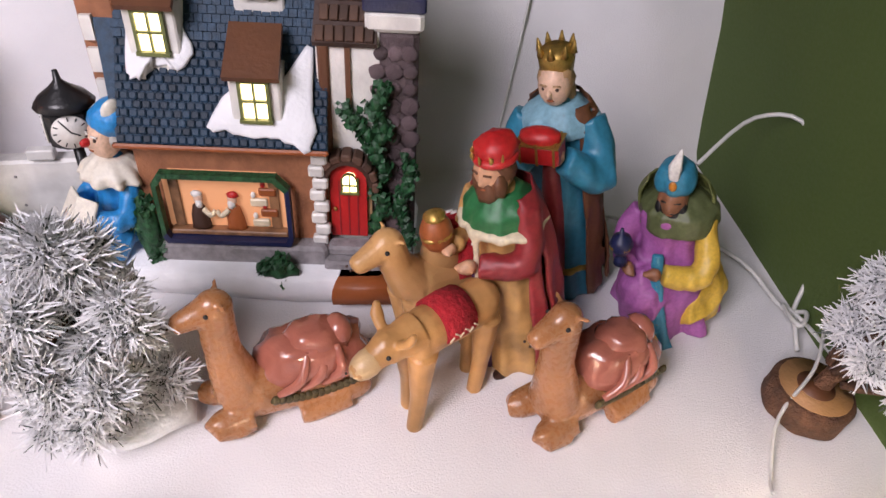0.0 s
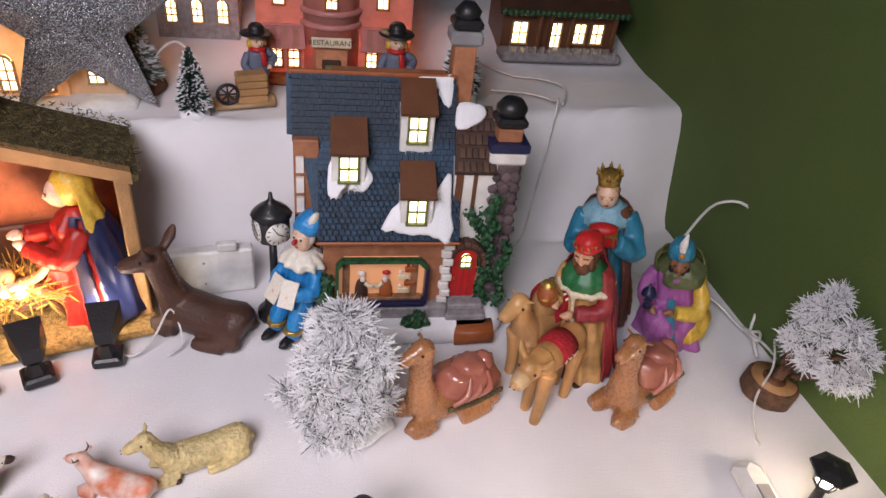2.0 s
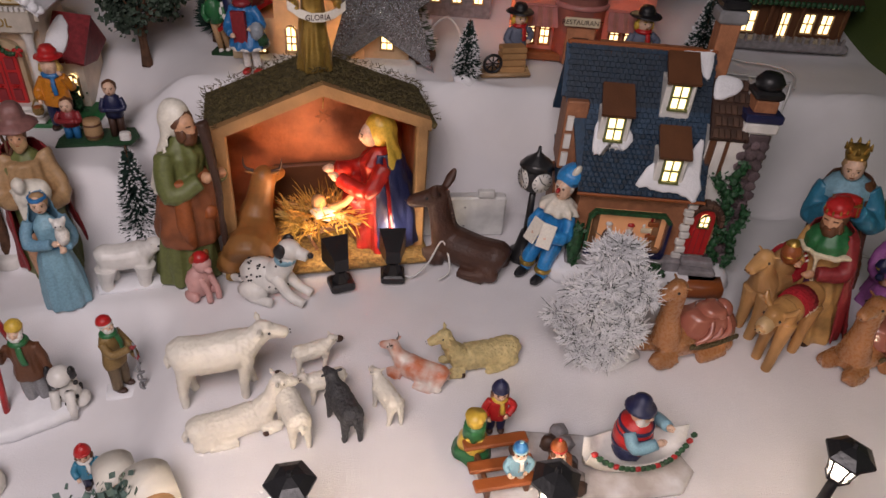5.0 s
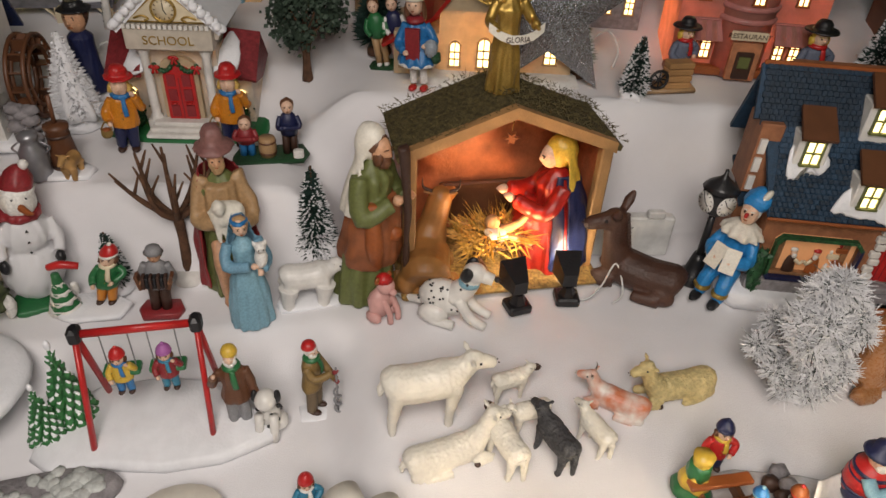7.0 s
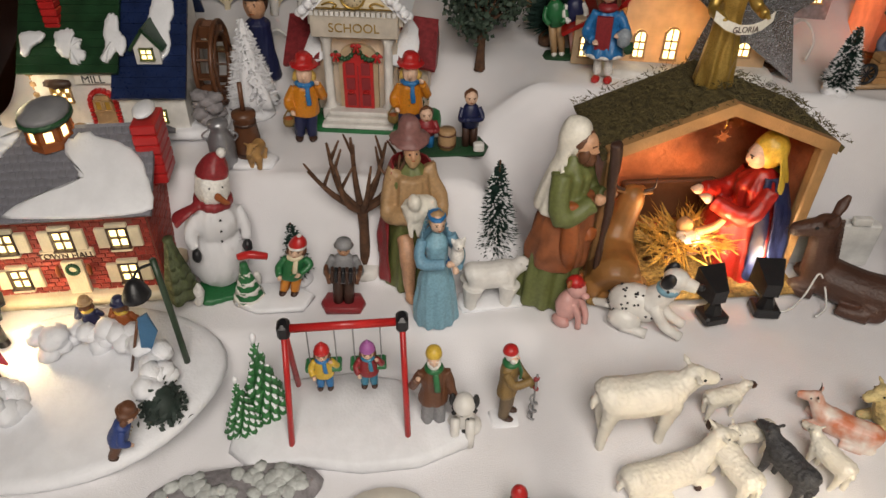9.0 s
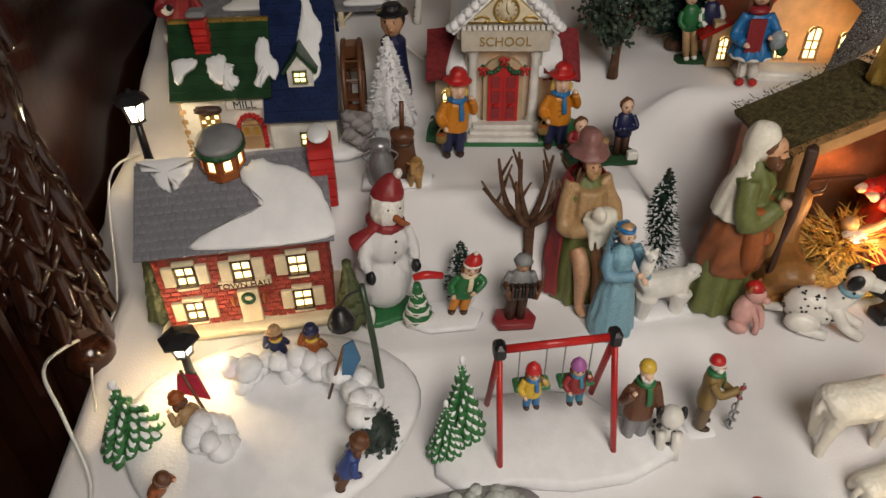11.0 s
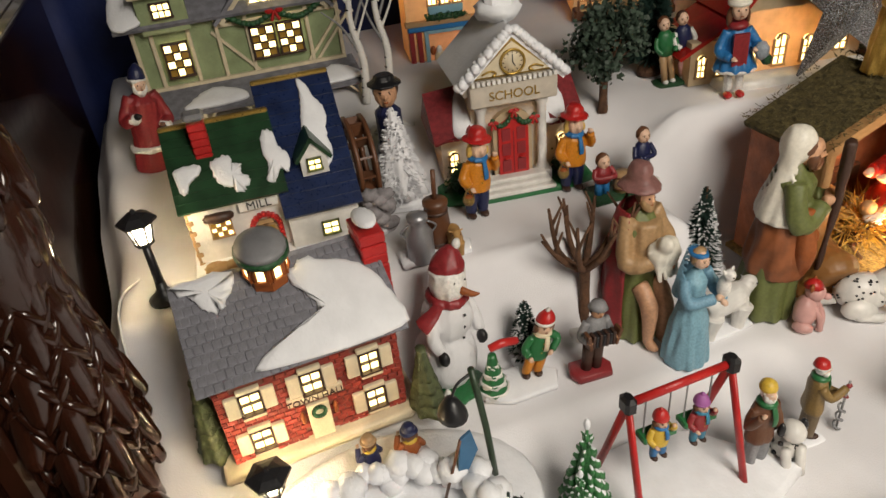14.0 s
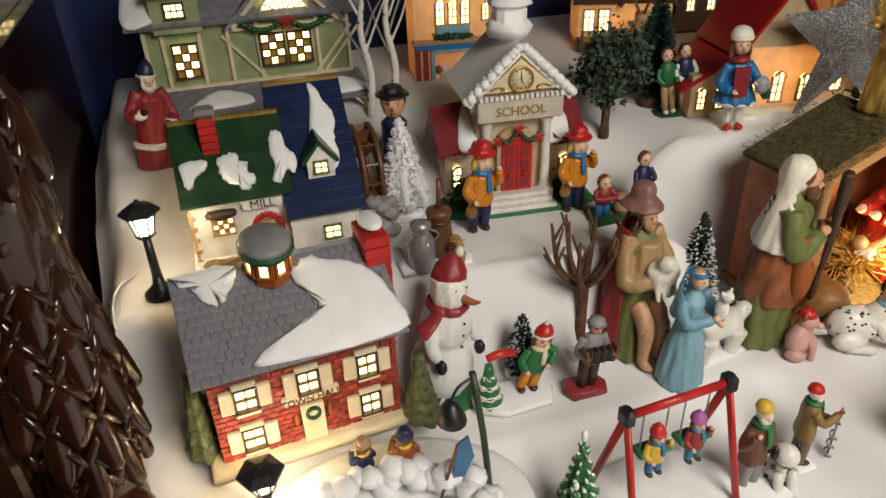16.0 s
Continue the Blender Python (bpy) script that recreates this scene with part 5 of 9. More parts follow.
rh = plain_house((0.415, 0.735, 0.150), -14, "ceramic brown lodge with lit windows and snowy base", 0.15, 0.07, 0.062, brown, umber, 0, [(-0.052, 0.014, 0.018, 0.026, 2, 2, False), (-0.004, 0.010, 0.012, 0.03, 2, 2, False), (0.028, 0.016, 0.014, 0.024, 2, 2, False), (0.052, 0.016, 0.014, 0.024, 2, 2, False)], False)
s = Shape()
s.box((0, -0.016, 0.004), (0.16, 0.03, 0.012), stone, bevel=0.003)
for k in range(14):
    s.box((-0.07 + k * 0.0108, -0.028, 0.012), (0.003, 0.004, 0.012), stone)
part("terrace", s, rh, "grey stone terrace")
s = Shape()
s.sheet((-0.085, -0.022, 0.058), (0.085, -0.022, 0.058), (0.08, 0.04, 0.10), (-0.08, 0.04, 0.10), -0.005, umber)
for k in range(24):
    s.ball((-0.08 + 0.007 * k, -0.02, 0.057), (0.004, 0.003, 0.004), leaf, seg=8, lumps=0.4)
part("porch_roof", s, rh, "dark roof edged with green garland")
for x in (-0.03, -0.016, 0.012, 0.07):
    s = Shape()
    s.box((x, -0.012, 0.034), (0.004, 0.004, 0.05), brown)
    part("porch_post", s, rh)

gy = plain_house((-0.012, 0.838, 0.155), -14, "ceramic grey house with arched lit windows", 0.09, 0.07, 0.10, stone, grey_slate, 0.05, [(-0.028, 0.02, 0.010, 0.022, 2, 3, True), (0.0, 0.02, 0.010, 0.022, 2, 3, True), (0.028, 0.02, 0.010, 0.022, 2, 3, True), (0.0, 0.062, 0.010, 0.022, 2, 2, True)])
wh = plain_house((-0.092, 0.958, 0.172), -14, "ceramic dark tall house with small lit windows", 0.13, 0.07, 0.14, umber, grey_slate, 0.05, [(-0.045, 0.03, 0.010, 0.02, 2, 3, False), (-0.015, 0.03, 0.010, 0.02, 2, 3, False), (0.015, 0.03, 0.010, 0.02, 2, 3, False), (0.045, 0.03, 0.010, 0.02, 2, 3, False), (-0.03, 0.08, 0.010, 0.02, 2, 3, False), (0.0, 0.08, 0.010, 0.02, 2, 3, False), (0.03, 0.08, 0.010, 0.02, 2, 3, False)])

# the bulbs inside the thin porcelain
for at, w in (((0.123, 0.758, 0.203), 0.7), ((-0.19, 0.765, 0.183), 0.17), ((-0.118, 0.735, 0.218), 0.04), ((-0.243, 0.99, 0.202), 0.09), ((-0.49, 1.0, 0.238), 0.10), ((-0.521, 0.759, 0.15), 0.10)):
    lamp("house_bulb", "POINT", at, w, AMBER, 0.008)


# ---- the stable ----
def stable():
    h = thing("nativity_stable", (-0.213, 0.538, 0.0), 1, "wooden nativity stable with mossy roof and straw floor", "stable", scale=(0.985, 1.0, 0.935))
    s = Shape()
    s.box((0, 0.032, 0.004), (0.212, 0.124, 0.008), straw, bevel=0.003)
    part("floor", s, h, "straw covered floor")
    s = Shape()
    s.slab([(-0.098, 0.0), (0.098, 0.0), (0.098, 0.158), (0, 0.196), (-0.098, 0.158)], 0.084, 0.088, board)
    part("back_wall", s, h, "red brown board")
    for k in (-1, 1):
        s = Shape()
        s.box((k * 0.0965, 0.046, 0.08), (0.004, 0.078, 0.155), board)
        part("side_wall", s, h)
        s = Shape()
        s.box((k * 0.096, 0.0, 0.084), (0.012, 0.012, 0.155), light_wood, bevel=0.0015)
        part("post", s, h, "pale wooden post")
        s = Shape()
        s.slab([(k * 0.104, 0.153), (k * 0.104, 0.165), (0, 0.208), (0, 0.196)][:: -k], -0.007, 0.003, light_wood)
        part("gable_beam", s, h, "pale sawn beam")
        s = Shape()
        n, rnd = 26, random.Random(5 + k)
        s.sheet((k * 0.110, -0.006, 0.160), (0, -0.006, 0.206), (0, 0.088, 0.206), (k * 0.110, 0.088, 0.160), 0.006 * k, moss)
        for i in range(900):
            u, v = rnd.random(), rnd.random()
            p = Vector((k * 0.112 * u, -0.010 + 0.10 * v, 0.212 - 0.046 * u))
            d = Vector((rnd.gauss(0, 1), rnd.gauss(0, 1), abs(rnd.gauss(0, 0.6)))).normalized() * rnd.uniform(0.003, 0.008)
            e = d.orthogonal().normalized() * 0.0006
            s.put([p - e, p + e, p + d], [(0, 1, 2)], moss, True)
        part("roof_panel", s, h, "dry moss covered roof")
    s = Shape()
    rnd = random.Random(8)
    for i in range(700):
        p = Vector((rnd.uniform(-0.104, 0.104), rnd.uniform(-0.028, 0.08), 0.008 + rnd.uniform(0, 0.003)))
        d = Vector((rnd.gauss(0, 1), rnd.gauss(0, 1), rnd.gauss(0.1, 0.15))).normalized() * rnd.uniform(0.004, 0.012)
        e = d.orthogonal().normalized() * 0.0005
        s.put([p - e, p + e, p + d], [(0, 1, 2)], straw, True)
    part("straw", s, h, "loose straw", kind="stuff")
    s = Shape()
    pts = [((0.0075 if k % 2 else 0.0032) * math.sin(k * math.pi / 6), (0.0075 if k % 2 else 0.0032) * math.cos(k * math.pi / 6)) for k in range(12)]
    s.slab(pts, -0.001, 0.001, rust)
    s.tube([(0, 0, 0.008), (0.001, 0, 0.022)], 0.0004, gold, 5, 1)
    part("star", s, h, "small hanging gold star", at=pose(0.0, 0.004, 0.170))
    s = Shape()
    s.box((0, 0.078, 0.05), (0.10, 0.008, 0.05), brown, bevel=0.002)
    part("low_partition", s, h, "low brown partition")


stable()


# ---- figures, each one plain mesh ----
def letters(text, size, mat, s, m):
    """Adds lettering to the mesh of a figure."""
    cu = bpy.data.curves.new("letters", "FONT")
    cu.body, cu.size, cu.extrude, cu.align_x, cu.align_y = text, size, size * 0.04, "CENTER", "CENTER"
    tmp = new("letters", cu)
    bpy.context.view_layer.update()
    me = bpy.data.meshes.new_from_object(tmp.evaluated_get(bpy.context.evaluated_depsgraph_get()))
    bpy.data.objects.remove(tmp)
    s.put([m @ v.co for v in me.vertices], [tuple(p.vertices) for p in me.polygons], mat, True)
    bpy.data.meshes.remove(me)


def face(s, z, r, y=0.0, x=0.0, beard=None, hair=None, tone=None, turn=0.0):
    tone = tone or skin
    c = Vector((x, y, z))
    s.ball(c, (r, r * 1.02, r * 1.22), tone, seg=16)
    s.ball(c + Vector((0, -r * 1.02, -r * 0.12)), (r * 0.16, r * 0.28, r * 0.24), tone, seg=8)
    for k in (-1, 1):
        s.ball(c + Vector((k * r * 0.4, -r * 0.86, r * 0.12)), (r * 0.13, r * 0.1, r * 0.11), umber, seg=8)
        s.tube([c + Vector((k * r * 0.2, -r * 0.95, r * 0.33)), c + Vector((k * r * 0.62, -r * 0.82, r * 0.32))], r * 0.06, beard or hair or umber, 5, 1)
    s.ball(c + Vector((0, -r * 0.93, -r * 0.52)), (r * 0.24, r * 0.1, r * 0.07), rust, seg=8)
    if beard:
        s.ball(c + Vector((0, -r * 0.45, -r * 0.78)), (r * 0.72, r * 0.62, r * 0.75), beard, seg=14, lumps=0.35)
        for k in (-1, 1):
            s.ball(c + Vector((k * r * 0.7, -r * 0.3, -r * 0.45)), (r * 0.36, r * 0.5, r * 0.7), beard, seg=10, lumps=0.3)
    if hair:
        s.ball(c + Vector((0, r * 0.28, r * 0.2)), (r * 1.1, r * 0.98, r * 1.2), hair, seg=16, lumps=0.15)


def crown_ring(s, z, r, mat, points=8, y=0.0, x=0.0):
    s.lathe([(r, 0), (r * 1.02, r * 0.35)], mat, (x, y, z), 16)
    for k in range(points):
        a = 2 * math.pi * k / points
        s.tube([(x + r * math.cos(a), y + r * math.sin(a), z + r * 0.3), (x + r * 1.12 * math.cos(a), y + r * 1.12 * math.sin(a), z + r * 0.95)], [r * 0.26, r * 0.05], mat, 6, 1)


def arm(s, side, sleeve, hand, elbow, shoulder=(0.115, 0.0, 0.74), r=0.045, tone=None):
    sh = Vector((side * shoulder[0], shoulder[1], shoulder[2]))
    s.tube([sh, Vector(elbow), Vector(hand)], [r, r * 1.05, r * 0.9], sleeve, 10, 4)
    d = (Vector(hand) - Vector(elbow)).normalized()
    s.ball(Vector(hand) + d * r * 0.7, r * 0.62, tone or skin, seg=10)
    for k in range(3):
        s.ball(Vector(hand) + d * r * 1.2 + Vector(((k - 1) * r * 0.35, 0, 0)), (r * 0.2, r * 0.45, r * 0.25), tone or skin, seg=8)


def robe(s, mat, top=0.78, r0=0.17, r1=0.105, folds=9, amp=0.09, squash=0.85, turn=0.0, z0=0.0, sway=(0, 0)):
    s.lathe([(r0 * 0.97, z0), (r0, z0 + 0.02), (r0 * 0.93, z0 + 0.15), (r0 * 0.8, z0 + (top - z0) * 0.45), (r1 * 1.05, top - 0.2), (r1 * 1.12, top - 0.06), (r1 * 0.6, top), (r1 * 0.35, top + 0.03)], mat, (0, 0, 0), 40, folds, amp, squash, turn, sway=sway)


def cloak(s, mat, top=0.80, r0=0.2, r1=0.14, arc=(-0.1, 190), amp=0.08, squash=0.85, z0=0.03):
    s.lathe([(r0, z0), (r0 * 0.97, 0.2), (r0 * 0.85, 0.5), (r1, top - 0.08), (r1 * 0.75, top)], mat, (0, 0.01, 0), 48, 8, amp, squash, 1.0, arc)


def buttons(s, n, z0, z1, y, r, mat):
    for k in range(n):
        s.ball((0, y, z0 + (z1 - z0) * k / max(1, n - 1)), r, mat, seg=8)


def put_figure(name, s, x, y, h, label, yaw=0, lean=0, tip=0, cat="figurine", z=None, group=""):
    if 0.09 < h < 0.5:
        s = moulded(s, 0.0115, 3, 0.25, 0.012)
        s.v = [(p[0] * 0.9, p[1] * 0.95, p[2]) for p in s.v]
    return solid(name, s, (x, y, (ground(x, y) if z is None else z) - 0.002), label, cat, yaw, lean, tip, h, group)


def king_standing():
    s = Shape()
    robe(s, C("ochre_paint", (0.60, 0.34, 0.12), 0.4, 0.5, scale=9), r0=0.19, amp=0.12)
    s.lathe([(0.045, 0.02), (0.05, 0.3), (0.03, 0.5)], violet, (-0.02, -0.135, 0), 12)
    cloak(s, deep_red, 0.79, 0.23, 0.16, (-35, 200), 0.1)
    cloak(s, deep_red, 0.79, 0.23, 0.16, (325, 360), 0.1)
    s.lathe([(0.158, 0.0), (0.145, 0.06), (0.08, 0.12)], green, (0, 0, 0.665), 24, 5, 0.05, 0.85)
    s.lathe([(0.172, 0.0), (0.18, 0.02), (0.165, 0.035)], cream, (0, 0, 0.645), 24, 11, 0.05, 0.85)
    face(s, 0.855, 0.066, -0.03, beard=brown, hair=brown)
    s.ball((0, 0.0, 0.93), (0.078, 0.078, 0.05), red, seg=18, lumps=0.2)
    s.lathe([(0.076, 0), (0.082, 0.012), (0.074, 0.024)], red, (0, -0.01, 0.895), 18)
    for k in range(5):
        a = radians(-150 + k * 30)
        s.ball((0.078 * math.cos(a), -0.01 + 0.078 * math.sin(a), 0.925), (0.012, 0.012, 0.022), gold, seg=8)
    arm(s, -1, MATS["ochre_paint"], (-0.10, -0.17, 0.60), (-0.15, -0.06, 0.58), r=0.044)
    arm(s, 1, deep_red, (0.02, -0.17, 0.56), (0.15, -0.06, 0.56), r=0.05)
    s.ball((-0.14, -0.2, 0.66), (0.062, 0.062, 0.075), rust, seg=16)
    s.lathe([(0.064, 0), (0.066, 0.012), (0.064, 0.024)], gold, (-0.14, -0.2, 0.65), 16)
    s.lathe([(0.05, 0), (0.035, 0.02), (0.01, 0.035)], gold, (-0.14, -0.2, 0.72), 14)
    s.tube([(-0.01, -0.14, 0.64), (0.0, -0.16, 0.5), (0.01, -0.15, 0.44)], 0.014, cream, 8)
    for k in (-1, 1):
        s.ball((k * 0.06, -0.16, 0.012), (0.04, 0.07, 0.02), umber, seg=10)
    put_figure("king_figurine", s, 0.240, 0.354, 0.160, "painted bearded king in dark red cloak holding a gold jar", -58, -10)
    s = Shape()
    robe(s, teal, r0=0.155, amp=0.06)
    s.lathe([(0.05, 0.04), (0.045, 0.4), (0.03, 0.62)], deep_red, (0.0, -0.105, 0), 12)
    cloak(s, brown, 0.8, 0.19, 0.15, (-60, 175), 0.07)
    cloak(s, brown, 0.8, 0.19, 0.15, (310, 360), 0.07)
    s.lathe([(0.15, 0.0), (0.14, 0.05), (0.07, 0.1)], sky, (0, 0.01, 0.70), 24, 4, 0.04, 0.85)
    face(s, 0.865, 0.058, -0.03, hair=tan, tone=pale)
    s.ball((0, 0.025, 0.80), (0.06, 0.045, 0.09), tan, lumps=0.2)
    s.lathe([(0.058, 0), (0.064, 0.04), (0.05, 0.07)], gold, (0, 0, 0.905), 16)
    crown_ring(s, 0.945, 0.058, gold)
    arm(s, -1, teal, (-0.07, -0.17, 0.68), (-0.17, -0.07, 0.57), r=0.058)
    arm(s, 1, teal, (0.07, -0.17, 0.68), (0.18, -0.07, 0.56), r=0.058)
    s.box((0.0, -0.2, 0.73), (0.15, 0.09, 0.07), red, bevel=0.008)
    s.lathe([(0.075, 0), (0.07, 0.03), (0.03, 0.045)], red, (0, -0.2, 0.76), 20, squash=0.6)
    for k in (-1, 0, 1):
        s.box((k * 0.06, -0.2, 0.735), (0.008, 0.096, 0.075), gold)
    s.box((0, -0.2, 0.765), (0.156, 0.096, 0.007), gold)
    s.lathe([(0.158, 0), (0.16, 0.02)], gold, (0, 0, 0.14), 40, 9, 0.05, 0.85)
    put_figure("king_figurine", s, 0.299, 0.408, 0.180, "painted king in teal robe and brown cloak holding a red chest", -40, -11)
    s = Shape()
    robe(s, purple, 0.70, 0.27, 0.14, 8, 0.14, 0.95)
    s.ball((-0.07, -0.16, 0.22), (0.15, 0.16, 0.2), purple, lumps=0.25, seg=18)
    s.ball((0.15, 0.02, 0.16), (0.15, 0.2, 0.18), yellow, lumps=0.3, seg=18)
    cloak(s, olive, 0.78, 0.22, 0.19, (-30, 200), 0.08, z0=0.3)
    s.lathe([(0.20, 0.0), (0.19, 0.1), (0.09, 0.17)], C("shot_green", (0.10, 0.12, 0.05), 0.4), (0.02, 0.01, 0.56), 26, 6, 0.06, 0.85)
    s.tube([(-0.02, -0.19, 0.5), (0.0, -0.25, 0.3), (0.04, -0.29, 0.1), (0.08, -0.33, 0.02)], [0.03, 0.04, 0.05, 0.055], teal, 10, 4, 0.5)
    face(s, 0.72, 0.075, -0.06, beard=black, tone=C("brown_skin", (0.26, 0.11, 0.055), 0.45))
    s.lathe([(0.088, 0), (0.1, 0.03), (0.095, 0.07), (0.075, 0.12), (0.03, 0.13)], teal, (0, -0.03, 0.77), 20, 7, 0.04)
    s.lathe([(0.09, 0), (0.096, 0.012), (0.09, 0.024)], gold, (0, -0.03, 0.78), 20)
    s.ball((0, -0.125, 0.83), (0.02, 0.012, 0.026), orange, seg=10)
    s.tube([(0, -0.11, 0.84), (0.0, -0.11, 0.92), (0.02, -0.09, 1.0)], [0.02, 0.032, 0.004], white, 8, 4, 0.35)
    arm(s, -1, purple, (-0.17, -0.2, 0.42), (-0.23, -0.06, 0.44), (0.16, 0, 0.6), 0.06, MATS["brown_skin"])
    arm(s, 1, yellow, (0.02, -0.24, 0.42), (0.2, -0.16, 0.40), (0.16, 0, 0.6), 0.06, MATS["brown_skin"])
    s.lathe([(0.035, 0), (0.03, 0.03), (0.012, 0.05), (0.04, 0.07), (0.06, 0.11), (0.045, 0.15), (0.012, 0.17), (0.008, 0.2)], navy, (-0.19, -0.26, 0.46), 16)
    s.lathe([(0.06, 0.1), (0.062, 0.11), (0.058, 0.12)], gold, (-0.19, -0.26, 0.46), 16)
    for k in range(7):
        s.ball((0.0 + 0.012 * k * 0.6, -0.262 - 0.012 * k, 0.36 - 0.05 * k), 0.009, gold, seg=6)
    s.ball((-0.21, -0.2, 0.02), (0.06, 0.09, 0.03), umber, seg=10)
    put_figure("king_figurine", s, 0.354, 0.366, 0.134, "painted kneeling king in purple robe and feathered turban", -42, -10)


king_standing()


def holy_family():
    s = Shape()
    robe(s, olive, r0=0.185, amp=0.1)
    s.lathe([(0.178, 0.24), (0.186, 0.30), (0.165, 0.46), (0.135, 0.58), (0.12, 0.62)], C("mantle_rust", (0.30, 0.095, 0.035), 0.5, 0.4, scale=14), (0.012, -0.012, 0), 36, 8, 0.10, 0.85)
    s.tube([(-0.1, -0.08, 0.62), (-0.12, -0.12, 0.4), (-0.08, -0.13, 0.25)], [0.04, 0.05, 0.02], rust, 10)
    face(s, 0.86, 0.06, -0.04, beard=brown, hair=brown)
    s.ball((0, 0.02, 0.885), (0.085, 0.085, 0.095), wool, seg=18)
    s.lathe([(0.16, 0.0), (0.13, 0.14), (0.085, 0.26), (0.08, 0.36)], wool, (0, 0.015, 0.52), 32, 6, 0.05, 0.85, 0, (-20, 200))
    arm(s, -1, olive, (-0.03, -0.15, 0.62), (-0.16, -0.06, 0.55), r=0.05)
    arm(s, 1, olive, (0.10, -0.16, 0.62), (0.17, -0.05, 0.55), r=0.05)
    s.tube([(0.06, -0.22, 0.12), (0.03, -0.215, 0.55), (-0.03, -0.19, 0.94)], [0.016, 0.020, 0.036], umber, 8)
    s.ball((0.03, -0.155, 0.42), (0.045, 0.03, 0.045), rust, lumps=0.3)
    put_figure("shepherd_figurine", s, -0.352, 0.534, 0.190, "painted bearded father figure in olive and rust robes with staff", 48, 4)
    s = Shape()
    robe(s, C("crimson_paint", (0.40, 0.02, 0.015), 0.3, 0.35, scale=12), 0.72, 0.25, 0.14, 9, 0.13, 0.95)
    s.ball((-0.08, -0.16, 0.26), (0.16, 0.15, 0.24), MATS["crimson_paint"], lumps=0.25, seg=18)
    cloak(s, navy, 0.74, 0.27, 0.17, (-40, 130), 0.08, 0.95)
    cloak(s, navy, 0.74, 0.27, 0.17, (330, 360), 0.08, 0.95)
    face(s, 0.84, 0.07, -0.06, tone=pale)
    s.ball((0, 0.022, 0.87), (0.105, 0.112, 0.12), yellow, seg=18)
    s.lathe([(0.16, 0), (0.14, 0.1), (0.10, 0.24)], yellow, (0.01, 0.02, 0.63), 26, 6, 0.06, 0.9, 0, (-20, 200))
    arm(s, -1, MATS["crimson_paint"], (-0.15, -0.3, 0.56), (-0.20, -0.1, 0.52), (0.14, 0, 0.66), 0.06, pale)
    arm(s, 1, MATS["crimson_paint"], (0.0, -0.3, 0.55), (0.17, -0.14, 0.50), (0.14, 0, 0.66), 0.06, pale)
    put_figure("kneeling_figurine", s, -0.150, 0.556, 0.150, "painted kneeling mother figure in red robe and yellow veil", -84, -4, z=0.008)
    s = Shape()
    robe(s, gold, 0.74, 0.16, 0.10, 8, 0.12)
    face(s, 0.86, 0.06, -0.02, hair=gold, tone=gold)
    arm(s, -1, gold, (-0.17, -0.16, 0.58), (-0.19, -0.04, 0.6), r=0.045, tone=gold)
    arm(s, 1, gold, (0.2, -0.16, 0.58), (0.2, -0.04, 0.6), r=0.045, tone=gold)
    for k in (-1, 1):
        for j in range(6):
            a = radians(20 + 18 * j)
            tipp = Vector((k * (0.12 + 0.24 * math.cos(a) * 0.8), 0.12, 0.62 + 0.34 * math.sin(a)))
            s.tube([(k * 0.05, 0.09, 0.64), (Vector((k * 0.05, 0.09, 0.64)) + tipp) / 2, tipp], [0.02, 0.045, 0.012], gold, 8, 3, 0.35)
    band = [(-0.24, -0.18, 0.56), (-0.14, -0.215, 0.50), (-0.04, -0.235, 0.47), (0.06, -0.235, 0.47), (0.16, -0.215, 0.49), (0.26, -0.18, 0.54)]
    for a, b in zip(band, band[1:]):
        a, b = Vector(a), Vector(b)
        s.sheet(a, b, b + Vector((0, 0, 0.07)), a + Vector((0, 0, 0.07)), 0.008, wool)
    letters("GLORIA", 0.062, umber, s, Matrix.Translation((0.01, -0.246, 0.505)) @ FRONT)
    ang = put_figure("angel_figurine", s, -0.216, 0.580, 0.112, "gold painted angel with banner standing on stable roof", 4, 0, z=0.192)
    # the crib of straw with a plain bundle in it
    m = thing("manger", (-0.213, 0.556, 0.008), 10, "wooden manger filled with golden straw", "manger")
    s = Shape()
    for k in (-1, 1):
        for j in (-1, 1):
            s.tube([(k * 0.022 - j * 0.008, j * 0.014, 0), (k * 0.022 + j * 0.010, j * -0.014, 0.036)], 0.0022, brown, 6, 1)
    s.box((0, 0, 0.022), (0.055, 0.02, 0.012), brown, bevel=0.002)
    part("crib", s, m)
    s = Shape()
    rnd = random.Random(3)
    gold_straw = surface("golden_straw", (0.75, 0.42, 0.08), 0.45, 0.5, 200, 0.5, 500)
    for i in range(520):
        p = Vector((rnd.uniform(-0.038, 0.038), rnd.uniform(-0.024, 0.024), 0.034 + rnd.uniform(-0.008, 0.01)))
        d = Vector((p.x * 30 + rnd.gauss(0, 0.6), p.y * 30 + rnd.gauss(0, 0.6), rnd.gauss(0.3, 0.6))).normalized() * rnd.uniform(0.012, 0.028)
        e = d.orthogonal().normalized() * 0.0010
        s.put([p - e, p + e, p + d * 0.7 + e * 0.8, p + d], [(0, 1, 2), (0, 2, 3)], gold_straw, True)
    part("straw", s, m, "golden straw", kind="stuff")
    s = Shape()
    s.ball((0.0, -0.008, 0.040), (0.020, 0.010, 0.008), wool, (0, 15, 20), lumps=0.3)
    s.ball((-0.008, -0.004, 0.052), (0.008, 0.008, 0.0085), tan)
    s.tube([(0.0, -0.008, 0.044), (0.016, -0.014, 0.052), (0.024, -0.016, 0.062)], [0.005, 0.004, 0.003], tan, 8)
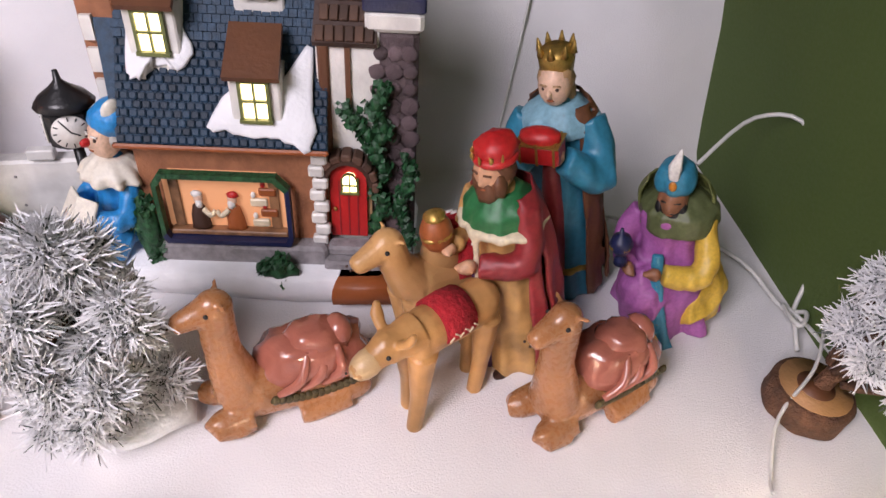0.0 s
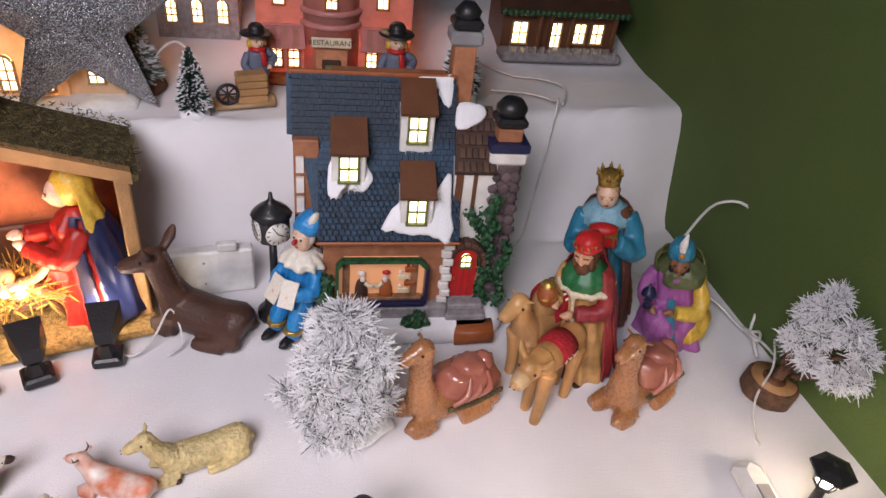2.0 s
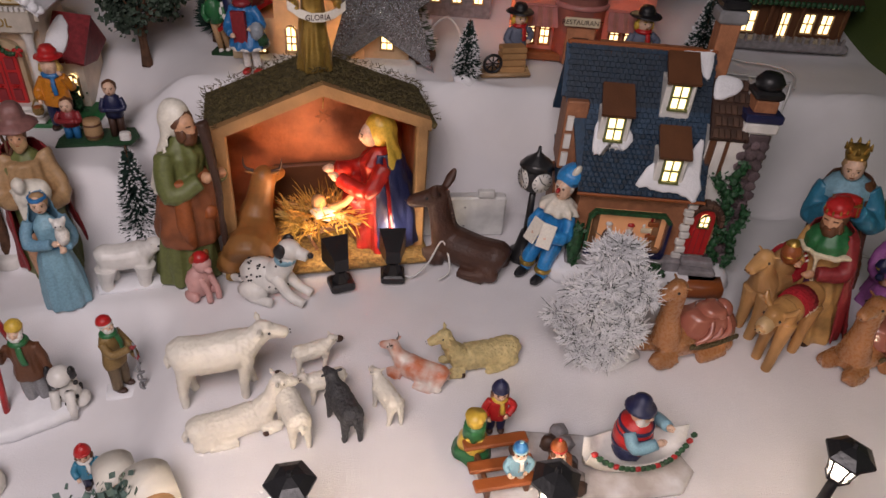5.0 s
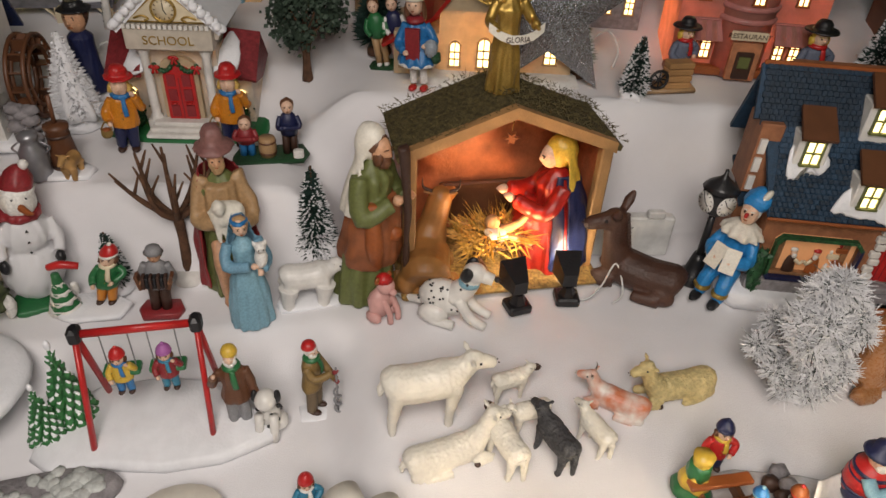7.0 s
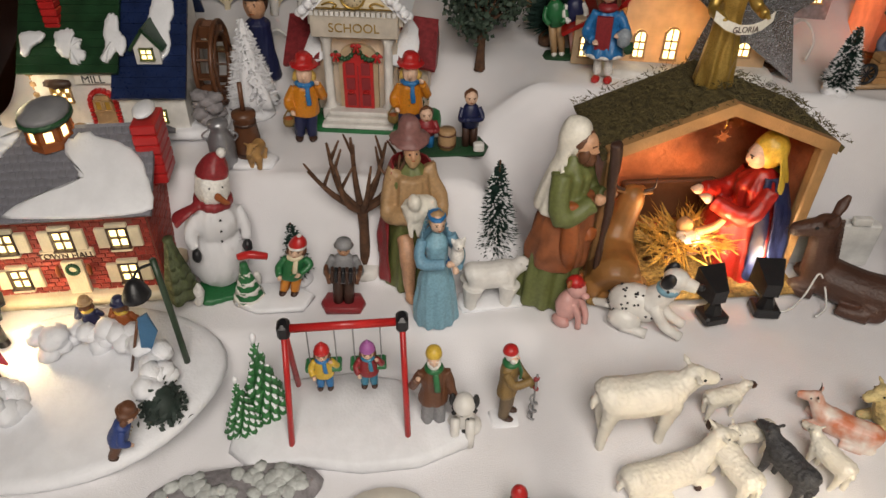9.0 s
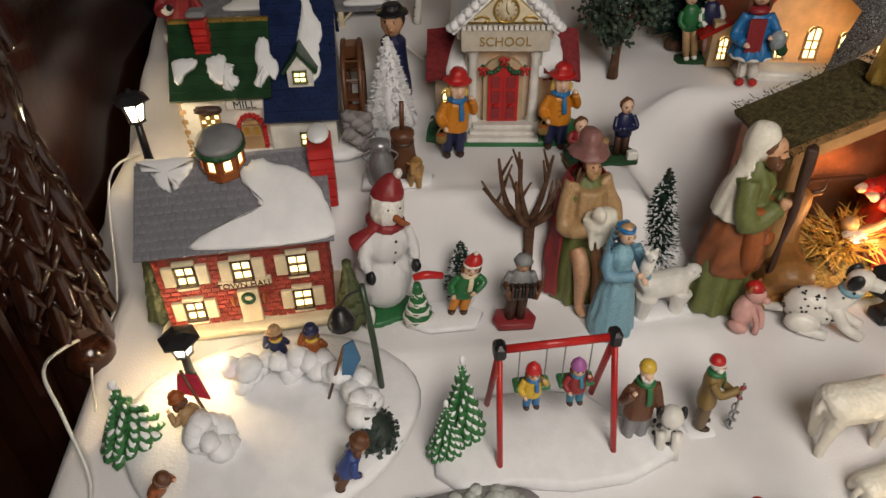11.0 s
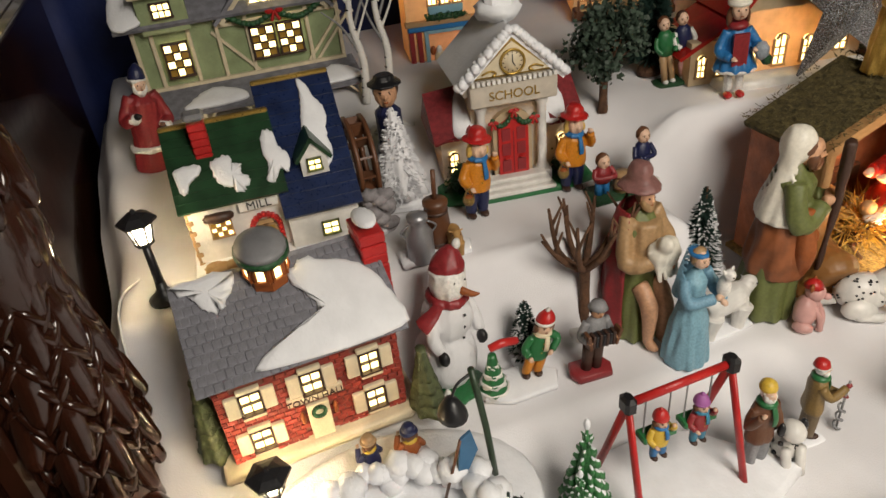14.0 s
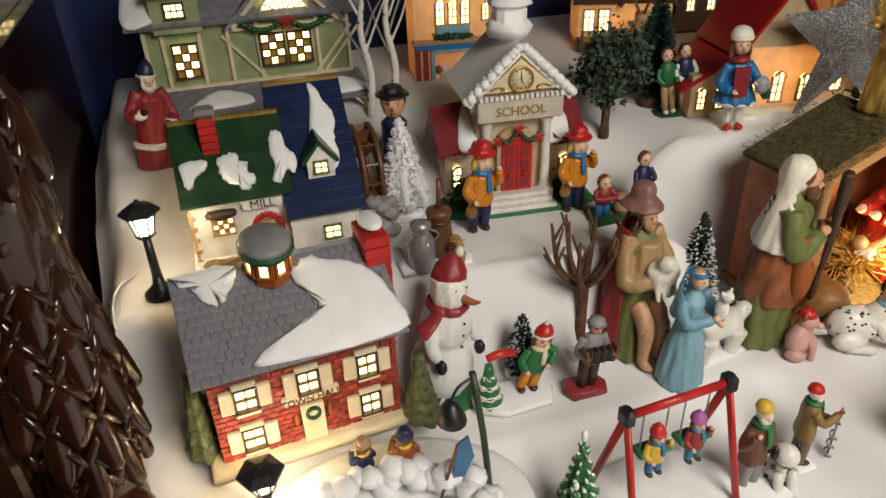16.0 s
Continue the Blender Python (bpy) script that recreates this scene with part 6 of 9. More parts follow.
    s.tube([(0.006, -0.012, 0.040), (0.020, -0.02, 0.036), (0.03, -0.022, 0.030)], [0.005, 0.004, 0.003], tan, 8)
    put_figure("infant_figurine", s, -0.213, 0.556, 1.0, "small gold lit infant figure lying in straw", 10, z=0.010)
    # shepherds
    s = Shape()
    robe(s, olive, 0.74, 0.2, 0.13, 8, 0.1)
    cloak(s, deep_red, 0.78, 0.24, 0.17, (-40, 215), 0.1)
    s.lathe([(0.14, 0.45), (0.15, 0.55), (0.12, 0.72)], tan, (0, -0.02, 0), 20, 6, 0.08)
    for k in (-1, 1):
        s.tube([(k * 0.07, -0.1, 0.36), (k * 0.07, -0.2, 0.26), (k * 0.06, -0.2, 0.05)], [0.06, 0.06, 0.035], skin, 10)
        s.ball((k * 0.06, -0.23, 0.025), (0.04, 0.07, 0.025), skin, seg=10)
    face(s, 0.84, 0.055, -0.04, beard=tan, hair=brown)
    s.lathe([(0.15, 0.0), (0.13, 0.02), (0.08, 0.05), (0.075, 0.1), (0.05, 0.13), (0.01, 0.14)], C("mauve_brown", (0.24, 0.11, 0.10), 0.5), (0, 0.02, 0.875), 22, 3, 0.05)
    arm(s, -1, tan, (-0.05, -0.19, 0.54), (-0.19, -0.08, 0.52), r=0.05)
    arm(s, 1, tan, (0.1, -0.19, 0.50), (0.2, -0.08, 0.52), r=0.05)
    s.ball((0.02, -0.19, 0.58), (0.13, 0.075, 0.08), wool, lumps=0.25, seg=16)
    s.ball((-0.03, -0.25, 0.66), (0.05, 0.05, 0.045), wool, lumps=0.2)
    for k in range(4):
        s.tube([(-0.06 + 0.05 * k, -0.22, 0.54), (-0.05 + 0.05 * k, -0.25, 0.44)], [0.022, 0.015], wool, 8)
    s.v = [(x * 0.84, y * 0.9, z) for x, y, z in s.v]
    put_figure("shepherd_figurine", s, -0.479, 0.560, 0.172, "painted seated shepherd in wide brown hat holding a lamb", 8, 0, z=0.002)
    s = Shape()
    robe(s, sky, 0.76, 0.185, 0.085, 11, 0.07, 0.9)
    s.lathe([(0.105, 0), (0.11, 0.02), (0.105, 0.04)], blue, (0, 0, 0.52), 24, squash=0.9)
    face(s, 0.875, 0.06, -0.03, hair=tan, tone=pale)
    s.lathe([(0.15, 0.0), (0.12, 0.15), (0.085, 0.28), (0.06, 0.36), (0.02, 0.39)], C("veil_blue", (0.16, 0.33, 0.45), 0.5), (0, 0.02, 0.58), 26, 5, 0.06, 0.85, 0, (-15, 195))
    s.lathe([(0.071, 0), (0.074, 0.015), (0.07, 0.03)], blue, (0, -0.01, 0.905), 20)
    arm(s, -1, MATS["veil_blue"], (0.02, -0.17, 0.62), (-0.15, -0.08, 0.60), r=0.045, tone=pale)
    arm(s, 1, MATS["veil_blue"], (0.11, -0.17, 0.58), (0.17, -0.06, 0.60), r=0.045, tone=pale)
    s.ball((0.11, -0.17, 0.68), (0.05, 0.05, 0.09), white, lumps=0.2)
    s.ball((0.11, -0.2, 0.79), (0.045, 0.05, 0.045), white, lumps=0.15)
    for k in (-1, 1):
        s.ball((0.11 + k * 0.045, -0.18, 0.82), (0.02, 0.01, 0.028), white, seg=8)
        s.ball((0.11 + k * 0.018, -0.245, 0.795), 0.006, black, seg=6)
    put_figure("shepherdess_figurine", s, -0.460, 0.505, 0.124, "painted shepherdess in light blue dress holding a white lamb", 12, 0)


holy_family()


# ---- animals ----
def beast(s, mat, length, height, leg, girth, neck=1.0, head=0.2, leg_r=0.035, lie=False, ears=0.08, horn=0, tail=0.15, belly=None, face_mat=None, mane=None, head_drop=0.0, hoof=None, look_side=0.0, lump=0.12):
    """A four legged animal that looks along -x, of unit scale in metres given."""
    L, r = length, girth
    z = r * (0.95 if lie else 1) + (0 if lie else leg)
    b = Shape()
    b.tube([(L * 0.5, 0, z), (L * 0.4, 0, z + r * 0.08), (L * 0.1, 0, z - r * 0.04), (-L * 0.25, 0, z + r * 0.05), (-L * 0.45, 0, z + r * 0.12)], [r * 0.6, r * 0.98, r * 0.98, r * 1.0, r * 0.6], mat, 16, 4)
    n0 = Vector((-L * 0.34, 0, z + r * 0.25))
    h0 = Vector((-L * 0.5 - neck * L * 0.12, look_side * L, height - head * 0.35 - head_drop))
    b.tube([n0, n0.lerp(h0, 0.5) + Vector((-L * 0.03, 0, 0)), h0], [r * 0.92, max(r * 0.56, head * 0.36), head * 0.36], mat, 14, 4)
    b.ball(h0, (head * 0.38, head * 0.33, head * 0.36), mat, seg=14)
    nose = h0 + Vector((-head * 0.72, look_side * L * 0.9, -head * 0.24))
    b.tube([h0, h0.lerp(nose, 0.6), nose, nose + Vector((-head * 0.08, 0, -head * 0.03))], [head * 0.33, head * 0.25, head * 0.2, head * 0.1], mat, 12, 3)
    for k in (-1, 1):
        e = h0 + Vector((head * 0.08, k * head * 0.26, head * 0.2))
        up = 1.0 if ears > 0.012 else 0.25
        b.tube([e, e + Vector((head * 0.05, k * ears * 0.45, ears * 0.4 * up)), e + Vector((ears * 0.2, k * ears * (1.0 - 0.4 * up), ears * 0.85 * up))], [ears * 0.2, ears * 0.28, ears * 0.12], mat, 8, 3, 0.7)
        if lie:
            b.ball((L * 0.32, k * r * 0.75, r * 0.55), (L * 0.18, r * 0.42, r * 0.58), mat, (0, 10, 0), 14)
            b.tube([(-L * 0.32, k * r * 0.6, r * 0.5), (-L * 0.55, k * r * 0.8, leg_r * 1.4), (-L * 0.36, k * r * 0.95, leg_r)], [leg_r * 1.9, leg_r * 1.3, leg_r], mat, 10)
            b.tube([(L * 0.3, k * r * 0.9, leg_r * 1.2), (L * 0.1, k * r * 1.1, leg_r), (-L * 0.02, k * r * 1.1, leg_r)], [leg_r * 1.5, leg_r * 1.1, leg_r], mat, 10)
        else:
            for x in (-L * 0.34, L * 0.38):
                o = (0.05 * L if k > 0 else -0.07 * L)
                b.ball((x, k * r * 0.55, z - r * 0.25), (L * 0.11, r * 0.42, r * 0.75), mat, seg=12)
                b.tube([(x, k * r * 0.52, z - r * 0.5), (x + o * 0.6 + 0.02 * L, k * r * 0.56, leg * 0.5), (x + o, k * r * 0.56, 0)], [leg_r * 1.9, leg_r * 1.15, leg_r * 1.0], mat, 10)
    if tail:
        b.tube([(L * 0.5, 0, z + r * 0.3), (L * 0.55, 0, z), (L * 0.55, 0.0, z - tail)], [r * 0.22, r * 0.2, r * 0.12], mat, 8)
    skin_ = fused(b, mat, max(0.0009, min(0.0016, r * 0.075)), 4)
    if lump > 0.15:
        skin_.v = [tuple(Vector(p) * (1 + 0.0 * lump) + Vector((noise.noise(Vector(p) * 420), noise.noise(Vector(p) * 420 + Vector((9, 0, 0))), noise.noise(Vector(p) * 420 + Vector((0, 9, 0))))) * 0.0022 * lump) for p in skin_.v]
    s.put(skin_.v, skin_.f, mat)
    if face_mat:
        s.ball(h0.lerp(nose, 0.62), (head * 0.42, head * 0.285, head * 0.275), face_mat, (0, -18, 0), 12)
    for k in (-1, 1):
        e = h0 + Vector((head * 0.08, k * head * 0.26, head * 0.25))
        s.ball(h0.lerp(nose, 0.25) + Vector((0, k * head * 0.29, head * 0.1)), head * 0.05, black, seg=8)
        s.ball(nose + Vector((-head * 0.16, k * head * 0.08, head * 0.02)), head * 0.03, umber, seg=6)
        if horn:
            s.tube([e, e + Vector((0, k * horn * 0.6, horn * 0.3)), e + Vector((-horn * 0.2, k * horn * 0.7, horn))], [horn * 0.14, horn * 0.1, horn * 0.02], umber, 8)
        if hoof and lie:
            s.ball((-L * 0.35, k * r * 0.95, leg_r * 0.9), leg_r * 1.08, hoof, seg=8)
    if mane:
        for k in range(14):
            p = n0.lerp(h0, k / 13) + Vector((r * 0.5, 0, r * 0.38))
            s.ball(p, (r * 0.14, r * 0.08, r * 0.16), mane, seg=8, lumps=0.5)
    return h0


def flock():
    # camels
    for x, y, yaw, lab in ((0.104, 0.347, 8, "glazed brown kneeling camel with dusty pink saddle cloth"), (0.268, 0.304, 17, "glazed brown kneeling camel with dusty rose saddle blanket")):
        s = Shape()
        beast(s, camel, 0.084, 0.090, 0, 0.0170, -0.75, 0.026, 0.0056, True, 0.007, tail=0.0, look_side=0.0)
        s.ball((0.012, 0, 0.031), (0.031, 0.0205, 0.019), camel_cloth, (0, 8, 0), 24, 0.22)
        s.ball((0.014, -0.002, 0.044), (0.017, 0.014, 0.011), camel_cloth, (0, 14, 0), 20, 0.25)
        for q in range(3):
            s.tube([(-0.012 + 0.012 * q, -0.019, 0.026), (0.0 + 0.011 * q, -0.0205, 0.034), (0.006 + 0.008 * q, -0.013, 0.046)], [0.002, 0.003, 0.002], camel_cloth, 8, 4)
        s.ball((0.026, -0.002, 0.045), (0.008, 0.010, 0.010), camel_cloth, seg=12)
        for k in (-1, 1):
            for j in range(15):
                u = j / 14
                s.ball((-0.014 + 0.05 * u, k * (0.0185 - 0.002 * math.sin(math.pi * u)), 0.022 - 0.006 * math.sin(math.pi * u)), (0.003, 0.0018, 0.0032), fringe, seg=6)
        put_figure("camel_figurine", s, x, y, 1.0, lab, yaw, cat="figurine", group="camels")
    stripe = surface("striped_olive_wood", (0.60, 0.31, 0.11), 0.35, 0.5, 25, 0.2, 200)
    s = Shape()
    beast(s, stripe, 0.062, 0.098, 0.05, 0.013, 1.0, 0.026, 0.0045, False, 0.014, tail=0.02, face_mat=C("pale_wood", (0.62, 0.42, 0.22), 0.4), head_drop=0.022)
    s.lathe([(0.0138, -0.010), (0.0145, 0), (0.0138, 0.010)], C("red_felt", (0.42, 0.012, 0.02), 0.95, 0.3, scale=300, bump=0.8), (0, 0, 0), 16)
    n = len(s.v) - 48
    s.v[n:] = [(z, yy, 0.066 + xx * 0.95) for xx, yy, z in s.v[n:]]
    for k in range(6):
        s.box((-0.008 + 0.0032 * k, -0.0145, 0.064 + 0.002 * (k % 2)), (0.0034, 0.0008, 0.0008), cream, (0, 40 if k % 2 else -40, 0))
    put_figure("donkey_figurine", s, 0.184, 0.325, 1.0, "carved striped olive wood donkey with red felt saddle", 24)
    s = Shape()
    beast(s, C("honey_wood", (0.60, 0.33, 0.13), 0.35, 0.3, scale=20), 0.058, 0.104, 0.045, 0.015, 0.9, 0.026, 0.005, False, 0.006, tail=0.02)
    s.ball((0.006, 0, 0.076), (0.018, 0.012, 0.018), MATS["honey_wood"], seg=16)
    s.lathe([(0.018, -0.008), (0.0188, 0), (0.018, 0.008)], MATS["red_felt"], (0, 0, 0), 20)
    n = len(s.v) - 60
    s.v[n:] = [(z + 0.012, yy * 0.95, 0.074 + xx * 1.15) for xx, yy, z in s.v[n:]]
    for k in range(10):
        a = radians(20 + 14 * k)
        s.ball((0.012, 0.0182 * math.cos(a), 0.074 + 0.0215 * math.sin(a)), (0.003, 0.0012, 0.0012), white, seg=6)
    put_figure("camel_figurine", s, 0.192, 0.366, 1.0, "carved honey coloured wooden camel with knitted red saddle", 20, group="camels")
    # donkey and ox at the stable
    s = Shape()
    beast(s, C("dark_donkey", (0.075, 0.032, 0.02), 0.5, 0.3, scale=40, bump=0.4), 0.080, 0.092, 0, 0.0205, -0.4, 0.033, 0.006, True, 0.021, look_side=-0.16, tail=0.0, mane=umber)
    put_figure("donkey_figurine", s, -0.068, 0.503, 1.0, "dark brown painted donkey lying beside the stable", -41)
    s = Shape()
    beast(s, C("ox_tan", (0.33, 0.15, 0.045), 0.45, 0.3, scale=40), 0.062, 0.094, 0, 0.025, 0.0, 0.034, 0.007, True, 0.010, 0.014, tail=0.0, look_side=0.2)
    put_figure("ox_figurine", s, -0.290, 0.534, 1.0, "tan painted ox lying in the stable", -100, z=0.006)
    # sheep
    def sheep(x, y, h, yaw, lab, lie=False, mat=None, head_mat=None, k=1.0, legs=0.42):
        s = Shape()
        m = mat or wool
        beast(s, m, h * (1.2 if lie else 0.92), h * (0.9 if lie else 1), h * legs, h * 0.23, 0.7, h * 0.34, h * 0.05, lie, h * 0.14, tail=h * 0.12, face_mat=head_mat, hoof=umber if lie else None, lump=0.3)
        put_figure("sheep_figurine", s, x, y, 1.0, lab, yaw, group="flock of sheep")
    sheep(-0.318, 0.362, 0.071, 184, "large ivory standing sheep on the snow cloth")
    sheep(-0.308, 0.318, 0.054, 192, "ivory lying sheep with raised head", True)
    sheep(-0.242, 0.377, 0.034, 192, "small white lamb standing with dark face", head_mat=umber)
    sheep(-0.234, 0.342, 0.034, 8, "small white lamb standing alone", k=0.8)
    sheep(-0.262, 0.309, 0.044, -74, "small cream lamb facing away with dark head", head_mat=umber)
    sheep(-0.223, 0.308, 0.044, -72, "small black lamb standing", mat=C("black_wool", (0.05, 0.05, 0.055), 0.6, 0.4, scale=300, bump=0.7))
    sheep(-0.187, 0.315, 0.036, -70, "small ivory lamb standing apart")
    sheep(-0.094, 0.360, 0.054, 6, "yellowed wool sheep lying down", True, C("yellow_wool", (0.62, 0.50, 0.24), 0.5, 0.3, scale=200, bump=0.8))
    s = Shape()
    beast(s, C("white_red_coat", (0.72, 0.66, 0.6), 0.4, 0.3, scale=50, second=(0.55, 0.16, 0.07)), 0.062, 0.042, 0, 0.014, 0.6, 0.020, 0.004, True, 0.008, 0.007, tail=0.0)
    put_figure("goat_figurine", s, -0.152, 0.350, 0.78, "white and orange painted lying goat kid", -38)
    s = Shape()
    beast(s, white, 0.05, 0.052, 0.02, 0.014, 0.7, 0.022, 0.006, False, 0.004, tail=0.0)
    s.plate([(-0.03, -0.014), (0.03, -0.014), (0.034, 0.0), (0.03, 0.014), (-0.03, 0.014), (-0.034, 0)], -0.002, 0.003, snow)
    put_figure("polar_bear_figurine", s, -0.407, 0.524, 0.95, "white polar bear on a small snowy base", 185, z=0.0)
    s = Shape()
    s.ball((0, 0, 0.024), (0.018, 0.014, 0.024), pink, lumps=0.1)
    s.ball((0.004, -0.006, 0.052), (0.012, 0.012, 0.012), pink)
    s.ball((0.004, -0.019, 0.049), (0.005, 0.006, 0.004), pink, seg=10)
    for k in (-1, 1):
        s.tube([(0.004 + k * 0.007, -0.008, 0.034), (0.006 + k * 0.007, -0.018, 0.016), (0.006 + k * 0.007, -0.02, 0.0)], [0.005, 0.004, 0.004], pink, 8)
        s.ball((k * 0.014, -0.002, 0.008), (0.008, 0.013, 0.008), pink, seg=10)
        s.ball((0.004 + k * 0.010, -0.002, 0.062), (0.005, 0.003, 0.006), rust, seg=8)
    s.lathe([(0.012, 0), (0.008, 0.006), (0.002, 0.010)], red, (0.004, -0.003, 0.060), 10)
    put_figure("pig_figurine", s, -0.340, 0.494, 0.74, "pink painted pig sitting up in a red cap", 38)

    def spotted(x, y, k, yaw, lab):
        s = Shape()
        s.ball((0, 0.012, 0.024), (0.017, 0.028, 0.022), white)
        s.tube([(0, 0.0, 0.03), (0, -0.014, 0.048), (0, -0.018, 0.062)], [0.015, 0.011, 0.009], white, 12)
        s.ball((0, -0.02, 0.066), (0.0115, 0.013, 0.011), white)
        s.tube([(0, -0.024, 0.065), (0, -0.04, 0.062)], [0.008, 0.006], white, 10, 2)
        s.ball((0, -0.044, 0.064), 0.0035, black, seg=8)
        s.lathe([(0.0112, 0), (0.0118, 0.003), (0.011, 0.006)], sky, (0, -0.015, 0.05), 14)
        for m in (-1, 1):
            s.ball((m * 0.010, -0.014, 0.068), (0.004, 0.007, 0.010), black, (20, 0, m * 10), 10)
            s.tube([(m * 0.008, -0.006, 0.034), (m * 0.010, -0.02, 0.014), (m * 0.010, -0.038, 0.005)], [0.007, 0.0055, 0.005], white, 10)
            s.ball((m * 0.016, 0.018, 0.012), (0.009, 0.018, 0.012), white, seg=10)
            s.tube([(m * 0.018, 0.02, 0.006), (m * 0.02, -0.006, 0.005)], [0.006, 0.005], white, 8)
        s.tube([(0, 0.036, 0.014), (0.006, 0.056, 0.006), (0.012, 0.07, 0.004)], [0.005, 0.004, 0.002], white, 8)
        rnd = random.Random(2)
        for i in range(58):
            a, b = rnd.uniform(0, 6.28), rnd.uniform(-0.3, 1.1)
            s.ball((0.0172 * math.cos(a) * math.cos(b), 0.012 + 0.0285 * math.sin(a) * math.cos(b), 0.024 + 0.0222 * math.sin(b)), (0.0014, 0.0014, 0.0011), black, seg=6)
        for i in range(9):
            s.ball((0.012 * math.cos(i * 2.2), -0.012 + 0.006 * math.sin(i * 1.7), 0.036 + 0.003 * i), 0.0016, black, seg=6)
        put_figure("dog_figurine", s, x, y, k, lab, yaw, cat="figurine", group="spotted dogs")
    spotted(-0.270, 0.484, 0.90, 62, "white spotted dog sitting before the stable")


flock()


# ---- trees ----
def brush_tree(x, y, h, r, label, seed, needle, tip, base_mat, base_r, z=None, dense=1500, lean=0):
    t = thing("bottle_brush_tree", (x, y, (ground(x, y) if z is None else z) - 0.001), 0, label, "tree", "small trees")
    s = Shape()
    s.lathe([(base_r, 0), (base_r, 0.006), (base_r * 0.8, 0.011), (0.003, 0.014)], base_mat, seg=18, folds=4, amp=0.06)
    part("base", s, t)
    s = Shape()
    s.tube([(0, 0, 0.008), (0, 0, h)], [0.0016, 0.0008], bark, 6, 1)
    part("trunk", s, t)
    rnd = random.Random(seed)
    s = Shape()
    z0 = h * 0.14
    for i in range(dense):
        u = 1 - math.sqrt(rnd.random())
        zz = z0 + (h - z0) * u
        rr = r * (1 - u) ** 0.8 * rnd.uniform(0.75, 1.08) + 0.003
        a = rnd.uniform(0, 6.283)
        d = Vector((math.cos(a), math.sin(a), rnd.uniform(-0.15, 0.35)))
        p, q = Vector((0, 0, zz)), Vector((0, 0, zz)) + d * rr
        e = Vector((-math.sin(a), math.cos(a), 0)) * 0.0011
        f = Vector((0, 0, 0.0011))
        mid = p.lerp(q, 0.72)
        s.put([p - e, p + e, mid + e, mid - e, p - f, p + f, mid + f, mid - f], [(0, 1, 2, 3), (4, 5, 6, 7)], needle, True)
        m2 = tip if rnd.random() < 0.55 else needle
        s.put([mid - e * 1.2, mid + e * 1.2, q, mid - f * 1.2, mid + f * 1.2], [(0, 1, 2), (3, 4, 2)], m2, True)
    if needle is frost:
        s.lathe([(r * 0.9, z0), (r * 0.66, z0 + (h - z0) * 0.35), (r * 0.34, z0 + (h - z0) * 0.7), (0.002, h)], frost, seg=20, folds=7, amp=0.2)
    part("crown", s, t)
    return t


dark_needle = C("dark_needle", (0.012, 0.04, 0.03), 0.7)
brush_tree(-0.397, 0.576, 0.118, 0.024, "dark green bottle brush tree tipped with snow", 1, dark_needle, frost, snow, 0.02, z=0.004)
brush_tree(-0.590, 0.562, 0.068, 0.015, "small dark bottle brush tree behind the skating child", 2, dark_needle, frost, snow, 0.014, z=0.002, dense=900)
brush_tree(-0.045, 0.655, 0.07, 0.016, "small dark bottle brush tree on the upper shelf", 3, dark_needle, frost, snow, 0.014, dense=900)
brush_tree(0.232, 0.640, 0.105, 0.022, "snowy dark bottle brush tree beside the restaurant", 4, dark_needle, frost, snow, 0.02)
brush_tree(-0.640, 0.738, 0.105, 0.026, "white frosted bottle brush tree beside the mill", 5, frost, frost, snow, 0.02)
brush_tree(-0.308, 0.802, 0.135, 0.030, "dark green felt pine behind the couple", 6, dark_needle, dark_needle, bark, 0.014)
brush_tree(-0.092, 0.738, 0.085, 0.03, "frosted green tree on a brown wooden disc", 7, C("sage_needle", (0.16, 0.2, 0.14), 0.8), frost, bark, 0.03)


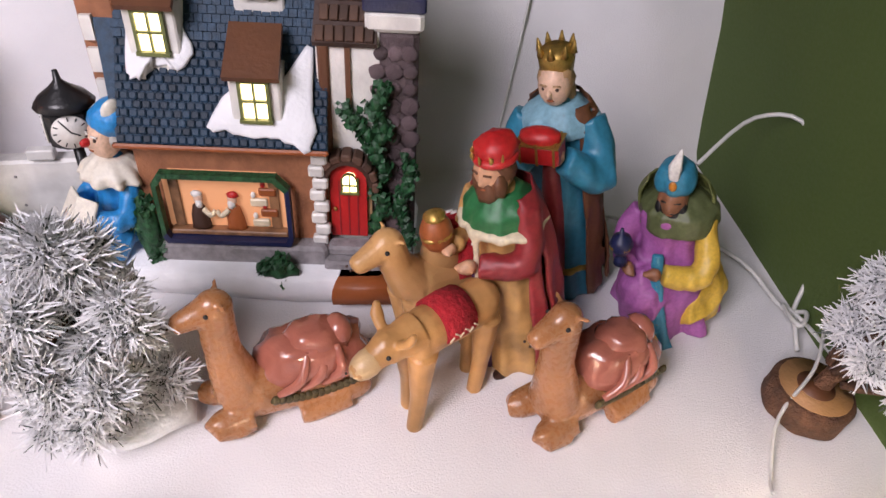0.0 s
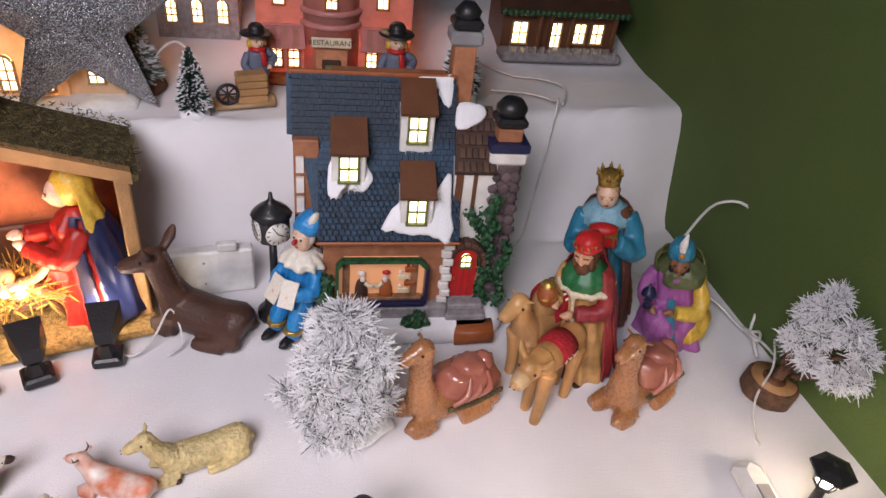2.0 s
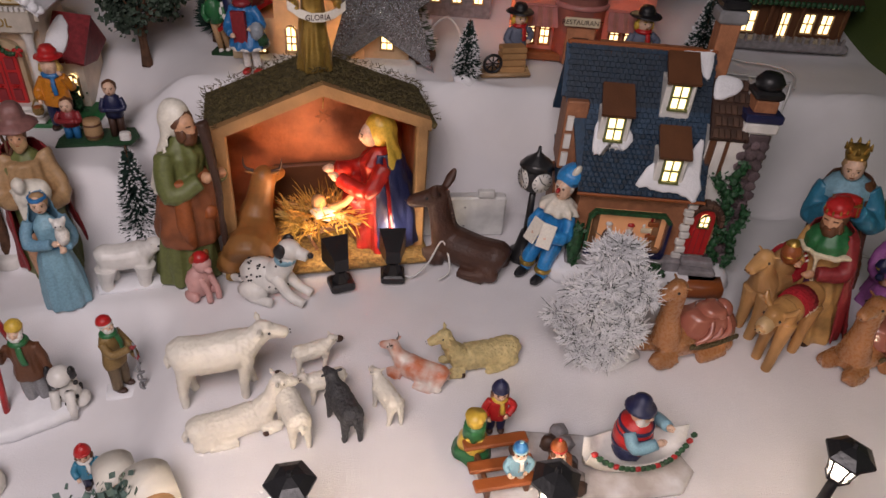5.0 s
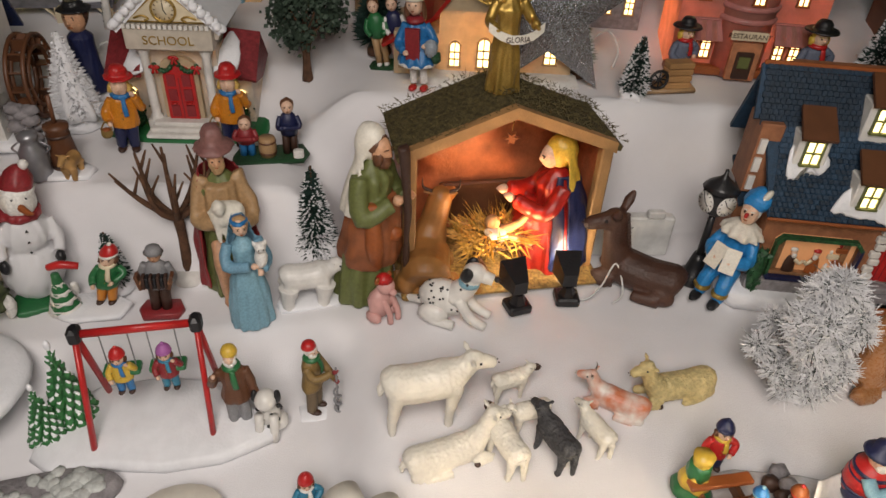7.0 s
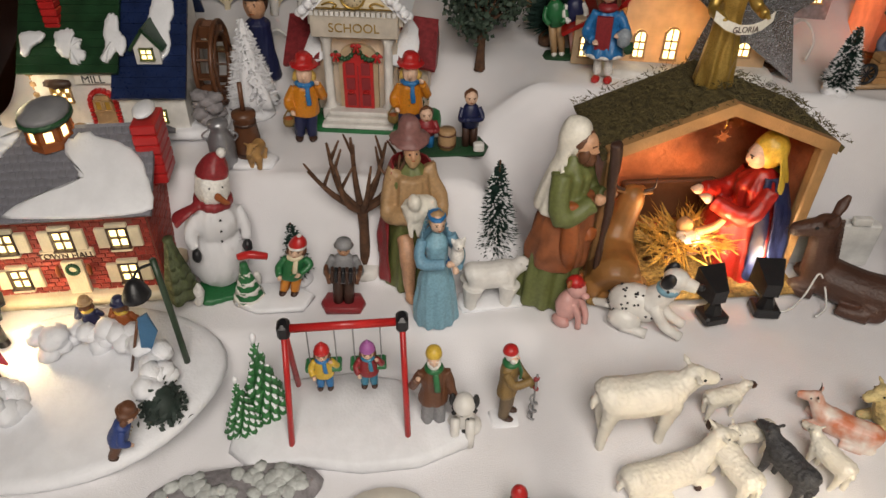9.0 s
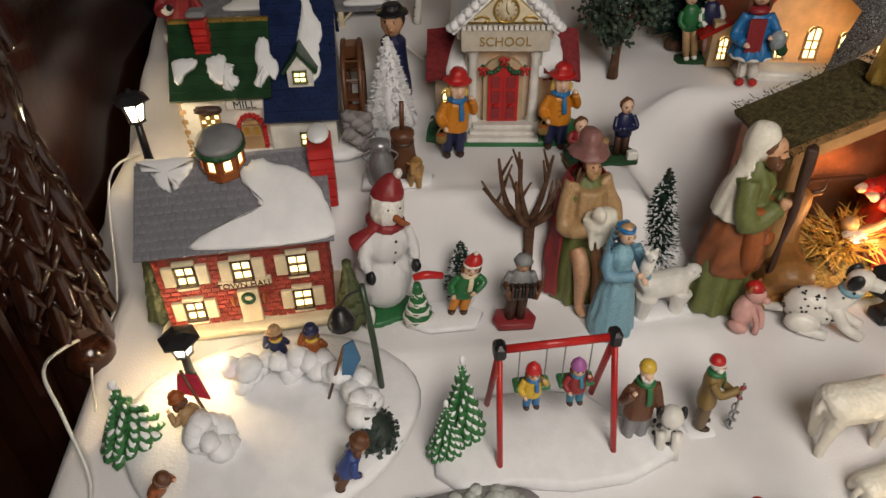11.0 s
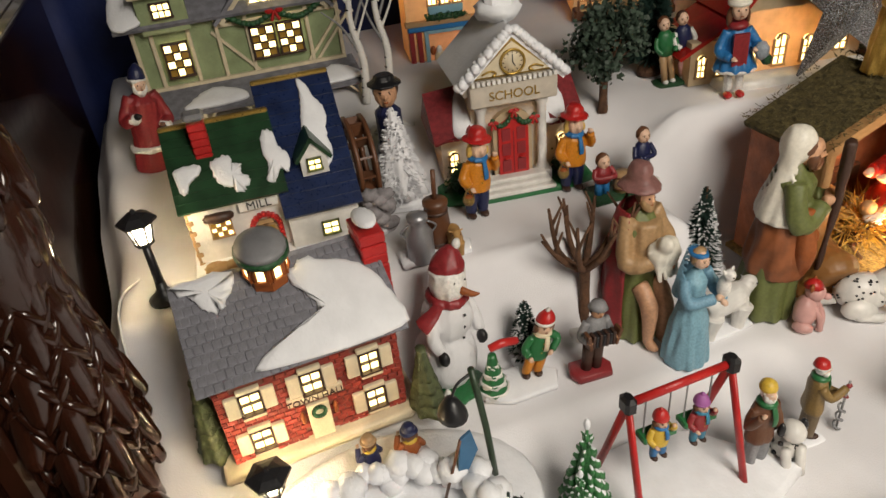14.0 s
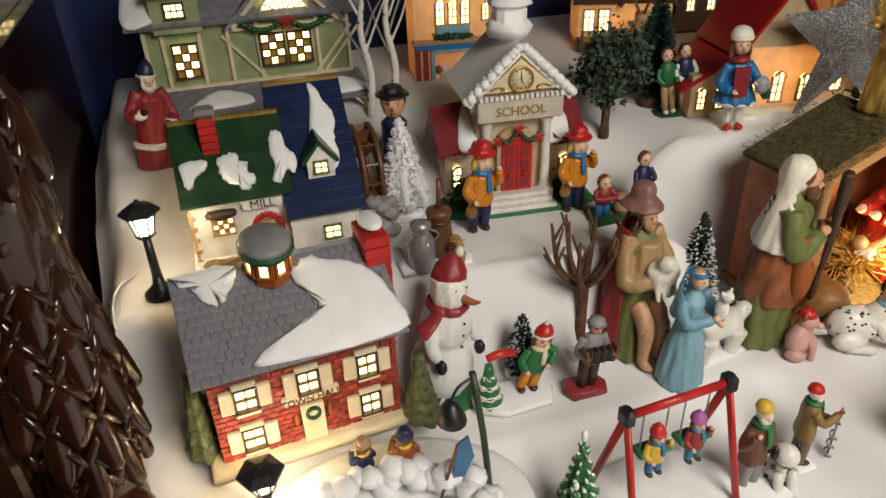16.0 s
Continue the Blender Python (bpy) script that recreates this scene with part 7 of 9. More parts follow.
def frosted_pine(x, y, z, base, clumps, label, seed, lean=0, tip=0, r=0.0155):
    t = thing("frosted_tree", (x, y, z), 0, label, "tree", "frosted trees")
    rnd = random.Random(seed)
    if base:
        s = Shape()
        s.lathe([(base * 0.98, 0), (base, 0.003), (base, 0.015), (base * 0.93, 0.018)], bark, seg=26, folds=7, amp=0.03)
        s.lathe([(base * 0.86, 0.0175), (base * 0.86, 0.0188)], light_wood, seg=24)
        s.lathe([(base * 0.45, 0.0185), (base * 0.45, 0.0193)], brown, seg=20)
        part("base", s, t, "bark edged wooden slice", at=pose(0, 0, 0, tip * 0.35, lean * 0.35, 0))
    else:
        s = Shape()
        s.ball((0.012, 0.0, 0.006), (0.03, 0.022, 0.012), snow, lumps=0.3)
        part("base", s, t, "snowy mound base")
    s = Shape()
    cs = [Vector(c) for c in clumps]
    top = max(cs, key=lambda c: c.z)
    s.tube([(0, 0, 0.004), (cs[0].x * 0.3, cs[0].y * 0.3, 0.03), top * 0.95], [0.007, 0.005, 0.002], bark, 8)
    for c in cs:
        s.tube([(c.x * 0.3, c.y * 0.3, c.z * 0.6), c], [0.0025, 0.0015], bark, 6, 2)
    part("trunk", s, t)
    s = Shape()
    for c in cs:
        for i in range(640):
            d = Vector([rnd.gauss(0, 1) for _ in range(3)]).normalized()
            o = c + Vector([rnd.gauss(0, r * 0.22) for _ in range(3)])
            l = r * rnd.uniform(0.5, 0.9)
            e = d.orthogonal().normalized() * 0.00036
            f = d.cross(e.normalized()) * 0.00036
            mid, q = o + d * l * 0.22, o + d * l
            s.put([o - e, o + e, mid + e, mid - e], [(0, 1, 2, 3)], frost_dark, True)
            s.put([mid - e * 1.4, mid + e * 1.4, q + e * 0.7, q - e * 0.7, mid - f * 1.4, mid + f * 1.4, q], [(0, 1, 2, 3), (4, 5, 6)], frost if rnd.random() < 0.93 else frost_dark, True)
    part("crown", s, t, "clumps of white frosted needles")


rnd = random.Random(12)
front = []
for k in range(64):
    u = rnd.random()
    a = rnd.uniform(0, 6.283)
    rr = 0.043 * math.sin(math.pi * (0.22 + 0.72 * u)) * (0.1 + 0.9 * rnd.random())
    front.append((rr * math.cos(a), rr * math.sin(a) * 0.8, 0.022 + 0.102 * u))
frosted_pine(0.008, 0.348, 0.0, 0, front, "white frosted artificial pine leaning on the cloth", 21)
side = []
for k in range(36):
    a, b = rnd.uniform(0, 6.283), rnd.uniform(-1, 1)
    side.append((0.035 + 0.034 * math.cos(a) * math.sqrt(1 - b * b) - 0.004, -0.022 + 0.034 * math.sin(a) * math.sqrt(1 - b * b), 0.073 + 0.040 * b))
frosted_pine(0.388, 0.266, 0.0, 0.024, side, "frosted pine on a bark edged wooden slice", 22, 10, 10)


def leafy_tree(x, y, h, label, seed):
    t = thing("leafy_tree", (x, y, ground(x, y) - 0.002), 0, label, "tree", "small trees")
    rnd = random.Random(seed)
    s = Shape()
    tips = []
    for k in range(4):
        s.tube([(0.003 * math.cos(k * 1.6), 0.003 * math.sin(k * 1.6), 0), (0.002 * math.cos(k * 2), 0.002 * math.sin(k * 2), h * 0.3), (0.01 * math.cos(k * 1.6), 0.01 * math.sin(k * 1.6), h * 0.55)], [0.0035, 0.003, 0.002], bark, 7)
        for j in range(5):
            a = k * 1.6 + rnd.uniform(-0.8, 0.8)
            p = Vector((rnd.uniform(0.014, 0.042) * math.cos(a), rnd.uniform(0.014, 0.036) * math.sin(a), h * rnd.uniform(0.5, 0.95)))
            s.tube([(0.008 * math.cos(k * 1.6), 0.008 * math.sin(k * 1.6), h * 0.48), p], [0.0016, 0.0006], bark, 5, 2)
            tips.append(tuple(p))
    part("trunk", s, t)
    part("crown", leaf_clump(t, tips, 0.0065, 2300, seed, C("grey_green_leaf", (0.045, 0.075, 0.05), 0.6, 0.5), spread=0.0075), t)


leafy_tree(-0.394, 0.762, 0.112, "small artificial tree with dusty green leaves", 5)


def bare_tree():
    t = thing("bare_tree", (-0.5245, 0.573, 0.0), 0, "bare brown twig tree on a white round base", "tree")
    s = Shape()
    s.lathe([(0.017, 0), (0.0175, 0.002), (0.0175, 0.010), (0.016, 0.012)], white, seg=24)
    part("base", s, t, "white round base")
    s = Shape()
    s.tube([(0, 0, 0.01), (0.001, 0, 0.05), (0, 0, 0.078)], [0.0058, 0.0045, 0.0055], bark, 10)
    part("trunk", s, t)
    rnd = random.Random(6)
    for k in range(8):
        a = k * 0.785 + 0.2
        s = Shape()
        d = Vector((math.cos(a), math.sin(a) * 0.7, 0))
        z = rnd.uniform(0.118, 0.142)
        end = d * rnd.uniform(0.028, 0.05) + Vector((0, 0, z))
        mid = d * 0.024 + Vector((0, 0, 0.092))
        s.tube([(0, 0, 0.072), mid, end], [0.0038, 0.0028, 0.0012], bark, 7)
        for j in range(2):
            q = mid.lerp(end, 0.4 + 0.25 * j)
            s.tube([q, q + Vector((rnd.uniform(-0.012, 0.012), rnd.uniform(-0.008, 0.008), 0.02))], [0.0018, 0.0009], bark, 6, 2)
        part("branch", s, t)


bare_tree()


def birches():
    for x, y, seed in ((-0.630, 0.892, 1), (-0.598, 0.902, 2)):
        t = thing("birch_tree", (x, y, ground(x, y) - 0.002), 0, "slim white birch with dark bands and bare twigs", "tree", "birch trees")
        rnd = random.Random(seed)
        s = Shape()
        pts = [(0, 0, 0), (0.004, 0, 0.05), (-0.004, 0, 0.10), (0.006, 0, 0.16), (0.012 if seed == 1 else 0.02, 0, 0.22)]
        s.tube(pts, [0.005, 0.0045, 0.0035, 0.0025, 0.0014], white, 8)
        for k in range(18):
            z = 0.008 + k * 0.011
            i = min(3, int(z / 0.055))
            x0 = pts[i][0] + (pts[i + 1][0] - pts[i][0]) * ((z - pts[i][2]) / (pts[i + 1][2] - pts[i][2]))
            s.lathe([(0.0048 - 0.014 * z, 0), (0.0049 - 0.014 * z, 0.0016)], black, (x0, 0, z), 8, squash=0.9)
        part("trunk", s, t)
        for k in range(9):
            s = Shape()
            z = 0.06 + 0.015 * k
            d = rnd.choice((-1, 1))
            s.tube([(0, 0, z), (d * 0.014, rnd.uniform(-0.01, 0.01), z + 0.03), (d * rnd.uniform(0.02, 0.04), rnd.uniform(-0.015, 0.015), z + rnd.uniform(0.05, 0.08))], [0.0018, 0.0013, 0.0006], white if k % 2 else grey, 6)
            part("branch", s, t)


birches()


# ---- small painted people of ceramic, each one plain mesh ----
def child(coat, legs, hat, scarf=None, hair=None, brim=1.0, h_mat=None, basket=True, tone=None, lift=True, skirt=False, cap=None):
    """A child figure of height 1."""
    s = Shape()
    for k in (-1, 1):
        s.tube([(k * 0.07, 0, 0.38), (k * 0.07, -0.01, 0.2), (k * 0.075, 0, 0.05)], [0.075, 0.068, 0.06], legs, 10)
        s.ball((k * 0.08, -0.03, 0.025), (0.055, 0.085, 0.035), umber, seg=10)
    if skirt:
        s.lathe([(0.19, 0.26), (0.185, 0.3), (0.12, 0.5)], coat, (0, 0, 0), 26, 9, 0.08)
    s.lathe([(0.155, 0.30), (0.16, 0.36), (0.14, 0.5), (0.13, 0.6), (0.07, 0.66)], coat, (0, 0, 0), 22, 5, 0.04, 0.8)
    if scarf:
        s.lathe([(0.10, 0), (0.118, 0.025), (0.10, 0.055)], scarf, (0, -0.01, 0.63), 16)
        s.tube([(0.03, -0.11, 0.64), (0.04, -0.135, 0.54), (0.05, -0.13, 0.45)], [0.03, 0.035, 0.035], scarf, 8, 3, 0.4)
    face(s, 0.755, 0.098, -0.02, hair=hair or blond, tone=tone or pale)
    for k in (-1, 1):
        s.ball((k * 0.1, 0.0, 0.72), (0.035, 0.05, 0.06), hair or blond, lumps=0.4, seg=10)
    if cap:
        s.lathe([(0.115, 0), (0.12, 0.03), (0.105, 0.08), (0.06, 0.14), (0.02, 0.16)], hat, (0, 0.01, 0.80), 18)
        s.ball((0, 0.01, 0.965), 0.032, cap, seg=10)
        s.lathe([(0.118, 0), (0.126, 0.02), (0.116, 0.04)], cap, (0, 0.005, 0.795), 18)
    else:
        s.lathe([(0.175 * brim, 0.0), (0.165 * brim, 0.018), (0.105, 0.03), (0.10, 0.09), (0.07, 0.13), (0.02, 0.14)], hat, (0, 0.0, 0.84), 20, 3, 0.04)
    a1 = (-0.15, -0.13, 0.40)
    arm(s, -1, coat, a1, (-0.19, -0.03, 0.46), (0.12, 0, 0.6), 0.05, tone or pale)
    arm(s, 1, coat, (0.15, -0.12, 0.68) if lift else (0.12, -0.14, 0.46), (0.21, -0.03, 0.52), (0.12, 0, 0.6), 0.05, tone or pale)
    if basket:
        s.lathe([(0.05, 0), (0.066, 0.03), (0.062, 0.08)], C("wicker", (0.45, 0.28, 0.08), 0.6, 0.5, scale=300, bump=0.9), (-0.19, -0.16, 0.24), 14)
        s.tube([(-0.25, -0.16, 0.32), (-0.19, -0.16, 0.41), (-0.13, -0.16, 0.32)], 0.010, MATS["wicker"], 6)
        s.ball((-0.19, -0.16, 0.32), (0.055, 0.055, 0.02), rust, seg=10)
    buttons(s, 3, 0.42, 0.56, -0.125, 0.010, gold)
    return s


put_figure("child_figurine", child(orange, navy, red, blue), -0.582, 0.682, 0.095, "child figurine in orange coat and red hat with basket", 5, 4, group="children at the school")
put_figure("child_figurine", child(orange, navy, red, blue), -0.476, 0.684, 0.093, "child figurine in orange coat and red hat by the school steps", -5, 2, group="children at the school")


def girl_with_skates():
    s = Shape()
    for k in (-1, 1):
        s.tube([(k * 0.05, 0, 0.3), (k * 0.055, 0, 0.06)], [0.045, 0.04], white, 10, 2)
        s.ball((k * 0.06, -0.03, 0.025), (0.045, 0.07, 0.028), red, seg=10)
    s.lathe([(0.20, 0.26), (0.205, 0.29), (0.11, 0.5), (0.105, 0.6), (0.05, 0.68)], blue, (0, 0, 0), 30, 10, 0.08, 0.85)
    s.lathe([(0.208, 0.255), (0.212, 0.275), (0.205, 0.29)], white, (0, 0, 0), 30, 10, 0.08, 0.85)
    s.slab([(-0.08, 0.34), (0.06, 0.34), (0.075, 0.62), (-0.07, 0.62)], -0.15, -0.11, deep_red)
    s.lathe([(0.09, 0), (0.1, 0.025), (0.08, 0.05)], deep_red, (0, 0, 0.64), 16)
    face(s, 0.80, 0.082, -0.02, hair=brown, tone=pale)
    for k in (-1, 1):
        s.ball((k * 0.085, 0.01, 0.73), (0.03, 0.04, 0.09), brown, seg=10)
    s.ball((0, 0.02, 0.88), (0.105, 0.10, 0.075), wool, seg=18)
    s.lathe([(0.105, 0), (0.112, 0.02), (0.104, 0.04)], wool, (0, 0.0, 0.84), 18)
    arm(s, -1, blue, (-0.09, -0.15, 0.42), (-0.18, -0.04, 0.46), (0.1, 0, 0.62), 0.045, pale)
    arm(s, 1, blue, (0.14, -0.14, 0.48), (0.19, -0.03, 0.48), (0.1, 0, 0.62), 0.045, pale)
    s.ball((0.19, -0.16, 0.46), (0.07, 0.06, 0.08), C("skate_grey", (0.32, 0.36, 0.40), 0.4), lumps=0.3)
    s.ball((0.24, -0.16, 0.38), (0.05, 0.05, 0.05), leaf, lumps=0.4)
    put_figure("girl_figurine", s, -0.275, 0.697, 0.116, "girl figurine in blue coat and red scarf with skates", -24, -4, z=0.143)


girl_with_skates()


def couple():
    s = Shape()
    s.plate([(-0.3, -0.15), (0.3, -0.15), (0.34, 0.0), (0.3, 0.17), (-0.3, 0.17), (-0.34, 0)], 0, 0.05, leaf)
    for x, top, leg, hr in ((-0.12, green, tan, brown), (0.13, navy, pink, umber)):
        for k in (-1, 1):
            s.tube([(x + k * 0.05, 0, 0.05), (x + k * 0.05, 0, 0.5)], [0.045, 0.055], leg, 8, 2)
            s.ball((x + k * 0.05, -0.03, 0.06), (0.04, 0.06, 0.03), white, seg=8)
        s.lathe([(0.10, 0.44), (0.115, 0.6), (0.10, 0.72), (0.05, 0.78)], top, (x, 0, 0), 16, squash=0.75)
        for k in (-1, 1):
            s.tube([(x + k * 0.1, 0, 0.7), (x + k * 0.14, -0.04, 0.58), (x + k * 0.08, -0.1, 0.5)], 0.035, top if x < 0 else white, 8)
        face(s, 0.865, 0.075, -0.01, x, hair=hr, tone=pale)
    put_figure("couple_figurine", s, -0.296, 0.765, 0.083, "standing couple figurine on a green oval base", -12, -10)


couple()


def trio():
    s = Shape()
    s.plate([(-0.6, -0.25), (0.5, -0.25), (0.6, 0.0), (0.5, 0.3), (-0.5, 0.3), (-0.6, 0)], 0, 0.07, leaf)
    for x, top, leg, hh, hr in ((-0.36, deep_red, blue, 0.7, brown), (0.30, navy, umber, 1.0, brown)):
        for k in (-1, 1):
            s.tube([(x + k * 0.06, 0, 0.06), (x + k * 0.06, 0, 0.45 * hh)], 0.06, leg, 8, 2)
        s.lathe([(0.13, 0.4 * hh), (0.14, 0.55 * hh), (0.11, 0.72 * hh), (0.05, 0.78 * hh)], top, (x, 0, 0), 16, squash=0.8)
        for k in (-1, 1):
            s.tube([(x + k * 0.12, 0, 0.7 * hh), (x + k * 0.16, -0.08, 0.55 * hh), (x * 0.7, -0.16, 0.58 * hh)], 0.04, top, 8)
        face(s, 0.86 * hh, 0.095, -0.01, x, hair=hr, tone=pale)
    s.lathe([(0.12, 0.06), (0.14, 0.2), (0.13, 0.36), (0.12, 0.38)], tan, (-0.05, -0.05, 0), 14)
    for z in (0.12, 0.3):
        s.lathe([(0.138, z), (0.142, z + 0.03)], brown, (-0.05, -0.05, 0), 14)
    s.box((0.42, -0.18, 0.14), (0.16, 0.12, 0.14), white, bevel=0.02)
    put_figure("children_figurine", s, -0.436, 0.652, 0.066, "two children figurine beside a small barrel", 0)


trio()


def snowman():
    s = Shape()
    s.ball((0, 0, 0.22), (0.24, 0.23, 0.23), sparkle, seg=22)
    s.ball((0, 0, 0.50), (0.19, 0.18, 0.17), sparkle, seg=20)
    s.ball((0, -0.01, 0.73), (0.135, 0.13, 0.13), white, seg=18)
    s.lathe([(0.14, 0), (0.16, 0.03), (0.14, 0.06)], deep_red, (0, 0, 0.61), 18)
    s.tube([(-0.13, -0.05, 0.64), (-0.24, -0.08, 0.62), (-0.32, -0.06, 0.56)], [0.04, 0.06, 0.075], deep_red, 8, 3, 0.4)
    s.lathe([(0.128, 0), (0.12, 0.05), (0.085, 0.10), (0.04, 0.14), (0.01, 0.15)], deep_red, (0.01, 0.02, 0.80), 18, sway=(0.25, 0))
    s.lathe([(0.128, 0), (0.138, 0.015), (0.128, 0.03)], white, (0.01, 0.015, 0.785), 18)
    s.ball((0.09, 0.0, 0.95), 0.036, white, seg=10, lumps=0.2)
    s.tube([(0, -0.13, 0.73), (0.04, -0.2, 0.72), (0.07, -0.24, 0.73)], [0.028, 0.02, 0.005], rust, 8)
    for k in (-1, 1):
        s.ball((k * 0.05, -0.118, 0.78), 0.014, black, seg=8)
        s.tube([(k * 0.17, -0.02, 0.56), (k * 0.22, -0.08, 0.46), (k * 0.2, -0.14, 0.38)], [0.05, 0.05, 0.04], sparkle, 10)
        s.ball((k * 0.2, -0.17, 0.35), (0.04, 0.05, 0.05), black, seg=10)
    for k in range(5):
        s.ball((-0.03 + 0.015 * k, -0.128 + 0.003 * abs(k - 2), 0.672 + 0.006 * abs(k - 2)), 0.008, black, seg=6)
    buttons(s, 3, 0.42, 0.58, -0.18, 0.016, black)
    s.plate([(-0.26, -0.1), (-0.2, -0.26), (0.26, -0.28), (0.28, -0.1), (0.0, 0.2)], -0.02, 0.03, green)
    for x in (-0.24, 0.24):
        s.ball((x, -0.24, 0.09), (0.05, 0.04, 0.09), white, lumps=0.2)
    s.v = [(x * 0.85, y * 0.88, z) for x, y, z in s.v]
    put_figure("snowman_figurine", s, -0.666, 0.570, 0.148, "glittering white snowman with red hat and scarf", 24, 6, z=0.0)


snowman()


def skating_boy():
    s = Shape()
    s.plate([(-0.030, -0.012), (-0.01, -0.02), (0.028, -0.014), (0.034, 0.004), (0.012, 0.018), (-0.022, 0.014)], 0, 0.005, snow)
    for j in range(4):
        s.lathe([(0.0125 - 0.0026 * j, 0), (0.006 - 0.001 * j, 0.011)], green, (-0.02, -0.002, 0.004 + 0.008 * j), 14, 6, 0.1)
        s.lathe([(0.0128 - 0.0026 * j, -0.001), (0.0122 - 0.0026 * j, 0.0025)], white, (-0.02, -0.002, 0.004 + 0.008 * j), 14, 6, 0.12)
    put = child(green, orange, red, cream, brown, basket=False, cap=white, lift=False)
    n = len(s.v)
    for f, k, fl in zip(put.f, put.m, put.flat):
        s.put([], [], put.mats[k])
        s.f.append([n + i for i in f])
        s.m.append(s.mats.index(put.mats[k]))
        s.flat.append(fl)
    s.v += [(0.012 + (x + 0.25 * z) * 0.062, 0.004 + y * 0.062, 0.005 + z * 0.062) for x, y, z in put.v]
    s.tube([(0.0, 0.0, 0.046), (-0.012, -0.004, 0.050), (-0.022, -0.004, 0.047)], [0.003, 0.0035, 0.003], red, 8)
    put_figure("skating_child_figurine", s, -0.610, 0.536, 1.12, "skating child figurine with small snowy tree on base", -8, z=0.002)


skating_boy()


def accordion_man():
    s = Shape()
    s.plate([(-0.2, -0.14), (0.2, -0.14), (0.26, 0.0), (0.2, 0.16), (-0.2, 0.16), (-0.26, 0)], 0, 0.09, deep_red)
    for k in (-1, 1):
        s.tube([(k * 0.06, 0, 0.08), (k * 0.06, 0, 0.46)], [0.06, 0.065], umber, 8, 2)
    s.lathe([(0.12, 0.42), (0.13, 0.6), (0.11, 0.74), (0.05, 0.8)], grey, (0, 0, 0), 16, squash=0.75)
    arm(s, -1, grey, (-0.17, -0.14, 0.60), (-0.18, -0.02, 0.58), r=0.045)
    arm(s, 1, grey, (0.17, -0.14, 0.60), (0.18, -0.02, 0.58), r=0.045)
    for k in range(7):
        s.box((-0.12 + 0.04 * k, -0.15, 0.60), (0.034, 0.10, 0.17 - 0.02 * (k % 2)), black if k % 2 else umber, bevel=0.006)
    for k in (-1, 1):
        s.box((k * 0.17, -0.15, 0.61), (0.04, 0.12, 0.2), brown, (0, k * 12, 0), 0.008)
    face(s, 0.87, 0.075, -0.01, hair=umber, tone=skin)
    s.lathe([(0.11, 0), (0.085, 0.03), (0.08, 0.06), (0.02, 0.08)], grey, (0, -0.01, 0.915), 14)
    put_figure("accordion_player_figurine", s, -0.545, 0.524, 0.080, "accordion player figurine on a dark red base", 0, 4)


accordion_man()


def santa():
    s = Shape()
    robe(s, deep_red, 0.74, 0.2, 0.15, 6, 0.05)
    s.lathe([(0.205, 0), (0.215, 0.03), (0.2, 0.06)], white, (0, 0, 0.2), 26, 6, 0.05, 0.85)
    for k in (-1, 1):
        s.tube([(k * 0.08, 0, 0.22), (k * 0.08, -0.02, 0.05)], [0.08, 0.07], deep_red, 10, 2)
        s.ball((k * 0.08, -0.06, 0.03), (0.065, 0.1, 0.04), black, seg=10)
    face(s, 0.84, 0.075, -0.03, beard=white, tone=pale)
    s.lathe([(0.085, 0), (0.09, 0.03), (0.07, 0.1), (0.02, 0.16)], navy, (0, 0, 0.87), 16, sway=(0.1, 0))
    s.lathe([(0.09, 0), (0.1, 0.02), (0.09, 0.04)], white, (0, 0, 0.865), 16)
    arm(s, -1, deep_red, (-0.15, -0.16, 0.58), (-0.22, -0.04, 0.52), r=0.06, tone=black)
    arm(s, 1, deep_red, (0.13, -0.17, 0.46), (0.22, -0.05, 0.5), r=0.06, tone=black)
    for k in (-1, 1):
        s.ball((k * 0.15, -0.15, 0.56 - 0.05 * (k + 1)), (0.07, 0.06, 0.05), white, lumps=0.3)
    s.ball((0.15, -0.14, 0.14), (0.12, 0.1, 0.2), brown, lumps=0.4)
    s.tube([(0.1, -0.2, 0.5), (0.12, -0.22, 0.1)], 0.03, brown, 8, 1)
    put_figure("santa_figurine", s, -0.872, 0.872, 0.108, "santa figurine in red suit with toy sack", 20, 6)
    s = Shape()
    s.ball((0, 0, 0.03), (0.03, 0.022, 0.022), tan, lumps=0.2)
    s.tube([(-0.024, 0, 0.035), (-0.035, 0, 0.055)], [0.010, 0.008], tan, 8, 2)
    s.ball((-0.042, 0, 0.06), (0.014, 0.009, 0.009), tan)
    for k in (-1, 1):
        s.tube([(-0.036, k * 0.004, 0.066), (-0.034, k * 0.014, 0.084), (-0.04, k * 0.02, 0.096)], [0.002, 0.0016, 0.0008], brown, 6)
        for x in (-0.018, 0.02):
            s.tube([(x, k * 0.012, 0.025), (x, k * 0.012, 0)], 0.005, tan, 8, 1)
    put_figure("reindeer_figurine", s, -0.302, 0.890, 1.0, "brown reindeer figurine before the cottage", 190)


santa()


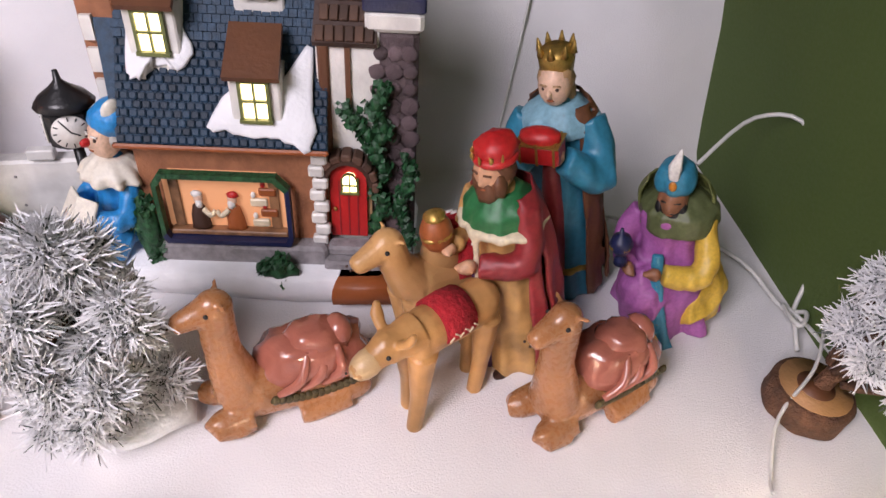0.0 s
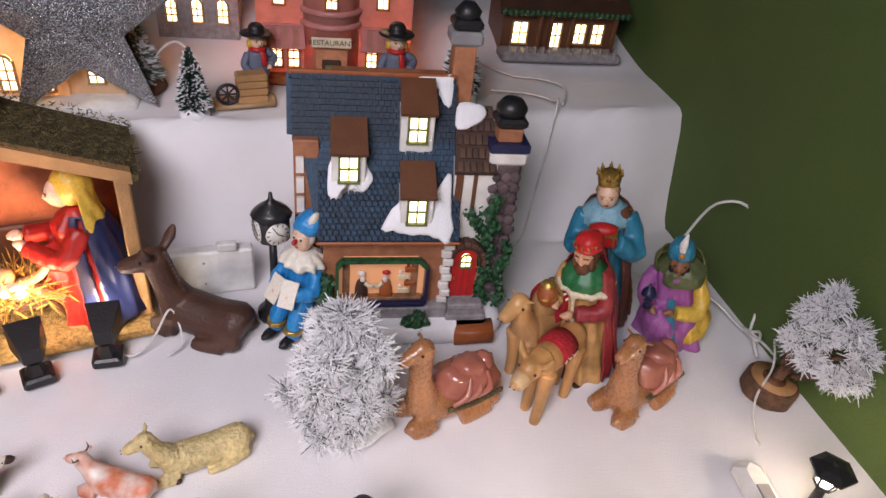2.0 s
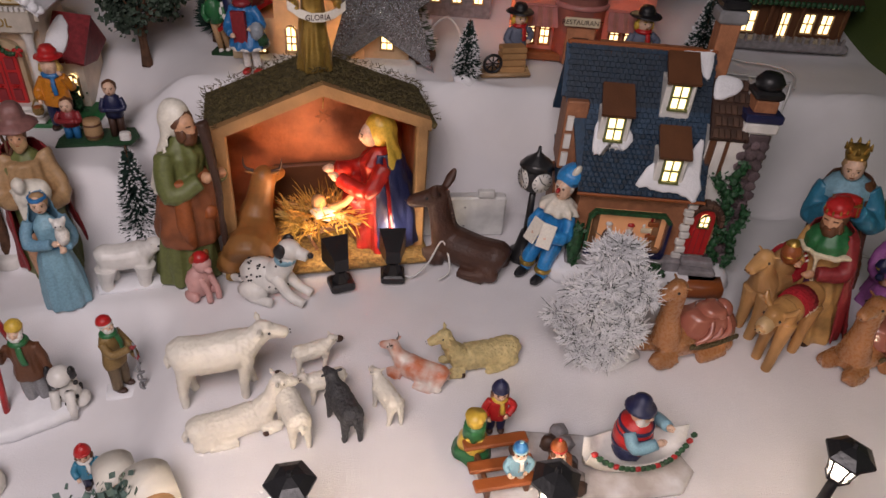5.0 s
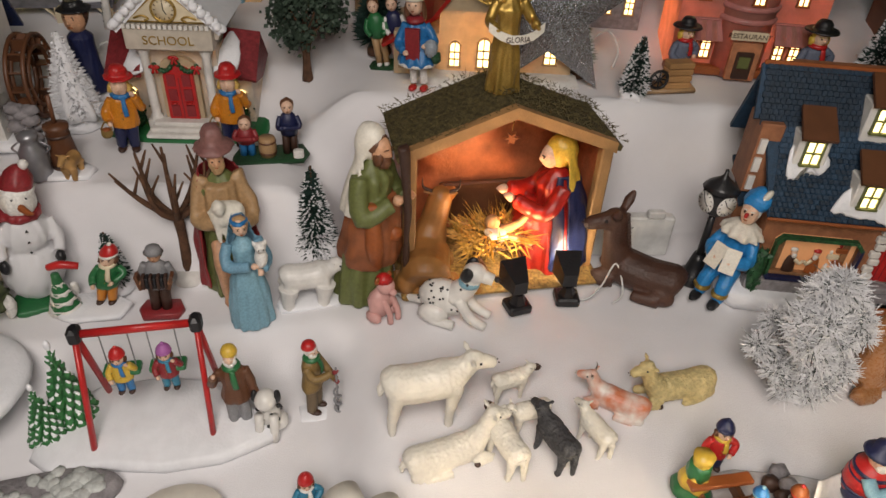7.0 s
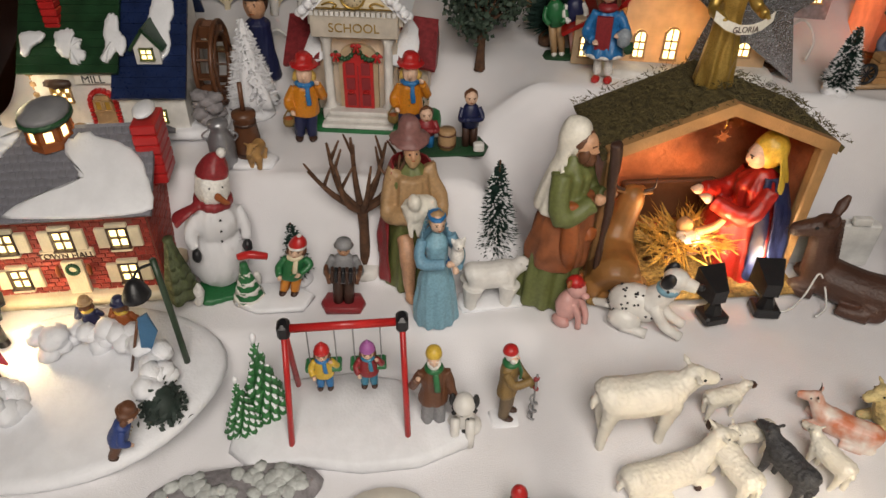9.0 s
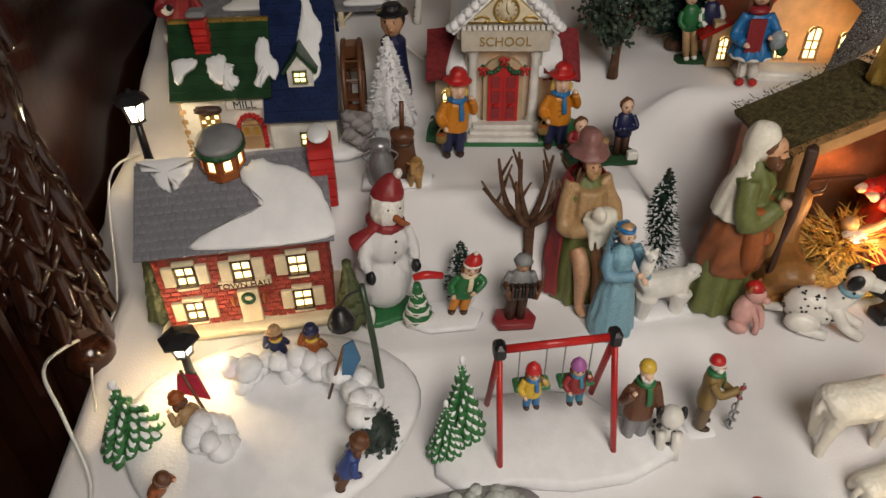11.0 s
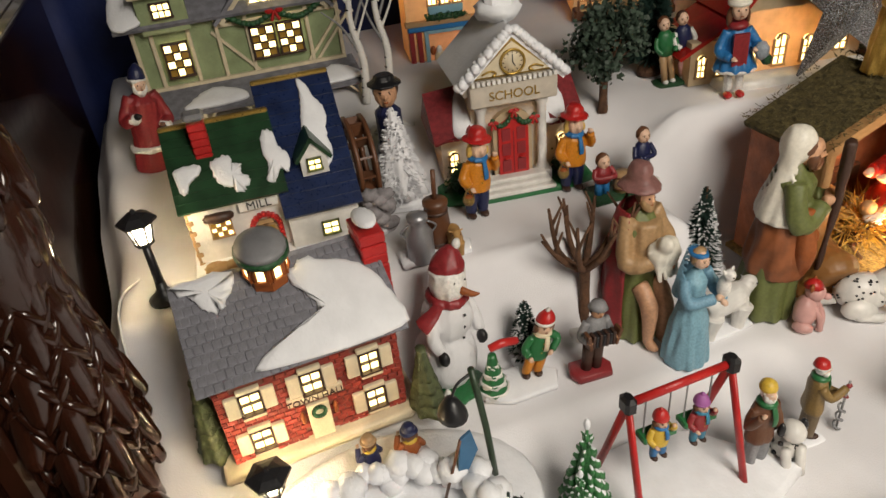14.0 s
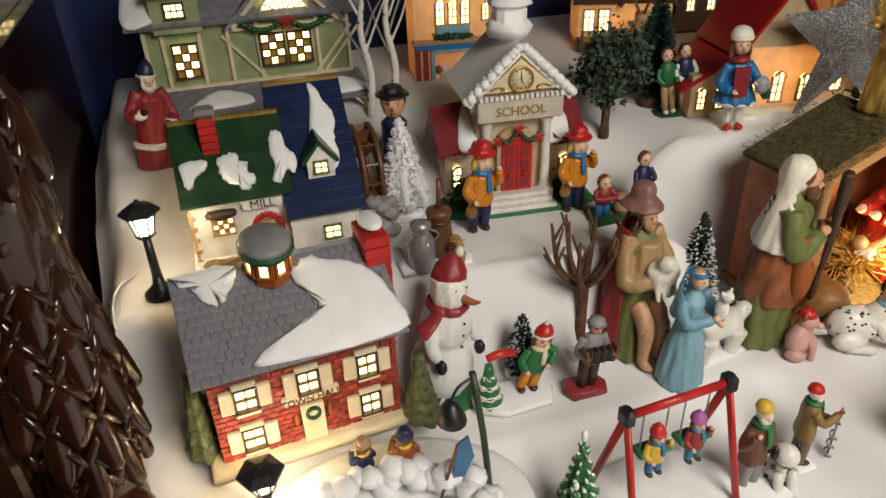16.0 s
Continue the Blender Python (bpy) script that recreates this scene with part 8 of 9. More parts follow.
def blue_elf():
    s = Shape()
    bright = C("bright_blue", (0.02, 0.25, 0.60), 0.35)
    robe(s, bright, 0.66, 0.15, 0.12, 5, 0.05, z0=0.22)
    for k in (-1, 1):
        s.tube([(k * 0.08, -0.05, 0.3), (k * 0.1, -0.16, 0.16), (k * 0.1, -0.18, 0.04)], [0.09, 0.08, 0.06], bright, 10)
        s.ball((k * 0.1, -0.24, 0.035), (0.06, 0.12, 0.04), black, seg=10)
    s.lathe([(0.21, 0), (0.2, 0.04), (0.1, 0.1)], wool, (0, -0.01, 0.58), 26, 10, 0.12, 0.85)
    face(s, 0.78, 0.09, -0.04, tone=pale, hair=white)
    s.ball((0, -0.15, 0.78), (0.022, 0.035, 0.022), red, seg=10)
    s.lathe([(0.11, 0), (0.14, 0.05), (0.135, 0.10), (0.08, 0.15), (0.02, 0.17)], bright, (0, 0.02, 0.80), 20, sway=(0.2, 0.1))
    s.ball((0.075, -0.02, 0.93), (0.035, 0.06, 0.06), wool, (0, 25, 0), 12)
    for k in (-1, 1):
        s.lathe([(0.085, 0), (0.094, 0.02), (0.085, 0.04)], gold, (k * 0.1, -0.18, 0.09), 14)
    arm(s, -1, bright, (-0.1, -0.22, 0.42), (-0.2, -0.08, 0.42), (0.13, 0, 0.56), 0.06, pale)
    arm(s, 1, bright, (0.1, -0.22, 0.42), (0.2, -0.08, 0.42), (0.13, 0, 0.56), 0.06, pale)
    for k in (-1, 1):
        s.box((k * 0.075, -0.27, 0.44), (0.15, 0.02, 0.2), wool, (-30, 0, k * 14), 0.005)
    s.tube([(-0.08, -0.26, 0.42), (0.0, -0.28, 0.39), (0.1, -0.25, 0.42)], 0.012, gold, 6)
    s.v = [(x * 0.82, y * 0.86, z) for x, y, z in s.v]
    put_figure("clown_figurine", s, 0.008, 0.486, 0.132, "blue painted clown figurine reading an open book", -52, 6)


blue_elf()


def playground():
    out = [(-0.662, 0.302), (-0.64, 0.288), (-0.60, 0.29), (-0.55, 0.283), (-0.50, 0.285), (-0.455, 0.298), (-0.452, 0.312), (-0.49, 0.33), (-0.515, 0.352), (-0.56, 0.36), (-0.62, 0.356), (-0.66, 0.335)]
    g = thing("swing_set", (-0.011, -0.008, -0.032), 0, "red and black swing frame with two children on swings", "swing set", scale=(0.94, 1.3, 1.5))
    s = Shape()
    s.plate(out, 0, 0.008, snow)
    part("base", s, g, "snowy white base")
    tl, tr = Vector((-0.606, 0.326, 0.072)), Vector((-0.512, 0.328, 0.072))
    for top, sx in ((tl, -1), (tr, 1)):
        for dy in (-1, 1):
            s = Shape()
            s.tube([top, top + Vector((sx * 0.002, dy * 0.024, -0.065))], 0.0026, red, 10, 1)
            part("leg", s, g)
        s = Shape()
        s.box(top, (0.010, 0.010, 0.010), black, bevel=0.002)
        part("joint", s, g, "black corner joint")
    s = Shape()
    s.tube([tl, tr], 0.0024, red, 10, 1)
    part("crossbar", s, g)
    for x, m, cap, legs in ((-0.578, yellow, red, blue), (-0.541, deep_red, purple, teal)):
        s = Shape()
        for dx in (-0.011, 0.011):
            for k in range(16):
                s.ball((x + dx, 0.327, 0.071 - k * 0.0016), (0.0007, 0.0007, 0.0011), grey, seg=5)
        s.box((x, 0.326, 0.045), (0.030, 0.010, 0.004), green, bevel=0.001)
        part("swing_seat", s, g, "green seat on chains")
        f = child(m, legs, cap, blue if m is yellow else teal, brown, basket=False, cap=cap, lift=True)
        put_figure("child_figurine", f, x * 0.94 - 0.011, 0.412, 0.050, "tiny child figurine in bright clothes on a swing", 0, z=0.016, group="playground children")


playground()


def grown(coat, legs, cap, scarf, beard=None, brim=None):
    """A slim grown man of height 1, without arms."""
    s = Shape()
    for k in (-1, 1):
        s.tube([(k * 0.055, 0, 0.46), (k * 0.06, -0.01, 0.25), (k * 0.062, 0, 0.04)], [0.068, 0.060, 0.056], legs, 10)
        s.ball((k * 0.065, -0.035, 0.022), (0.045, 0.08, 0.026), umber, seg=10)
    s.lathe([(0.135, 0.36), (0.14, 0.40), (0.118, 0.54), (0.125, 0.68), (0.105, 0.75), (0.05, 0.79)], coat, (0, 0, 0), 22, 6, 0.05, 0.72)
    s.lathe([(0.075, 0), (0.092, 0.022), (0.075, 0.05)], scarf, (0, -0.01, 0.755), 16)
    s.tube([(0.01, -0.085, 0.77), (0.02, -0.115, 0.68), (0.03, -0.11, 0.58)], [0.026, 0.03, 0.03], scarf, 8, 3, 0.4)
    face(s, 0.875, 0.062, -0.015, beard=beard, hair=beard or brown, tone=pale)
    s.lathe([(0.072, 0), (0.078, 0.02), (0.066, 0.06), (0.035, 0.085), (0.01, 0.09)], cap, (0, 0.008, 0.905), 16)
    if brim:
        s.lathe([(0.075, 0), (0.082, 0.014), (0.075, 0.028)], brim, (0, 0.006, 0.90), 16)
    return s


s = grown(brown, grey, yellow, green, white)
arm(s, -1, brown, (-0.16, -0.13, 0.76), (-0.20, -0.04, 0.60), (0.115, 0, 0.72), 0.042, pale)
arm(s, 1, brown, (0.19, -0.06, 0.42), (0.165, -0.01, 0.56), (0.115, 0, 0.72), 0.042, pale)
put_figure("man_figurine", s, -0.4690, 0.402, 0.094, "man figurine in brown coat and yellow cap with green scarf", 0, 0, z=-0.0285)
khaki = C("khaki", (0.24, 0.15, 0.05), 0.5)
s = grown(khaki, C("khaki_trousers", (0.16, 0.11, 0.06), 0.5), red, green, white, white)
arm(s, -1, khaki, (-0.03, -0.25, 0.66), (-0.12, -0.10, 0.60), (0.11, 0, 0.72), 0.042, deep_red)
arm(s, 1, khaki, (0.03, -0.25, 0.52), (0.13, -0.10, 0.54), (0.11, 0, 0.72), 0.042, deep_red)
s.tube([(0, -0.28, 0.72), (0, -0.28, 0.05)], 0.012, grey, 8, 1)
s.tube([(0.035 * math.cos(q * 0.9), -0.28 + 0.035 * math.sin(q * 0.9), 0.40 - 0.017 * q) for q in range(21)], 0.012, grey, 6, 2)
put_figure("man_figurine", s, -0.4070, 0.412, 0.082, "figurine in khaki coat and red cap drilling ice with an auger", 62, 0, z=-0.0290)
s = Shape()
s.plate([(-0.016, -0.010), (0.018, -0.012), (0.022, 0.004), (0.0, 0.012), (-0.018, 0.006)], 0, 0.005, snow)
put_figure("figurine_base", s, -0.4020, 0.410, 1.081, "small snowy base under a figurine", z=-0.0345)


def small_spotted_dog():
    s = Shape()
    s.ball((0, 0.004, 0.016), (0.009, 0.010, 0.016), white)
    s.ball((0, -0.002, 0.038), (0.009, 0.010, 0.009), white)
    for k in (-1, 1):
        s.ball((k * 0.009, 0.0, 0.040), (0.003, 0.004, 0.007), black, seg=8)
        s.tube([(k * 0.006, -0.006, 0.024), (k * 0.006, -0.012, 0.0)], [0.004, 0.0035], white, 8, 1)
        s.ball((k * 0.009, 0.004, 0.006), (0.006, 0.009, 0.006), white, seg=8)
    for k in range(16):
        a = k * 2.4
        s.ball((0.0088 * math.cos(a), 0.004 + 0.0098 * math.sin(a), 0.006 + 0.0016 * k), 0.0022, black, seg=6)
    put_figure("dog_figurine", s, -0.4450, 0.394, 1.027, "small white spotted dog sitting beside the man", -10, z=-0.0285, group="spotted dogs")


small_spotted_dog()


def modelled_fir(x, y, z, h, r, label):
    s = Shape()
    rows = 10
    for j in range(rows):
        u = j / rows
        n = max(4, int(13 * (1 - u)))
        for k in range(n):
            a = 2 * math.pi * (k + 0.5 * (j % 2)) / n
            rr = r * (1 - u)
            c = Vector((rr * 0.75 * math.cos(a), rr * 0.75 * math.sin(a), h * (0.1 + 0.8 * u)))
            s.ball(c, (r * 0.40 * (1.1 - u), r * 0.22 * (1.1 - u), h * 0.055), C("fir_green", (0.04, 0.20, 0.06), 0.5, 0.4, scale=200), (0, 28, math.degrees(a)), 8, 0.3)
            s.ball(c + Vector((math.cos(a), math.sin(a), 0)) * r * 0.06 + Vector((0, 0, h * 0.040)), (r * 0.24 * (1.1 - u), r * 0.13 * (1.1 - u), h * 0.018), snow, (0, 28, math.degrees(a)), 7, 0.4)
        s.lathe([(r * (1 - u) * 0.8, h * 0.09 + h * 0.8 * u), (r * (1 - u) * 0.4, h * (0.26 + 0.75 * u))], MATS["fir_green"], (0, 0, 0), 12)
    s.ball((0, 0, h * 0.96), (r * 0.14, r * 0.14, h * 0.06), snow)
    solid("fir_tree", s, (x, y, z), label, "tree", group="modelled firs")


modelled_fir(-0.607, 0.425, -0.0285, 0.0910, 0.0184, "green modelled fir tree with snow tipped boughs")
modelled_fir(-0.622, 0.407, -0.0285, 0.0640, 0.0151, "short green modelled fir with snow")


def snow_fort():
    g = thing("snow_fort", (-0.758, 0.43, 0), 0, "round white snow base with snowball wall and playing children", "winter scene", scale=(1, 1.15, 1))
    s = Shape()
    out = [(0.118 * math.cos(a) * (1 + 0.06 * math.sin(3 * a)), 0.082 * math.sin(a) * (1 + 0.05 * math.sin(2 * a)), ) for a in [2 * math.pi * k / 36 for k in range(36)]]
    s.plate(out, 0, 0.012, snow)
    part("base", s, g, "rounded snow base")
    rnd = random.Random(3)
    ball = Shape()
    ball.ball((0, 0, 0), 0.0085, snow, seg=10, lumps=0.25)
    me = ball.mesh("snowball")
    for k in range(64):
        u = rnd.random()
        if k < 46:
            a = radians(130 - 150 * u)
            x, y = 0.012 + 0.062 * math.cos(a), -0.012 + 0.05 * math.sin(a)
        else:
            x, y = -0.055 + 0.03 * u, -0.03 + 0.02 * rnd.random()
        part("snowball", me, g, at=pose(x + rnd.uniform(-0.006, 0.006), y + rnd.uniform(-0.006, 0.006), 0.014 + 0.02 * rnd.random(), rnd.uniform(0, 90), rnd.uniform(0, 90), 0) @ Matrix.Scale(rnd.uniform(0.8, 1.2), 4))
    s = Shape()
    s.tube([(0.088, 0.016, 0.008), (0.085, 0.02, 0.06), (0.08, 0.026, 0.112)], 0.0026, C("dark_green_pole", (0.03, 0.055, 0.03), 0.4), 8, 2)
    s.tube([(0.080, 0.026, 0.108), (0.068, 0.024, 0.104), (0.062, 0.022, 0.094)], 0.0011, black, 6)
    part("lamp_pole", s, g, "dark green pole")
    s = Shape()
    s.lathe([(0.011, 0), (0.010, 0.004), (0.005, 0.014), (0.002, 0.016)], black, (0.062, 0.022, 0.080), 14)
    part("lamp_shade", s, g, "small black hanging shade")
    s = leaf_clump(g, [(0.082 + 0.010 * math.cos(k), -0.03 + 0.009 * math.sin(k), 0.016 + 0.004 * (k % 4)) for k in range(14)], 0.005, 420, 4, C("dark_shrub", (0.03, 0.05, 0.04), 0.7, 0.5), spread=0.0035)
    s.ball((0.082, -0.03, 0.022), (0.014, 0.013, 0.013), MATS["dark_shrub"], lumps=0.3)
    part("shrub", s, g, "dark round shrub dusted with snow")
    s = Shape()
    s.slab([(0, 0), (0.004, 0.0), (0.018, 0.03), (0.014, 0.05), (0.006, 0.045)], -0.001, 0.001, C("flag_blue", (0.05, 0.16, 0.30), 0.5), (0.056, 0.012, 0.022))
    s.tube([(0.045, 0.01, 0.012), (0.062, 0.012, 0.066)], 0.0012, brown, 6, 1)
    part("blue_flag", s, g, "blue flag on a stick")
    s = Shape()
    s.slab([(0, 0), (0.022, -0.012), (0.018, 0.014), (0.004, 0.018)], -0.001, 0.001, C("flag_red", (0.45, 0.015, 0.05), 0.5), (-0.066, 0.006, 0.042))
    s.tube([(-0.042, -0.006, 0.010), (-0.058, 0.004, 0.066)], 0.0012, brown, 6, 1)
    part("red_flag", s, g, "red flag on a stick")
    for k, (x, y, c1, c2, hh, yw, tp) in enumerate(((0.004, 0.045, navy, tan, 0.046, 200, 0), (0.034, 0.04, rust, navy, 0.05, 180, 0), (0.052, -0.055, C("royal_blue", (0.03, 0.06, 0.22), 0.5), brown, 0.056, 100, 25), (-0.05, -0.012, tan, rust, 0.05, 240, 20), (-0.078, -0.05, rust, brown, 0.045, 60, 30))):
        put_figure("child_figurine", child(c1, c2, c2, yellow if k < 2 else None, brown, 0.8, basket=False), -0.758 + x, 0.43 + 1.25 * y, hh, ("small child figurine in dark coat behind the snowballs", "small child figurine in rust coat behind the snowballs", "child figurine in royal blue coat throwing a snowball", "child figurine in tan coat making a snowball", "crouching child figurine in rust clothes")[k], yw, 0, tp, z=0.012, group="snowball players")


snow_fort()
modelled_fir(-0.862, 0.425, 0.0, 0.07, 0.024, "broad green modelled fir with snow at the fort")


def street_lamp(x, y, h, label, on=True, watts=0.45):
    t = thing("street_lamp", (x, y, ground(x, y) - 0.002), 0, label, "street lamp", "street lamps")
    s = Shape()
    s.lathe([(0.014, 0), (0.014, 0.003), (0.009, 0.007), (0.005, 0.012), (0.0042, 0.02)], iron, seg=16)
    part("base", s, t)
    s = Shape()
    s.tube([(0, 0, 0.015), (0, 0, h * 0.66)], [0.0042, 0.0034], iron, 10, 1)
    s.lathe([(0.004, h * 0.62), (0.006, h * 0.64), (0.004, h * 0.66)], iron, seg=12)
    part("post", s, t)
    s = Shape()
    z0, z1 = h * 0.66, h * 0.88
    for k in range(6):
        a = math.pi / 3 * k
        s.tube([(0.007 * math.cos(a), 0.007 * math.sin(a), z0), (0.0115 * math.cos(a), 0.0115 * math.sin(a), z1)], 0.0011, iron, 5, 1)
    s.lathe([(0.0085, z0 - 0.002), (0.0085, z0 + 0.001)], iron, seg=6, flat=True)
    s.lathe([(0.0165, z1 - 0.001), (0.0165, z1 + 0.001), (0.010, z1 + h * 0.06), (0.0025, z1 + h * 0.085), (0.0016, z1 + h * 0.12)], iron, seg=6, flat=True)
    head = part("lantern", s, t, "six sided black lantern")
    s = Shape()
    s.lathe([(0.0062, z0 + 0.001), (0.0100, z1 - 0.002)], bulb if on else white, seg=6, flat=True)
    part("glass", s, head, "glowing frosted glass" if on else "dark frosted glass")
    if on:
        lamp("lantern_light", "POINT", (x, y, ground(x, y) + z0 - 0.004), watts, WARM, 0.006)


street_lamp(-0.266, 0.210, 0.084, "black street lamp with glowing lantern on snow cloth")
street_lamp(-0.105, 0.176, 0.094, "black street lamp with glowing lantern near the sleigh scene")
street_lamp(0.095, 0.157, 0.097, "black street lamp with glowing lantern beside the brick path")
street_lamp(0.315, 0.155, 0.066, "short black street lamp with glowing lantern by the horse")
street_lamp(-0.827, 0.478, 0.068, "black street lamp shining before the town hall", watts=1.2)
street_lamp(-0.880, 0.682, 0.092, "black street lamp shining beside the mill", watts=0.9)


def street_clock():
    t = thing("street_clock", (-0.006, 0.508, 0.0), -10, "black iron street clock with white dials", "street clock")
    s = Shape()
    s.lathe([(0.017, 0), (0.017, 0.006), (0.011, 0.012), (0.008, 0.026), (0.006, 0.034)], iron, seg=16)
    part("base", s, t)
    s = Shape()
    s.tube([(0, 0, 0.03), (0, 0, 0.088)], [0.0042, 0.0032], iron, 10, 1)
    part("post", s, t)
    s = Shape()
    s.box((0, 0, 0.100), (0.026, 0.026, 0.028), iron, (0, 0, 18), 0.004)
    s.lathe([(0.018, 0.113), (0.014, 0.118), (0.006, 0.124), (0.0022, 0.128), (0.0015, 0.134)], iron, seg=14)
    s.lathe([(0.004, 0.084), (0.012, 0.088)], iron, seg=12)
    head = part("clock_case", s, t)
    for a in (-72, 18):
        s = Shape()
        s.lathe([(0.0108, 0), (0.0108, 0.001)], white, seg=22)
        d = part("dial", s, head, "white dial", at=pose(0.0135 * math.sin(radians(a)), -0.0135 * math.cos(radians(a)), 0.100, 90, 0, a))
        s = Shape()
        for k in range(12):
            s.box((0.0088 * math.sin(k * math.pi / 6), 0.0088 * math.cos(k * math.pi / 6), 0.0012), (0.0006, 0.0024, 0.0004), black, (0, 0, -30 * k))
        for b, l in ((-30, 0.008), (120, 0.0055)):
            s.box((l / 2 * math.sin(radians(b)), l / 2 * math.cos(radians(b)), 0.0014), (0.0008, l, 0.0004), black, (0, 0, -b))
        part("dial_marks", s, d)


street_clock()


def floodlight(x, y, yaw, label):
    t = thing("floodlight", (x, y, 0), yaw, label, "spotlight", "floodlights")
    s = Shape()
    s.box((0, 0, 0.005), (0.024, 0.022, 0.010), black, bevel=0.002)
    s.lathe([(0.009, 0.010), (0.005, 0.02)], black, seg=6, flat=True)
    part("base", s, t)
    s = Shape()
    s.rings([[(k * a, y0, 0.022 + z) for k, z in ((-1, 0), (1, 0), (1, b), (-1, b))] for y0, a, b in ((-0.004, 0.007, 0.014), (0.020, 0.0135, 0.027))], black, True)
    head = part("hood", s, t, "flared black hood", at=pose(0, 0, 0, 0, 0, 0))
    s = Shape()
    s.box((0, 0.0202, 0.0355), (0.02, 0.001, 0.02), bulb)
    part("lens", s, head, "glowing lens")


floodlight(-0.206, 0.484, 10, "small black floodlight shining into the stable")
floodlight(-0.153, 0.490, -8, "small black floodlight beside the donkey")
lamp("floodlight_beam", "SPOT", (-0.206, 0.506, 0.054), 0.95, (1.0, 0.52, 0.22), 0.018, (-0.228, 0.625, 0.16))
lamp("floodlight_beam", "SPOT", (-0.162, 0.512, 0.046), 0.13, (1.0, 0.50, 0.20), 0.014, (-0.215, 0.625, 0.15))


def silver_star():
    s = Shape()
    pts = [((0.105 if k % 2 == 0 else 0.042) * math.sin(k * math.pi / 5), (0.105 if k % 2 == 0 else 0.042) * math.cos(k * math.pi / 5)) for k in range(10)]
    rim = [(x, 0.0, z) for x, z in pts]
    s.put([*rim, (0, -0.016, 0), (0, 0.016, 0)], [(i, (i + 1) % 10, 10) for i in range(10)] + [((i + 1) % 10, i, 11) for i in range(10)], glitter, True)
    solid("star_ornament", s, (-0.136, 0.690, ground(-0.136, 0.690) + 0.083), "large silver glitter star standing on the shelf", "star ornament", -4)


silver_star()


def scarecrow(x, y, h, yaw, label):
    s = child(C("denim_grey", (0.12, 0.14, 0.2), 0.6), brown, black, red, yellow, 1.2, basket=False, lift=False)
    put_figure("scarecrow_figurine", s, x, y, h, label, yaw)


scarecrow(0.026, 0.698, 0.078, 10, "scarecrow figurine with black hat and red scarf beside a cart")
scarecrow(0.160, 0.653, 0.088, -5, "scarecrow figurine with black hat sitting behind the roof")


def cart():
    t = thing("toy_cart", (0.006, 0.678, ground(0.006, 0.678) - 0.001), 0, "brown crate cart with black wheel on a stone base", "cart")
    s = Shape()
    s.plate([(-0.03, -0.014), (0.03, -0.014), (0.034, 0.01), (-0.03, 0.012)], 0, 0.005, tan)
    part("base", s, t)
    s = Shape()
    for k in range(4):
        s.box((0.008, -0.004, 0.008 + 0.0075 * k), (0.03, 0.016, 0.0068), light_wood, bevel=0.001)
    part("crate", s, t)
    s = Shape()
    s.tube([(-0.017 + 0.010 * math.cos(a), -0.012, 0.016 + 0.010 * math.sin(a)) for a in [2 * math.pi * k / 12 for k in range(13)]], 0.0018, black, 6, 2)
    for k in range(4):
        a = math.pi * k / 4
        s.tube([(-0.017 - 0.010 * math.cos(a), -0.012, 0.016 - 0.010 * math.sin(a)), (-0.017 + 0.010 * math.cos(a), -0.012, 0.016 + 0.010 * math.sin(a))], 0.0009, black, 5, 1)
    part("wheel", s, t)


cart()


def milk_and_churn():
    s = Shape()
    s.lathe([(0.012, 0), (0.0125, 0.002), (0.0125, 0.028), (0.008, 0.036), (0.0075, 0.040), (0.0095, 0.042), (0.0095, 0.046), (0.003, 0.049)], C("tin_grey", (0.34, 0.34, 0.36), 0.35, metal=0.6), seg=20)
    for k in (-1, 1):
        s.tube([(k * 0.0125, 0, 0.026), (k * 0.0165, 0, 0.032), (k * 0.009, 0, 0.038)], 0.001, MATS["tin_grey"], 6)
    put_figure("milk_can", s, -0.656, 0.634, 1.0, "grey tin milk can on the snow shelf", cat="milk can")
    s = Shape()
    s.lathe([(0.0135, 0), (0.0125, 0.02), (0.010, 0.042), (0.0115, 0.044), (0.0115, 0.048), (0.003, 0.05)], brown, seg=18)
    for z in (0.006, 0.036):
        s.lathe([(0.0138 - 0.08 * z, z), (0.0140 - 0.08 * z, z + 0.003)], umber, seg=18)
    s.tube([(0, 0, 0.048), (0.001, 0, 0.078)], 0.0022, brown, 8, 1)
    put_figure("butter_churn", s, -0.634, 0.648, 1.0, "brown wooden butter churn with plunger", cat="churn")
    s = Shape()
    beast(s, C("calf_tan", (0.5, 0.28, 0.1), 0.5, 0.4, scale=70), 0.022, 0.03, 0.010, 0.007, 0.6, 0.012, 0.0025, False, 0.005, tail=0.006)
    put_figure("cat_figurine", s, -0.624, 0.632, 1.0, "small orange and white cat beside the churn", 80)
    s = Shape()
    s.plate([(-0.035, -0.012), (0.03, -0.014), (0.036, 0.004), (0.02, 0.018), (-0.034, 0.014)], -0.002, 0.004, snow)
    put_figure("figurine_base", s, -0.641, 0.638, 1.0, "snowy base under the milk can", cat="base")
    s = Shape()
    robe(s, navy, 0.68, 0.2, 0.14, 5, 0.04)
    face(s, 0.82, 0.13, -0.02, hair=umber, tone=skin)
    s.lathe([(0.2, 0), (0.19, 0.02), (0.12, 0.05), (0.10, 0.1)], black, (0, 0.01, 0.9), 18)
    put_figure("doll_figurine", s, -0.632, 0.785, 0.10, "dark haired doll figurine in a black hat", -15)


milk_and_churn()


